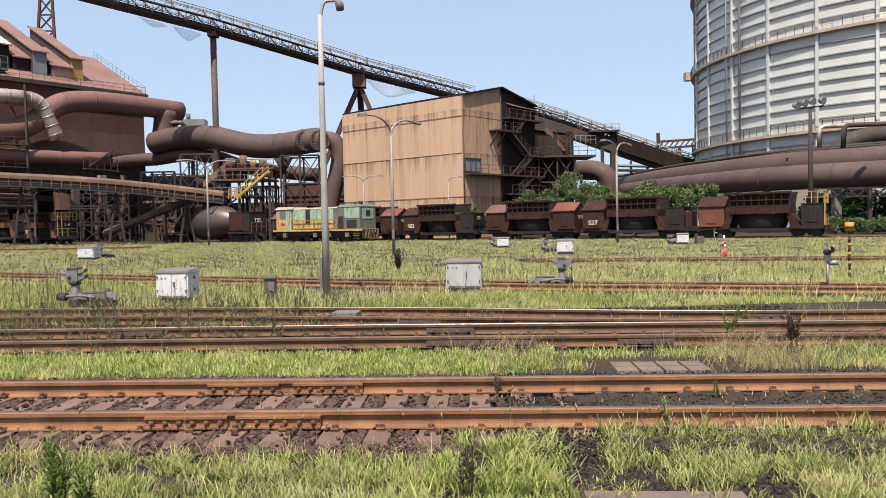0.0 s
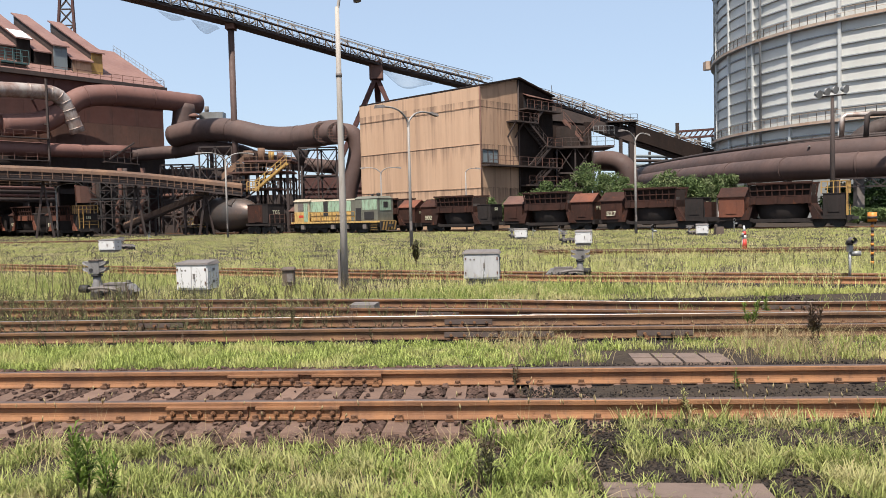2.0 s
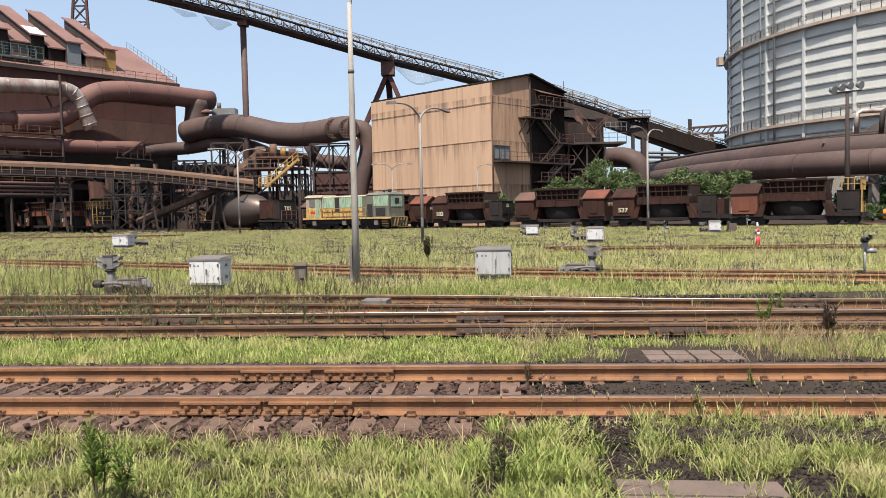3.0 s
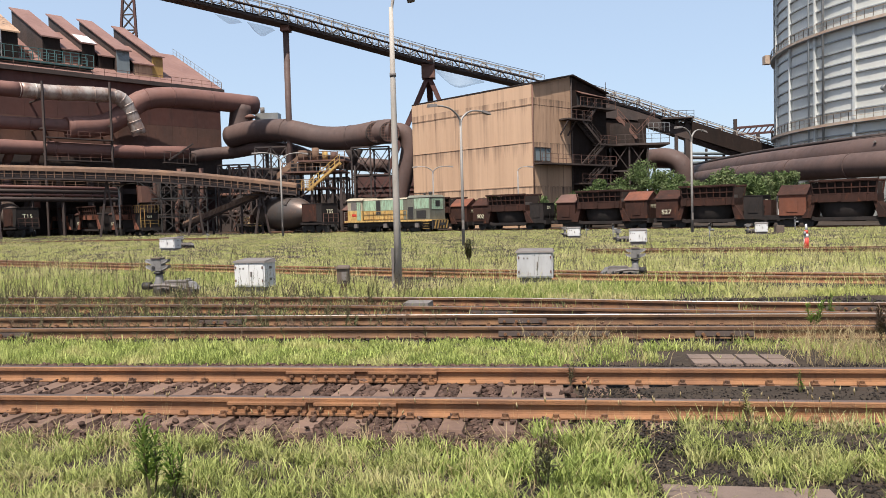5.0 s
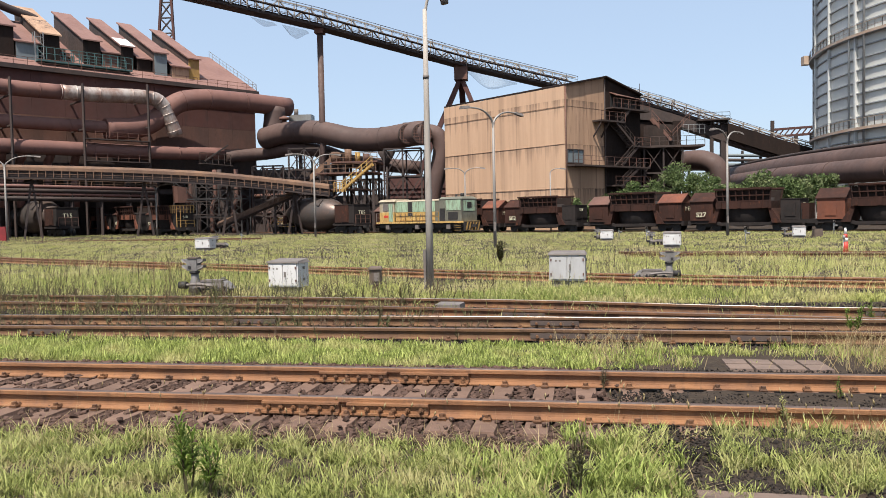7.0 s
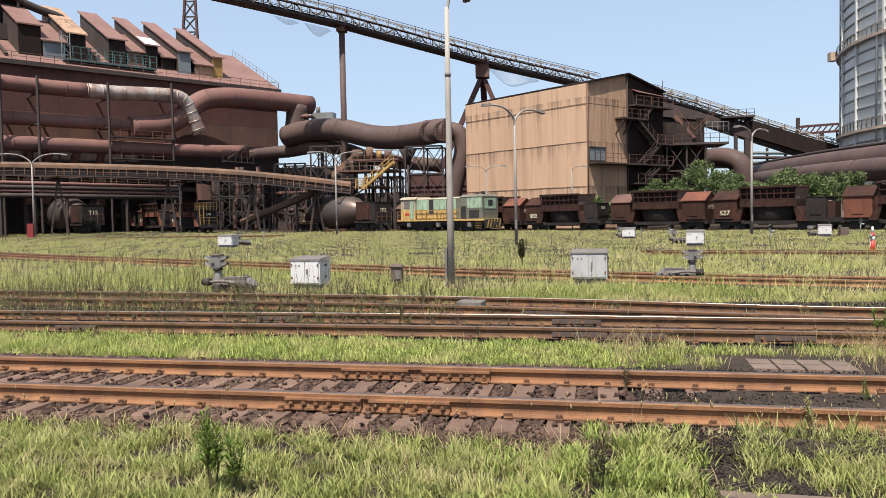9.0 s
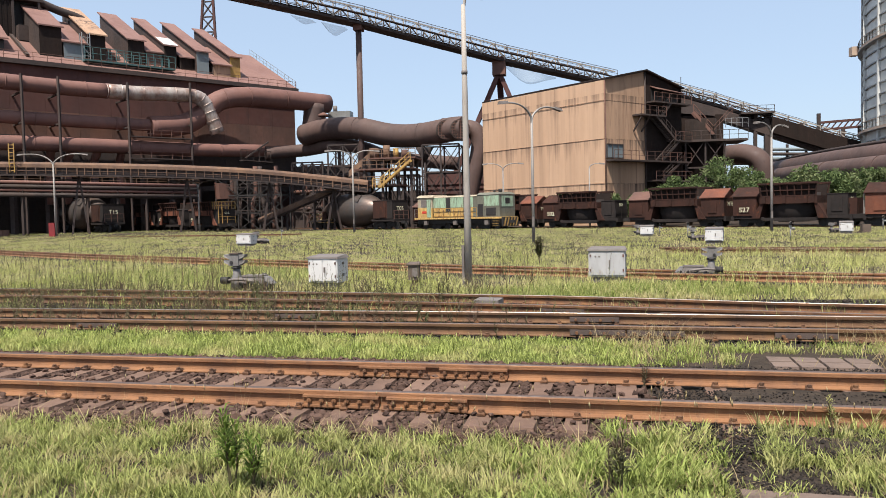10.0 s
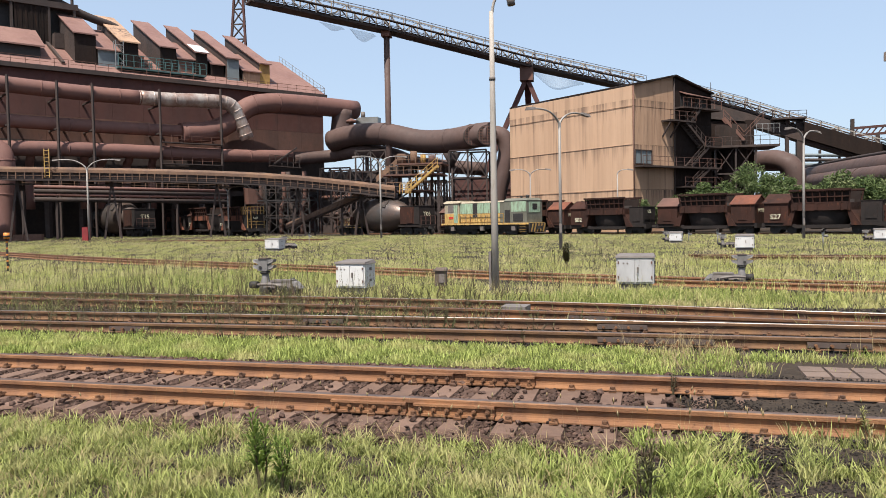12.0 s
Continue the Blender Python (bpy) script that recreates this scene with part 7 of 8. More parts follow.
def point_machine(p, scale=1.0, flip=1, label="grey point machine with a weight lever and indicator head"):
    """A switch stand: gear case on stubby legs with rods, an upright stem and a twin-hooded indicator head."""
    c = thing("point_machine", label, "point machine", group="point machines")
    local_part("base", box(B(), (-0.5, -0.25, -0.03), (0.6, 0.25, 0.05)), RUST_DARK, c)
    case = local_part("gear_case", hexa(B(), [(-0.28, -0.17, 0.2), (0.52, -0.17, 0.2), (0.52, 0.17, 0.2), (-0.28, 0.17, 0.2)], [(-0.2, -0.13, 0.35), (0.4, -0.14, 0.36), (0.4, 0.14, 0.36), (-0.2, 0.13, 0.35)]), GREY_LID, c, "weathered grey gear case")
    local_part("case_lid", box(B(), (-0.12, -0.15, 0.36), (0.42, 0.15, 0.40)), GREY_LID, case)
    local_part("case_nose", hexa(B(), [(0.5, -0.13, 0.2), (0.66, -0.1, 0.2), (0.66, 0.1, 0.2), (0.5, 0.13, 0.2)], [(0.42, -0.12, 0.37), (0.52, -0.08, 0.36), (0.52, 0.08, 0.36), (0.42, 0.12, 0.37)]), IRON_GREY, case)
    for x in (0.05, 0.3, 0.5):
        local_part("flange_bolt", tube(B(), [(x, -0.18, 0.24), (x, -0.21, 0.24)], 0.03, 6), BLACK, case)
    for x in (-0.18, 0.08, 0.3, 0.52):
        local_part("foot", tube(B(), [(x, -0.13, 0.03), (x + 0.02, -0.14, 0.24)], [0.08, 0.05], 8), BLACK, c)
        local_part("foot", tube(B(), [(x, 0.13, 0.03), (x, 0.13, 0.22)], 0.06, 8), BLACK, c)
    local_part("throw_rod", tube(B(), [(0.2, -0.2, 0.1), (0.3, -0.7, 0.06)], 0.03, 8), RUST, c)
    local_part("lever", tube(B(), spline([(0.25, -0.22, 0.26), (-0.1, -0.25, 0.31), (-0.45, -0.22, 0.29)], 4), 0.032, 8), GREY_LID, c)
    local_part("weight", tube(B(), [(-0.62, -0.2, 0.29), (-0.42, -0.2, 0.29)], 0.085, 12), BLACK, c, "round black counterweight")
    stem = local_part("stem", tube(B(), [(-0.33, 0, 0.04), (-0.33, 0, 0.3), (-0.33, 0, 0.42), (-0.33, 0, 0.62)], [0.16, 0.14, 0.09, 0.08], 12), IRON_GREY, c)
    local_part("stem_collar", tube(B(), [(-0.33, 0, 0.55), (-0.33, 0, 0.6)], 0.12, 12), BLACK, stem)
    head = local_part("indicator_head", box(B(), (-0.47, -0.11, 0.62), (-0.22, 0.11, 0.9)), IRON_GREY, c, "pale grey indicator head")
    for z in (0.69, 0.83):
        for d in (1, -1):
            local_part("hood", hexa(B(), [(-0.345 + d * 0.12, -0.09, z - 0.05), (-0.345 + d * 0.26, -0.09, z + 0.0), (-0.345 + d * 0.26, 0.09, z + 0.0), (-0.345 + d * 0.12, 0.09, z - 0.05)],
                                    [(-0.345 + d * 0.12, -0.09, z + 0.05), (-0.345 + d * 0.28, -0.07, z + 0.06), (-0.345 + d * 0.28, 0.07, z + 0.06), (-0.345 + d * 0.12, 0.09, z + 0.05)]), IRON_GREY, head)
    local_part("lens", tube(B(), [(-0.4, -0.11, 0.7), (-0.4, -0.13, 0.7)], 0.04, 10), BLACK, head)
    local_part("cap", box(B(), (-0.45, -0.13, 0.9), (-0.22, 0.12, 0.925)), BROWN_BOX, head)
    c.matrix_basis = pose(p[0], p[1], 0, 0, 0, -6) @ Matrix.Diagonal((scale * flip, scale, scale, 1))
    return c


point_machine((-7.04, 16.14, 0.00), 0.98)
pm2 = point_machine((3.42, 18.22, 0.00), 0.85, -1, "low grey point machine with an upright indicator")
for px, s in (((5.60, 50.84, 0.00), 0.8), ((7.35, 40.56, 0.00), 0.8), ((17.22, 49.88, 0.00), 0.7), ((-19.38, 47.97, 0.00), 0.9)):
    point_machine(px, s, 1, "small grey point machine deep in the grass")
mk = thing("marker_stone", "mossy grey concrete marker post", "marker post", (-6.86, 16.62, 0.00))
mp_ = Vector((-6.75, 16.35, 0.00))
part("stone", hexa(B(), [(mp_.x - 0.09, mp_.y - 0.06, -0.05), (mp_.x + 0.09, mp_.y - 0.06, -0.05), (mp_.x + 0.09, mp_.y + 0.06, -0.05), (mp_.x - 0.09, mp_.y + 0.06, -0.05)], [(mp_.x - 0.04, mp_.y - 0.05, 0.42), (mp_.x + 0.03, mp_.y - 0.05, 0.42), (mp_.x + 0.03, mp_.y + 0.05, 0.42), (mp_.x - 0.04, mp_.y + 0.05, 0.42)]), LOCO_GREY, mk)


def dwarf_signal(p, h, label="small grey dwarf signal on a pale post"):
    c = thing("dwarf_signal", label, "signal", (p[0], p[1], 0), group="dwarf signals")
    x, y = p[0], p[1]
    part("post", tube(B(), [(x, y, -0.05), (x, y, h * 0.75)], 0.03, 8), GALV, c)
    hd_ = part("signal_head", tube(B(), [(x, y + 0.06, h * 0.9), (x, y - 0.04, h * 0.9)], h * 0.07, 12), BLACK, c)
    part("hood", tube(B(), [(x, y - 0.02, h * 0.95), (x + 0.01, y - 0.16, h * 0.95)], h * 0.075, 12, False), GREY_LID, hd_)
    part("stem", box(B(), (x - 0.05, y - 0.05, h * 0.7), (x + 0.05, y + 0.05, h * 0.84)), GALV, c)
    part("side_lamp", tube(B(), [(x + 0.02, y - 0.02, h * 0.66), (x + 0.2, y - 0.08, h * 0.66)], h * 0.06, 10), GALV, c)
    return c


dwarf_signal((9.18, 15.86, 0.00), 0.98)
dwarf_signal((11.23, 38.24, 0.00), 0.95)
dwarf_signal((-21.60, 57.87, 0.00), 0.95)
dwarf_signal((7.71, 45.93, 0.00), 0.9)
dwarf_signal((21.09, 52.74, 0.00), 0.95)
dwarf_signal((6.95, 52.44, 0.00), 0.7)
ms_ = Vector((11.90, 28.44, 0.00))
m1 = thing("marker_cone", "red and white marker cone beside a small signal", "marker", (ms_.x, ms_.y, 0))
part("cone_lower", tube(B(), [(ms_.x + 0.06, ms_.y, 0.12), (ms_.x + 0.06, ms_.y, 0.52)], [0.1, 0.08], 14), RED, m1, "red band")
part("white_band", tube(B(), [(ms_.x + 0.06, ms_.y, 0.52), (ms_.x + 0.06, ms_.y, 0.66)], [0.08, 0.07], 14), WHITE, m1, "white band")
part("upper_red_band", tube(B(), [(ms_.x + 0.06, ms_.y, 0.66), (ms_.x + 0.06, ms_.y, 0.8)], [0.07, 0.058], 14), RED, m1, "red band")
part("cone_upper", tube(B(), [(ms_.x + 0.06, ms_.y, 0.8), (ms_.x + 0.05, ms_.y, 1.02)], [0.058, 0.03], 14), WHITE, m1, "white upper cone")
part("post", tube(B(), [(ms_.x, ms_.y, -0.05), (ms_.x, ms_.y, 0.65)], 0.035, 8), WHITE, m1)
part("signal_head", tube(B(), [(ms_.x - 0.02, ms_.y - 0.05, 0.6), (ms_.x - 0.02, ms_.y - 0.05, 0.75)], 0.05, 10), GALV, m1)
part("base_weight", box(B(), (ms_.x - 0.15, ms_.y - 0.12, -0.02), (ms_.x + 0.2, ms_.y + 0.12, 0.12)), WHITE, m1)


def striped_post(p, h, label):
    c = thing("striped_post", label, "marker post", (p[0], p[1], 0))
    n = 9
    part("post", tube(B(), [(p[0], p[1], -0.05), (p[0], p[1], h * 0.84)], 0.035, 8), RUST_DARK, c)
    for k in range(n):
        z = h * 0.1 + k * h * 0.08
        part("stripe", tube(B(), [(p[0], p[1], z), (p[0], p[1], z + h * 0.045)], 0.039, 8), ORANGE if k % 2 == 0 else BLACK, c)
    b = part("sign_drum", tube(B(), [(p[0], p[1], h * 0.84), (p[0], p[1], h)], 0.11, 12), ORANGE, c, "orange drum with a black band")
    part("band", tube(B(), [(p[0], p[1], h * 0.89), (p[0], p[1], h * 0.93)], 0.114, 12), BLACK, b)


striped_post((11.64, 19.29, 0.00), 1.5, "orange and black striped post with a drum head")
striped_post((-22.23, 25.72, 0.00), 1.55, "orange and black marker post with a drum head")
fx = Vector((-54.23, 76.00, 0.00))
fe = thing("fire_box", "small red equipment box beside a lamp", "box", (fx.x, fx.y, ground_z(fx.x, fx.y)))
part("box", box(B(), (fx.x - 0.35, fx.y - 0.25, 0.2), (fx.x + 0.35, fx.y + 0.25, 1.7)), RED_DULL, fe)


# ---- ground cover ----
gen = np.random.default_rng(7)


def tri_mesh(name, verts, tris, material):
    me = bpy.data.meshes.new(name)
    me.vertices.add(len(verts))
    me.vertices.foreach_set("co", np.asarray(verts, np.float32).ravel())
    me.loops.add(len(tris) * 3)
    me.loops.foreach_set("vertex_index", np.asarray(tris, np.int32).ravel())
    me.polygons.add(len(tris))
    me.polygons.foreach_set("loop_start", np.arange(len(tris), dtype=np.int32) * 3)
    me.update(calc_edges=True)
    me.materials.append(material)
    return me


def clumps(x, y, size, seed):
    """A smooth patchy value from 0 to 1 over the ground."""
    r = np.random.default_rng(seed)
    v = np.zeros_like(x)
    for k in range(5):
        f = (1.6 ** k) / size
        a, ph = r.uniform(0, 6.28), r.uniform(0, 6.28, 2)
        v += np.sin((x * math.cos(a) + y * math.sin(a)) * f * 6.28 + ph[0]) * np.sin((y * math.cos(a) - x * math.sin(a)) * f * 6.28 + ph[1]) / (1 + 0.5 * k)
    return 0.5 + v / 3.2


def blades(name, x, y, h, w, material, label, bend=0.45, z=None):
    """One blade of grass at each place: a bent strip that runs to a point."""
    n = len(x)
    a = gen.uniform(0, 2 * math.pi, n)
    b = gen.uniform(0, 2 * math.pi, n)
    z = np.full(n, -0.02) if z is None else z
    base = np.stack([x, y, z], 1)
    side = np.stack([np.cos(a), np.sin(a), np.zeros(n)], 1) * (w / 2)[:, None]
    out = np.stack([np.cos(b), np.sin(b), np.zeros(n)], 1) * (h * gen.uniform(0.1, bend * 2, n))[:, None]
    up = np.stack([np.zeros(n), np.zeros(n), h], 1)
    mid = base + up * 0.6 + out * 0.35
    tip = base + up * gen.uniform(0.82, 1.0, n)[:, None] + out
    v = np.stack([base - side, base + side, mid + side * 0.75, mid - side * 0.75, tip], 1).reshape(-1, 3)
    k = np.arange(n)[:, None] * 5
    t = np.concatenate([k + [0, 1, 2], k + [0, 2, 3], k + [3, 2, 4]], 1).reshape(-1, 3)
    return tagged(new(name, tri_mesh(name, v, t, material)), label, "grass", kind="stuff")


def tufts(name, cx, cy, count, length, width, material, label, lean=0.75, spread=0.03):
    """Tufts of arching leaves: each place carries a number of broad blades that fan out and droop."""
    k = np.repeat(np.arange(len(cx)), count)
    n = len(k)
    a = gen.uniform(0, 2 * math.pi, n)
    u = np.stack([np.cos(a), np.sin(a), np.zeros(n)], 1)
    side = np.stack([-np.sin(a), np.cos(a), np.zeros(n)], 1) * (width * gen.uniform(0.6, 1.3, n) / 2)[:, None]
    L = length[k] * gen.uniform(0.45, 1.1, n)
    tilt = lean * gen.uniform(0.15, 1.25, n)
    base = np.stack([cx[k] + gen.normal(0, spread, n), cy[k] + gen.normal(0, spread, n), np.full(n, -0.02)], 1)
    droop = gen.uniform(0.05, 0.5, n) * lean
    rows = []
    for t, w in ((0.0, 0.7), (0.4, 1.0), (0.75, 0.72)):
        p = base + u * (L * tilt * t ** 1.35)[:, None]
        p[:, 2] += L * (t - droop * t * t)
        rows += [p - side * w, p + side * w]
    p = base + u * (L * tilt)[:, None]
    p[:, 2] += L * (1 - droop)
    v = np.stack(rows + [p], 1).reshape(-1, 3)
    o = np.arange(n)[:, None] * 7
    t = np.concatenate([o + [0, 1, 3], o + [0, 3, 2], o + [2, 3, 5], o + [2, 5, 4], o + [4, 5, 6]], 1).reshape(-1, 3)
    return tagged(new(name, tri_mesh(name, v, t, material)), label, "grass", kind="stuff")


def bare_ground(x, y):
    """Places near the eye where earth, slab or ballast shows between the tufts."""
    b = (x > 1.05) & (x < 1.7) & (y > 3.3) & (y < 4.3)
    b |= (x > 1.15) & (x < 1.4) & (y > 4.2) & (y < 5.0)
    b |= (x > 1.7) & (y < 3.95) & (x < 2.5)
    b |= ((x + 2.75) / 0.34) ** 2 + ((y - 4.42) / 0.2) ** 2 < 1
    b |= ((x + 1.95) / 0.25) ** 2 + ((y - 4.55) / 0.16) ** 2 < 1
    b |= ((x + 1.3) / 0.3) ** 2 + ((y - 4.0) / 0.1) ** 2 < 1
    b |= ((x - 0.25) / 0.3) ** 2 + ((y - 4.75) / 0.12) ** 2 < 1
    return b


def near_grass():
    n = 19000
    x, s = gen.uniform(-6.5, 5.6, n), gen.uniform(2.5, 5.3, n)
    y = s - 0.087 * x
    c = clumps(x, y, 0.9, 3)
    edge = np.where(x < 0.4, 4.72, 5.2) + 0.3 * (clumps(x, y, 0.5, 8) - 0.5)
    keep = (s < edge) & (gen.random(n) < np.clip((c - 0.2) * 2.3, 0.1, 1) + np.where(x > 1.5, 0.25, 0))
    keep &= ~bare_ground(x, y) | (gen.random(n) < 0.08)
    lush = (x > -0.35) & (x < 1.15)
    lush &= gen.random(n) < np.clip((x + 0.6) * 1.2, 0.2, 0.85)
    for k, m, lo, hi, w, label in ((keep & ~lush, GRASS_NEAR, 0.06, 0.17, 0.0075, "short tufted grass, pale green and yellowing"),
                                   (keep & lush, GRASS_LUSH, 0.08, 0.2, 0.0095, "taller fresh green grass in tufts")):
        q = k.sum()
        tufts("near_grass", x[k], y[k], 11, gen.uniform(lo, hi, q) * (0.6 + 0.6 * c[k]), w, m, label, 0.85)
    # fallen and standing straw
    m = 2600
    x, s = gen.uniform(-6, 5.4, m), gen.uniform(2.6, 5.0, m)
    y = s - 0.087 * x
    k = (clumps(x, y, 1.3, 11) > 0.42) & ~bare_ground(x, y)
    tufts("dry_grass", x[k], y[k], 4, gen.uniform(0.08, 0.26, k.sum()), 0.0045, GRASS_DRY, "dry straw-coloured stems among the grass", 1.5, 0.05)
    m = 700
    x, s = gen.uniform(-1.0, 6.5, m), gen.uniform(5.0, 5.4, m)
    y = s - 0.087 * x
    k = (clumps(x, y, 0.8, 21) > 0.42) & (x > 1.5)
    tufts("near_grass", x[k], y[k], 8, gen.uniform(0.1, 0.26, k.sum()), 0.009, GRASS_NEAR, "tufts of grass against the rail", 0.55)
    # foxtail stems with plump seed heads by the rail
    v, t = [], []
    r = random.Random(12)
    for _ in range(95):
        px = r.choice((r.uniform(0.7, 3.2), r.uniform(-4.5, 3.5)))
        ps = r.uniform(4.55, 5.3)
        b = Vector((px, ps - 0.087 * px, -0.02))
        tip = b + Vector((r.uniform(-0.09, 0.09), r.uniform(-0.06, 0.06), r.uniform(0.2, 0.4)))
        d = (tip - b).normalized()
        sx = Vector((1, 0, 0)) * 0.0016
        o = len(v)
        v += [b - sx, b + sx, tip]
        t.append((o, o + 1, o + 2))
        e1 = d.cross(Vector((0, 1, 0))).normalized()
        e2_ = d.cross(e1)
        L, w = r.uniform(0.03, 0.055), r.uniform(0.005, 0.008)
        o = len(v)
        v += [tip - d * 0.01] + [tip + d * L * 0.45 + (e1 * math.cos(q) + e2_ * math.sin(q)) * w for q in (0, 1.57, 3.14, 4.71)] + [tip + d * L]
        for q in range(4):
            t += [(o, o + 1 + q, o + 1 + (q + 1) % 4), (o + 5, o + 1 + (q + 1) % 4, o + 1 + q)]
    tagged(new("foxtail_grass", tri_mesh("foxtail_grass", v, t, GRASS_DRY)), "thin grass stems with pale plump seed heads", "grass", kind="stuff")


def strip_grass():
    n = 17500
    x, s = gen.uniform(-11, 8.5, n), gen.uniform(7.5, 9.6, n)
    y = s - 0.087 * x
    c = clumps(x, y, 0.8, 14)
    lo = 7.75 + 0.25 * (clumps(x, y, 0.6, 2) - 0.5) + np.where((x > 1.2), 0.25, 0.0)
    hi = 9.32 + 0.45 * (clumps(x, y, 1.2, 6) - 0.5)
    keep = (s > lo) & (s < hi)
    keep &= gen.random(n) < np.clip((c - 0.12) * 2.4, 0.25, 1)
    keep &= (x < 1.0) | (gen.random(n) < np.clip((c - 0.2) * 1.8, 0.1, 1))
    on_slab = (x > 2.0) & (x < 3.9) & (s < 8.75)
    keep &= ~on_slab | (gen.random(n) < 0.03)
    x, y, c = x[keep], y[keep], c[keep]
    left = np.clip((1.5 - x) / 4, 0.4, 1)
    tufts("bright_grass", x, y, 9, gen.uniform(0.07, 0.17, len(x)) * (0.6 + 0.4 * left) * (0.5 + 0.75 * c), 0.008, GRASS_STRIP, "strip of lush bright green grass between the tracks", 0.65, 0.05)
    m = 5200
    x, s = gen.uniform(0.2, 8, m), gen.uniform(7.7, 9.4, m)
    y = s - 0.087 * x
    d = np.exp(-((x - 4.3) / 0.75) ** 2) + 0.5 * np.exp(-((x - 1.2) / 0.5) ** 2) + 0.3 * np.exp(-((x - 6.6) / 0.9) ** 2)
    k = gen.random(m) < d
    blades("dry_grass", x[k], y[k], gen.uniform(0.15, 0.42, k.sum()), gen.uniform(0.003, 0.007, k.sum()), GRASS_DRY, "straw-coloured dry grass tuft", 0.7)


def field_grass():
    n = 520000
    d = 14.0 + 84.0 * gen.random(n) ** 1.55
    x = gen.uniform(-0.92, 0.72, n) * (d + 4)
    y = d
    line_d = np.where(x < -1.1, 13.73 - 0.164 * (x + 1.1), 13.73 - 0.28 * (x + 1.1))
    keep = y > line_d + 0.75
    tf = np.interp(x, [-60, -38, -22.7, -1.6, 8.2, 16], [57, 43.2, 32.6, 20.6, 16.3, 13.1])
    keep &= (y - tf > 0.9 + 0.5 * gen.random(n)) | (tf - y > 1.0 + 1.0 * gen.random(n)) | (gen.random(n) < 0.06)
    c = clumps(x, y, 7.0, 31)
    fine = clumps(x, y, 1.3, 33)
    keep &= gen.random(n) < np.clip((c - 0.05) * 2.2, 0.3, 1) * np.clip((fine - 0.12) * 2.6, 0.12, 1)
    keep &= y + 0.72 * x < 78.2 + 2 * gen.random(n)
    keep &= gen.random(n) < np.clip((97 - y) / 12, 0, 1)
    x, y, c, fine = x[keep], y[keep], c[keep], fine[keep]
    n = len(x)
    dd = np.hypot(x, y)
    h = gen.uniform(0.05, 0.19, n) * (0.5 + 0.5 * c) * (0.6 + 0.7 * fine)
    z = 0.35 * np.clip((y - 66) / 16, 0, 1) * np.clip((-x - 30) / 20, 0, 1) - 0.02
    blades("field_grass", x, y, h, gen.uniform(0.005, 0.01, n) + 0.0003 * dd, GRASS_FIELD, "wide field of pale green yard grass", 0.5, z)
    # light seed-grass in front of the cabinets
    m = 30000
    d = gen.uniform(14.2, 30, m)
    x = gen.uniform(-0.85, 0.7, m) * (d + 3)
    line_d = np.where(x < -1.1, 13.73 - 0.164 * (x + 1.1), 13.73 - 0.28 * (x + 1.1))
    k = (d > line_d + 0.8) & (clumps(x, d, 5, 41) > 0.45)
    blades("dry_grass", x[k], d[k], gen.uniform(0.2, 0.45, k.sum()), gen.uniform(0.006, 0.012, k.sum()), GRASS_FIELD, "taller seeding grass in the yard", 0.5)
    # fresher green patches beside the old tracks
    m = 26000
    which = gen.random(m) < 0.45
    x = np.where(which, gen.normal(1.6, 1.3, m), gen.normal(-10.5, 2.6, m))
    y = np.where(which, gen.normal(15.6, 0.6, m), gen.normal(20.5, 2.2, m))
    k = (y > np.where(x < -1.1, 13.73 - 0.164 * (x + 1.1), 13.73 - 0.28 * (x + 1.1)) + 0.9) & (np.abs(y - np.interp(x, [-22.7, -1.6, 8.2], [32.6, 20.6, 16.3])) > 0.9)
    blades("lush_grass", x[k], y[k], gen.uniform(0.06, 0.2, k.sum()), gen.uniform(0.01, 0.018, k.sum()), GRASS_LUSH, "fresh green patches in the yard grass", 0.5)


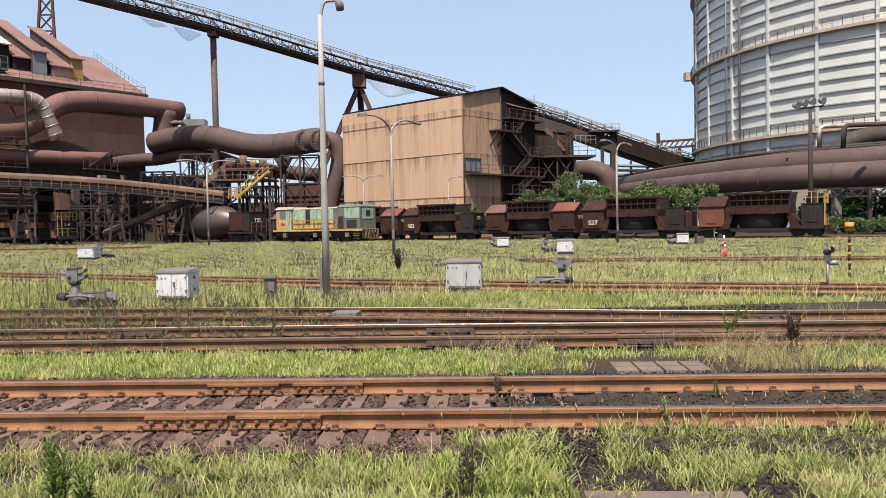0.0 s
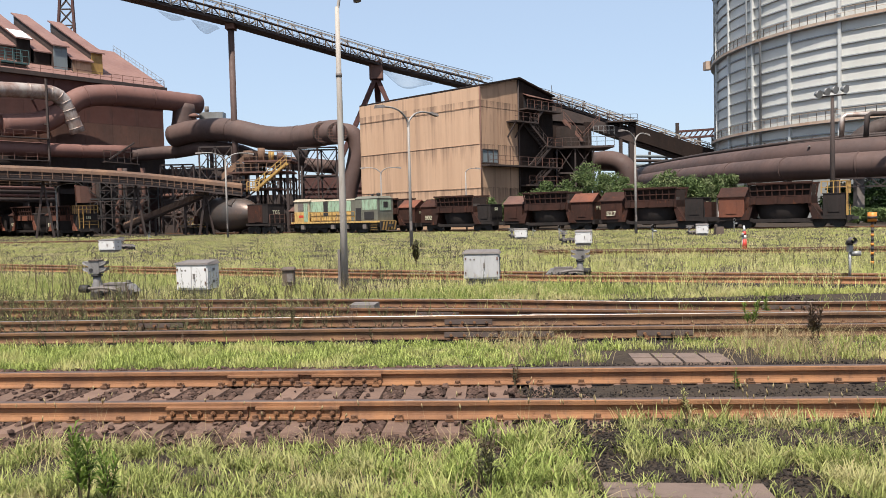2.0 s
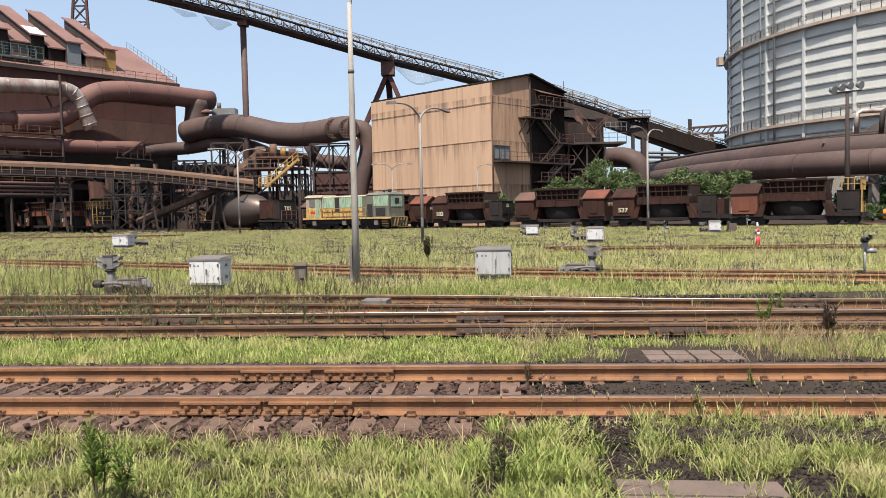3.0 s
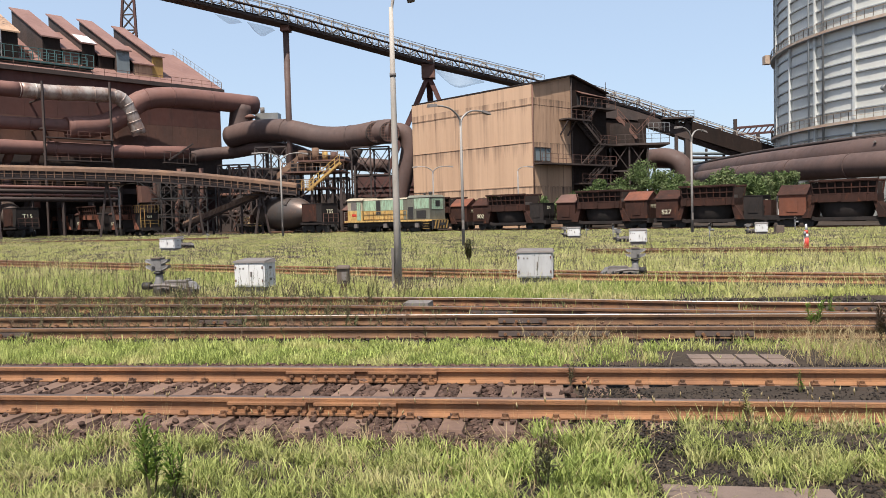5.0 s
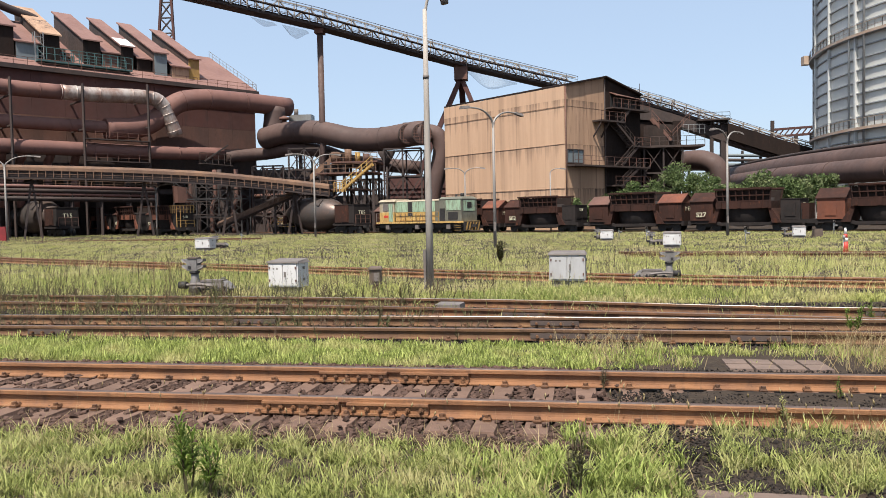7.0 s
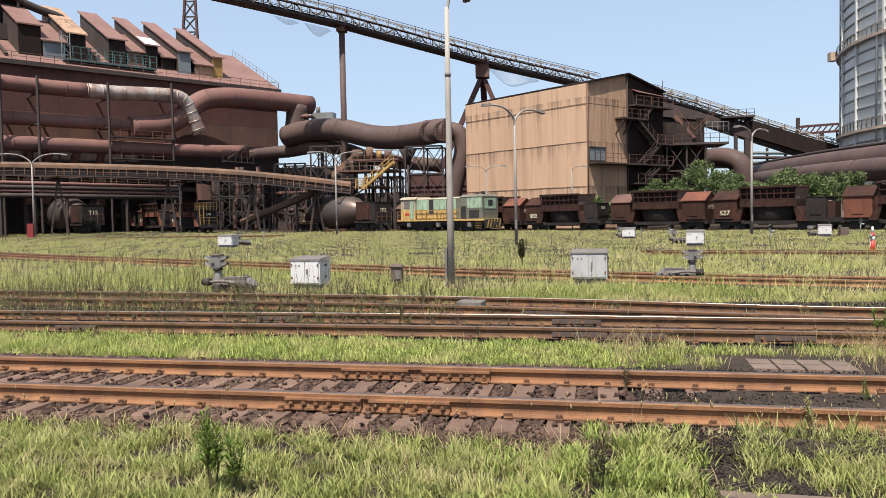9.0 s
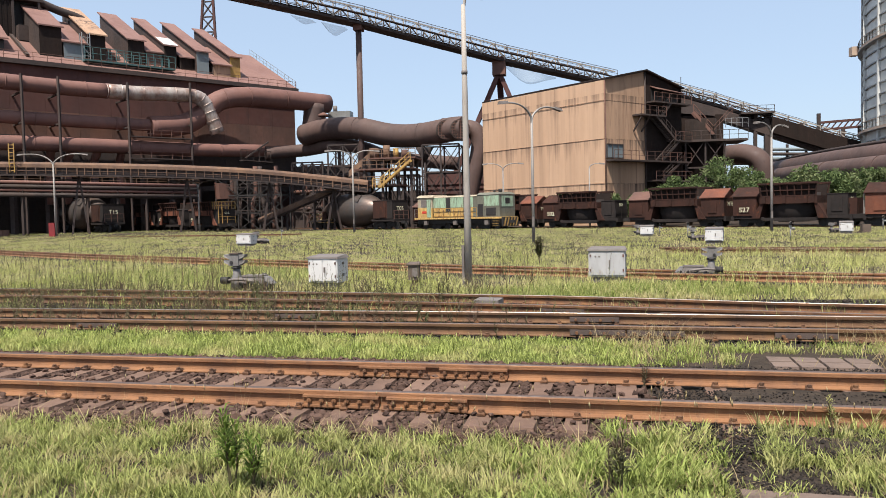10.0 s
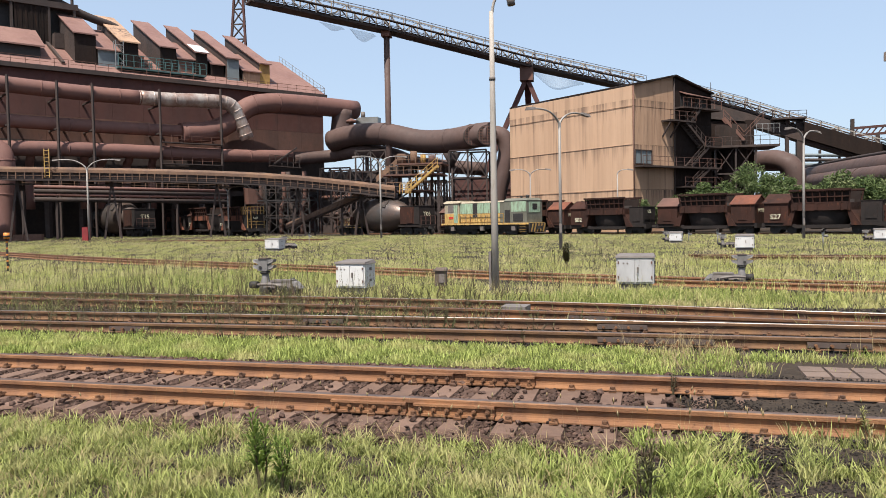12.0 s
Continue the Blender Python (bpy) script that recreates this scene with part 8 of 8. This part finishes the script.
def weeds():
    """Thin dark upright weeds: a stem with short leaves up its length, in drifts."""
    m = 4600
    d = np.where(gen.random(m) < 0.25, gen.uniform(9.3, 15.5, m), 14.5 + 33 * gen.random(m) ** 1.2)
    x = gen.uniform(-0.85, 0.72, m) * (d + 3)
    c = clumps(x, d, 5.0, 51)
    k = gen.random(m) < np.clip((c - 0.42) * 4.0, 0.03, 0.9) * np.where(x < -0.5, 1, np.where(d < 15.5, 0.16, 0.42)) * np.clip((42 - d) / 18, 0.12, 1)
    x, y = x[k], d[k]
    # a thick stand over the overgrown end of the old tracks
    m = 1500
    bx0 = -1.5 - 10.5 * gen.random(m) ** 0.8
    by0 = gen.uniform(9.7, 14.6, m) - 0.14 * bx0
    k = gen.random(m) < np.clip((clumps(bx0, by0, 1.6, 57) - 0.34) * 4, 0.06, 1)
    x, y = np.concatenate([x, bx0[k]]), np.concatenate([y, by0[k]])
    v, t = [], []
    for px, py in zip(x, y):
        h = (0.25 + 0.7 * gen.random() ** 1.6) * (0.6 if py < 14 else 1)
        lx, ly = gen.uniform(-0.16, 0.16, 2)
        w = 0.0032 + 0.00026 * py
        o = len(v)
        v += [(px - w, py, -0.02), (px + w, py, -0.02), (px + lx, py + ly, h)]
        t.append((o, o + 1, o + 2))
        for j in range(15):
            f = 0.15 + 0.83 * j / 15
            a = gen.uniform(0, 6.28)
            L = gen.uniform(0.03, 0.085) * (1.25 - f) * (1 + 0.015 * py)
            bx_, by_, bz = px + lx * f, py + ly * f, h * f
            dx, dy = math.cos(a) * L * 0.75, math.sin(a) * L * 0.75
            o = len(v)
            v += [(bx_, by_, bz), (bx_ + dx * 0.5 - L * 0.08, by_ + dy * 0.5, bz + L * 0.5), (bx_ + dx, by_ + dy, bz + L), (bx_ + dx * 0.5 + L * 0.08, by_ + dy * 0.5, bz + L * 0.45)]
            t += [(o, o + 1, o + 2), (o, o + 2, o + 3)]
    tagged(new("tall_weeds", tri_mesh("tall_weeds", v, t, WEED)), "drifts of thin dark upright weeds", "weeds", kind="stuff")


def leafy_weed(p, h, n, label, material=None, spread=0.16, seed=1):
    """A bushy weed: several stems, long leaves spiralling up them."""
    r = random.Random(seed)
    c = thing("leafy_weed", label, "weed", (p[0], p[1], 0), group="leafy weeds")
    for s in range(3 if n > 60 else 2):
        top = Vector((p[0] + r.uniform(-spread, spread), p[1] + r.uniform(-spread, spread) * 0.6, h * r.uniform(0.72, 1.0)))
        b = Vector((p[0] + r.uniform(-0.03, 0.03), p[1], -0.03))
        st_ = part("stem", tube(B(), [b, lerp(b, top, 0.5) + Vector((r.uniform(-0.02, 0.02), 0, 0)), top], [0.008, 0.006, 0.002], 5), WEED, c)
        v, t = [], []
        for k in range(n // 2):
            f = 0.36 + 0.64 * k / (n / 2)
            a = k * 2.4 + r.uniform(-0.4, 0.4)
            L = h * 0.24 * (1.2 - 0.72 * f) * r.uniform(0.7, 1.2)
            q = lerp(b, top, f)
            u = Vector((math.cos(a), math.sin(a), 0))
            w = Vector((-u.y, u.x, 0)) * L * 0.12
            rise = 1.5 if f > 0.8 else 0.95
            m1, tip = q + u * L * 0.5 + Vector((0, 0, L * rise * 0.7)), q + u * L + Vector((0, 0, L * rise * 0.75))
            o = len(v)
            v += [q, m1 - w, m1 + w, tip]
            t += [(o, o + 2, o + 1), (o + 1, o + 2, o + 3)]
        ob = new("leaves", tri_mesh("leaves", v, t, material or LEAF))
        ob.parent = st_


def standing_grass():
    """Thinner trampled grass round and behind the eye."""
    n = 46000
    x, y = gen.uniform(-9, 9, n), gen.uniform(-7, 2.7, n)
    k = gen.random(n) < np.clip((clumps(x, y, 1.4, 61) - 0.3) * 1.8, 0.05, 1)
    blades("near_grass", x[k], y[k], gen.uniform(0.04, 0.12, k.sum()), gen.uniform(0.006, 0.012, k.sum()), GRASS_NEAR, "short trodden grass on bare earth", 0.9)


standing_grass()
near_grass()
strip_grass()
field_grass()
weeds()
n = 34000
gx, gs = gen.uniform(-14, 8, n), gen.uniform(10.9, 16.2, n)
gy = gs - 0.1 * gx
kk = gen.random(n) < np.clip((clumps(gx, gy, 2.2, 71) - 0.45) * 2.2, 0.02, 1) * np.where(gx < -1, 1.0, 0.3)
blades("track_grass", gx[kk], gy[kk], gen.uniform(0.06, 0.3, kk.sum()), gen.uniform(0.006, 0.012, kk.sum()), GRASS_NEAR, "patchy grass overgrowing the old tracks", 0.6)
leafy_weed((-1.97, 3.58, 0.00), 0.52, 76, "fresh green leafy weed in the near grass", None, 0.10, 1)
leafy_weed((-1.86, 3.60, -0.00), 0.42, 62, "smaller leafy weed beside another", None, 0.07, 2)
leafy_weed((4.36, 9.54, -0.00), 0.46, 90, "leafy green weed by the turnout rails", None, 0.14, 3)
leafy_weed((4.69, 8.39, 0.00), 0.56, 100, "tall dark leafy weed by the turnout rails", WEED, 0.1, 4)
leafy_weed((2.81, 6.09, 0.00), 0.24, 50, "small leafy weed growing between the rails", None, 0.04, 5)
leafy_weed((1.54, 6.81, 0.00), 0.16, 36, "tiny weed growing against the rail", None, 0.03, 6)
leafy_weed((-0.45, 23.53, 0.00), 0.95, 120, "tall dark bushy weed near a lamp", WEED, 0.16, 7)
leafy_weed((0.86, 6.64, 0.00), 0.24, 40, "thin dark weed between the rails", WEED, 0.03, 8)
leafy_weed((3.99, 5.90, 0.00), 0.14, 50, "low yellow-green weed between the rails", GRASS_STRIP, 0.12, 9)
leafy_weed((0.40, 3.73, 0.00), 0.42, 60, "dark spindly weed in the near grass", WEED, 0.05, 10)
leafy_weed((5.05, 10.56, -0.00), 0.4, 60, "leafy weed beside the turnout", None, 0.1, 11)
leafy_weed((-4.40, 11.89, 0.00), 0.36, 70, "dark leafy weed among the far rails", WEED, 0.16, 12)
leafy_weed((0.36, 3.92, 0.00), 0.25, 50, "dark spindly weed at the ballast edge", WEED, 0.05, 13)
leafy_weed((2.11, 5.22, 0.00), 0.26, 60, "seeding weed beside the rail", GRASS_NEAR, 0.08, 14)

# ---- ballast and grit ----
ICO_V = np.array([(0, 0, 1), (0.894, 0, 0.447), (0.276, 0.851, 0.447), (-0.724, 0.526, 0.447), (-0.724, -0.526, 0.447), (0.276, -0.851, 0.447),
                  (0.724, 0.526, -0.447), (-0.276, 0.851, -0.447), (-0.894, 0, -0.447), (-0.276, -0.851, -0.447), (0.724, -0.526, -0.447), (0, 0, -1)])
ICO_T = np.array([(0, i, i % 5 + 1) for i in range(1, 6)] + [(11, 6 + i % 5, 6 + (i + 4) % 5) for i in range(5)]
                 + [(i + 1, 6 + (i + 4) % 5, 6 + i) for i in range(5)] + [(i + 1, 6 + i, (i + 1) % 5 + 1) for i in range(5)])


OCT_V = np.array([(0, 0, 1), (1, 0, 0), (0, 1, 0), (-1, 0, 0), (0, -1, 0), (0, 0, -1)], float)
OCT_T = np.array([(0, 1 + i, 1 + (i + 1) % 4) for i in range(4)] + [(5, 1 + (i + 1) % 4, 1 + i) for i in range(4)])


def stones(name, x, y, z, r, material, label, coarse=True):
    """Broken stones, many-sided where coarse, else plain grit."""
    n = len(x)
    shape_v, shape_t = (ICO_V, ICO_T) if coarse else (OCT_V, OCT_T)
    w = len(shape_v)
    v = np.repeat(shape_v[None], n, 0) * gen.uniform(0.5, 1.35, (n, w, 1))
    v *= np.stack([gen.uniform(0.75, 1.35, n), gen.uniform(0.75, 1.35, n), gen.uniform(0.5, 0.9, n)], 1)[:, None, :]
    a = gen.uniform(0, 6.28, n)
    tl = gen.uniform(-0.6, 0.6, n)
    vy, vz = v[..., 1] * np.cos(tl)[:, None] - v[..., 2] * np.sin(tl)[:, None], v[..., 1] * np.sin(tl)[:, None] + v[..., 2] * np.cos(tl)[:, None]
    vx = v[..., 0] * np.cos(a)[:, None] - vy * np.sin(a)[:, None]
    vy = v[..., 0] * np.sin(a)[:, None] + vy * np.cos(a)[:, None]
    co = np.stack([vx, vy, vz], -1) * r[:, None, None] + np.stack([x, y, z], 1)[:, None, :]
    t = (shape_t[None] + np.arange(n)[:, None, None] * w).reshape(-1, 3)
    me = tri_mesh(name, co.reshape(-1, 3), t, material)
    me.shade_flat()
    tagged(new(name, me), label, "ballast", kind="stuff")


def earth_fill():
    """Trodden earth that buries the sleepers where the ballast has run out."""
    for s0, s1, z0 in ((5.58, 6.68, 0.045), (6.95, 7.7, 0.03), (4.5, 5.22, 0.045)):
        nx, ny = 90, 10
        xs, ys = np.linspace(0.75, 9, nx), np.linspace(s0, s1, ny)
        gx, gs = np.meshgrid(xs, ys)
        gy = gs - 0.087 * gx
        rail_in, rail_out = s0 > 5, 5.3 < s1 < 7
        lo_side = np.clip((gs - s0) / (0.12 if rail_in else 0.3), 0, 1)
        hi_side = np.clip((s1 - gs) / (0.12 if rail_out or s1 < 5.3 else 0.3), 0, 1)
        gz = z0 + 0.022 * (clumps(gx, gy, 0.5, 77) - 0.5)
        gz = gz * lo_side + (0.008 if rail_in else -0.06) * (1 - lo_side)
        gz = gz * hi_side + (0.008 if rail_out or s1 < 5.3 else -0.06) * (1 - hi_side)
        start = np.clip((gx - 0.75 - 0.5 * clumps(gx, gy, 0.6, 78)) / 0.6, 0, 1)
        gz = gz * start - 0.07 * (1 - start)
        v = np.stack([gx, gy, gz], -1).reshape(-1, 3)
        i = (np.arange(ny - 1)[:, None] * nx + np.arange(nx - 1)).ravel()
        t = np.concatenate([np.stack([i, i + 1, i + nx + 1], 1), np.stack([i, i + nx + 1, i + nx], 1)])
        me = tri_mesh("earth_fill", v, t, bpy.data.materials["yard_earth"])
        me.polygons.foreach_set("use_smooth", np.ones(len(t), bool))
        tagged(new("earth_fill", me), "dark trodden earth filling the track bed", "ground", kind="structure")


earth_fill()


def ballast():
    n = 46000
    x, s = gen.uniform(-7.5, 1.0, n), gen.uniform(4.6, 7.75, n)
    fade = np.clip((0.9 - x) / 0.5, 0.1, 1) * np.clip((s - 4.5 - 0.3 * gen.random(n)) / 0.3, 0, 1)
    # keep the sleepers' tops mostly clear
    ph = np.abs(((x + 0.087 * (6.135 - s) - SLEEPER_X0) / SLEEPER_GAP + 0.5) % 1.0 - 0.5) * SLEEPER_GAP
    on = (ph < 0.125) & (s > 5.0) & (s < 7.27)
    k = (gen.random(n) < fade) & (~on | (gen.random(n) < 0.02))
    x, s, on = x[k], s[k], on[k]
    r = gen.uniform(0.014, 0.04, len(x))
    z = np.where(on, 0.03, -0.022 + gen.uniform(-0.015, 0.03, len(x)))
    stones("ballast_stones", x, s - 0.087 * x, z, r, STONE, "brown dusty crushed-stone ballast")
    n = 24000
    x, s = gen.uniform(0.9, 6.5, n), gen.uniform(4.6, 7.6, n)
    k = (np.abs(s - 5.49) > 0.16) & (np.abs(s - 6.78) > 0.3)
    x, s = x[k], s[k]
    n = len(x)
    stones("grit", x, s - 0.087 * x, gen.uniform(0.015, 0.055, n), gen.uniform(0.005, 0.017, n), GRIT, "fine dark grit between the rails", False)
    n = 20000
    x = gen.uniform(-11, 7, n)
    s = gen.uniform(9.35, 14.2, n)
    stones("ballast_stones", x, s - 0.1 * x, gen.uniform(-0.03, 0.01, n), gen.uniform(0.015, 0.04, n), GRIT, "dark old ballast under the far tracks", False)
    n = 16000
    x, s = np.where(gen.random(n) < 0.6, gen.uniform(0.2, 3.2, n), gen.uniform(-5, 4.5, n)), gen.uniform(2.6, 4.9, n)
    stones("grit", x, s - 0.087 * x, gen.uniform(-0.026, -0.008, n), gen.uniform(0.005, 0.018, n), GRIT, "dark grit and pebbles on bare earth", False)


ballast()

# ---- slabs ----
def slab(at, cols, w, d, turn, label):
    c = thing("concrete_slabs", label, "slab", at, kind="structure")
    r = random.Random(3)
    for i in range(cols):
        for j in range(2):
            m = pose(at[0], at[1], 0, 0, 0, turn) @ pose(i * w, j * d, 0, r.uniform(-0.6, 0.6), r.uniform(-0.6, 0.6), r.uniform(-0.8, 0.8))
            bm = hexa(B(), [m @ Vector(v) for v in ((0, 0, -0.06), (w - 0.015, 0, -0.06), (w - 0.015, d - 0.015, -0.06), (0, d - 0.015, -0.06))],
                      [m @ Vector(v) for v in ((0.008, 0.008, 0.012), (w - 0.023, 0.008, 0.012), (w - 0.023, d - 0.023, 0.012), (0.008, d - 0.023, 0.012))])
            part("slab", bm, SLAB, c)


slab((2.3, 7.62, 0), 4, 0.27, 0.3, -5, "worn concrete crossing slabs with dark joints")
slab((1.05, 3.35, 0), 1, 1.0, 0.28, -5, "dusty concrete slab sunk in the earth")


# ---- trees and shrubs ----
def tree(p, h, spread, n, material, label, seed, name="tree"):
    """A tapered trunk with limbs, and a crown of many small leaves in uneven clumps."""
    r = np.random.default_rng(seed)
    z0 = ground_z(p[0], p[1])
    c = thing(name, label, name, (p[0], p[1], z0), group="trees behind the cars")
    base = Vector((p[0], p[1], z0 - 0.1))
    part("trunk", tube(B(), [base, base + Vector((0.1, 0, h * 0.3)), base + Vector((-0.05, 0.1, h * 0.62))], [0.02 * h + 0.05, 0.014 * h + 0.03, 0.04], 8), BARK, c)
    k = 16
    ang = r.uniform(0, 6.28, k)
    rad = spread * np.sqrt(r.random(k)) * 0.8
    cen = np.stack([p[0] + rad * np.cos(ang), p[1] + rad * np.sin(ang) * 0.8, z0 + h * (0.3 + 0.52 * r.random(k)) * (1 - 0.28 * rad / spread)], 1)
    size = r.uniform(0.2, 0.42, k) * spread
    for i in range(5):
        part("limb", tube(B(), [base + Vector((0, 0, h * 0.3)), lerp(base + Vector((0, 0, h * 0.4)), Vector(cen[i]), 0.6), Vector(cen[i])], [0.06, 0.045, 0.02], 5), BARK, c)
    i = r.integers(0, k, n)
    d = r.normal(size=(n, 3))
    d /= np.linalg.norm(d, axis=1)[:, None]
    q = cen[i] + d * (size[i] * r.uniform(0.55, 1.12, n))[:, None] * (1, 1, 0.8)
    q[:, 2] = np.maximum(q[:, 2], z0 + 0.15)
    a, b = r.normal(size=(n, 3)), r.normal(size=(n, 3))
    L = r.uniform(0.08, 0.19, n)[:, None]
    a = a / np.linalg.norm(a, axis=1)[:, None] * L
    b = b / np.linalg.norm(b, axis=1)[:, None] * L * 0.5
    v = np.stack([q - a, q + b, q + a, q - b], 1).reshape(-1, 3)
    o = np.arange(n)[:, None] * 4
    t = np.concatenate([o + [0, 1, 2], o + [0, 2, 3]], 1).reshape(-1, 3)
    ob = new("crown", tri_mesh("crown", v, t, material))
    ob.parent = c
    ob.matrix_parent_inverse = Matrix.Translation(-c.location)


for k, (p, h, s) in enumerate((((5.45, 84.08, 0.00), 3.0, 1.6), ((8.58, 81.82, 0.00), 3.2, 2.2), ((11.26, 81.89, 0.00), 4.0, 2.6), ((13.63, 80.19, 0.00), 5.2, 2.8), ((16.24, 80.30, 0.00), 6.2, 3.0),
                               ((18.22, 78.89, 0.00), 6.0, 2.8), ((19.25, 74.14, 0.00), 4.6, 2.4), ((21.20, 72.73, 0.00), 4.6, 2.6), ((23.29, 71.23, 0.00), 5.2, 2.8), ((25.08, 69.94, 0.00), 5.2, 2.6), ((26.61, 68.84, 0.00), 4.6, 2.4),
                               ((0.40, 87.71, 0.00), 3.8, 1.4), ((0.62, 85.55, 0.00), 3.6, 1.2), ((-7.62, 89.48, 0.00), 3.0, 1.0), ((5.77, 81.85, 0.00), 3.4, 1.5))):
    tree(p, h * 1.25, s * 1.1, 7000, TREE_LEAF, "dense green shrub tree behind the cars", 60 + k)
for k, (p, h, s) in enumerate((((43.30, 80.00, 0.00), 5.4, 2.6), ((44.51, 78.00, 0.00), 4.8, 2.8), ((45.73, 76.00, 0.00), 5.0, 2.8), ((47.75, 75.00, 0.00), 5.2, 3.0), ((49.99, 74.00, 0.00), 5.0, 3.0))):
    tree(p, h, s, 3600, TREE_SHADED, "tree beneath the gas mains, its shade put into the leaf colour", 90 + k)
# parked cars far off under the trees
for p, m in (((45.61, 76.00, 0.00), GREY_PAINT),):
    c = thing("parked_car", "small parked car beneath the trees", "car", (p[0], p[1], 0))
    part("body", hexa(box(B(), (p[0] - 1.4, p[1] - 0.8, 0.35), (p[0] + 1.4, p[1] + 0.8, 0.85)), [(p[0] - 0.9, p[1] - 0.75, 0.85), (p[0] + 1.0, p[1] - 0.75, 0.85), (p[0] + 1.0, p[1] + 0.75, 0.85), (p[0] - 0.9, p[1] + 0.75, 0.85)],
                      [(p[0] - 0.5, p[1] - 0.65, 1.4), (p[0] + 0.8, p[1] - 0.65, 1.4), (p[0] + 0.8, p[1] + 0.65, 1.4), (p[0] - 0.5, p[1] + 0.65, 1.4)]), m, c)
    part("window", box(B(), (p[0] - 0.55, p[1] - 0.79, 0.95), (p[0] + 0.75, p[1] - 0.755, 1.3)), BLACK, c)
    for dx in (-0.9, 0.9):
        part("wheel", tube(B(), [(p[0] + dx, p[1] - 0.82, 0.3), (p[0] + dx, p[1] - 0.6, 0.3)], 0.3, 12), BLACK, c)

for k, px in enumerate(((38.25, 68.00, 0.00), (39.25, 67.00, 0.00), (40.56, 66.00, 0.00), (41.97, 65.00, 0.00))):
    tree(px, 1.7, 1.5, 2600, TREE_LEAF, "low bright shrub at the field's edge", 120 + k, "shrub")
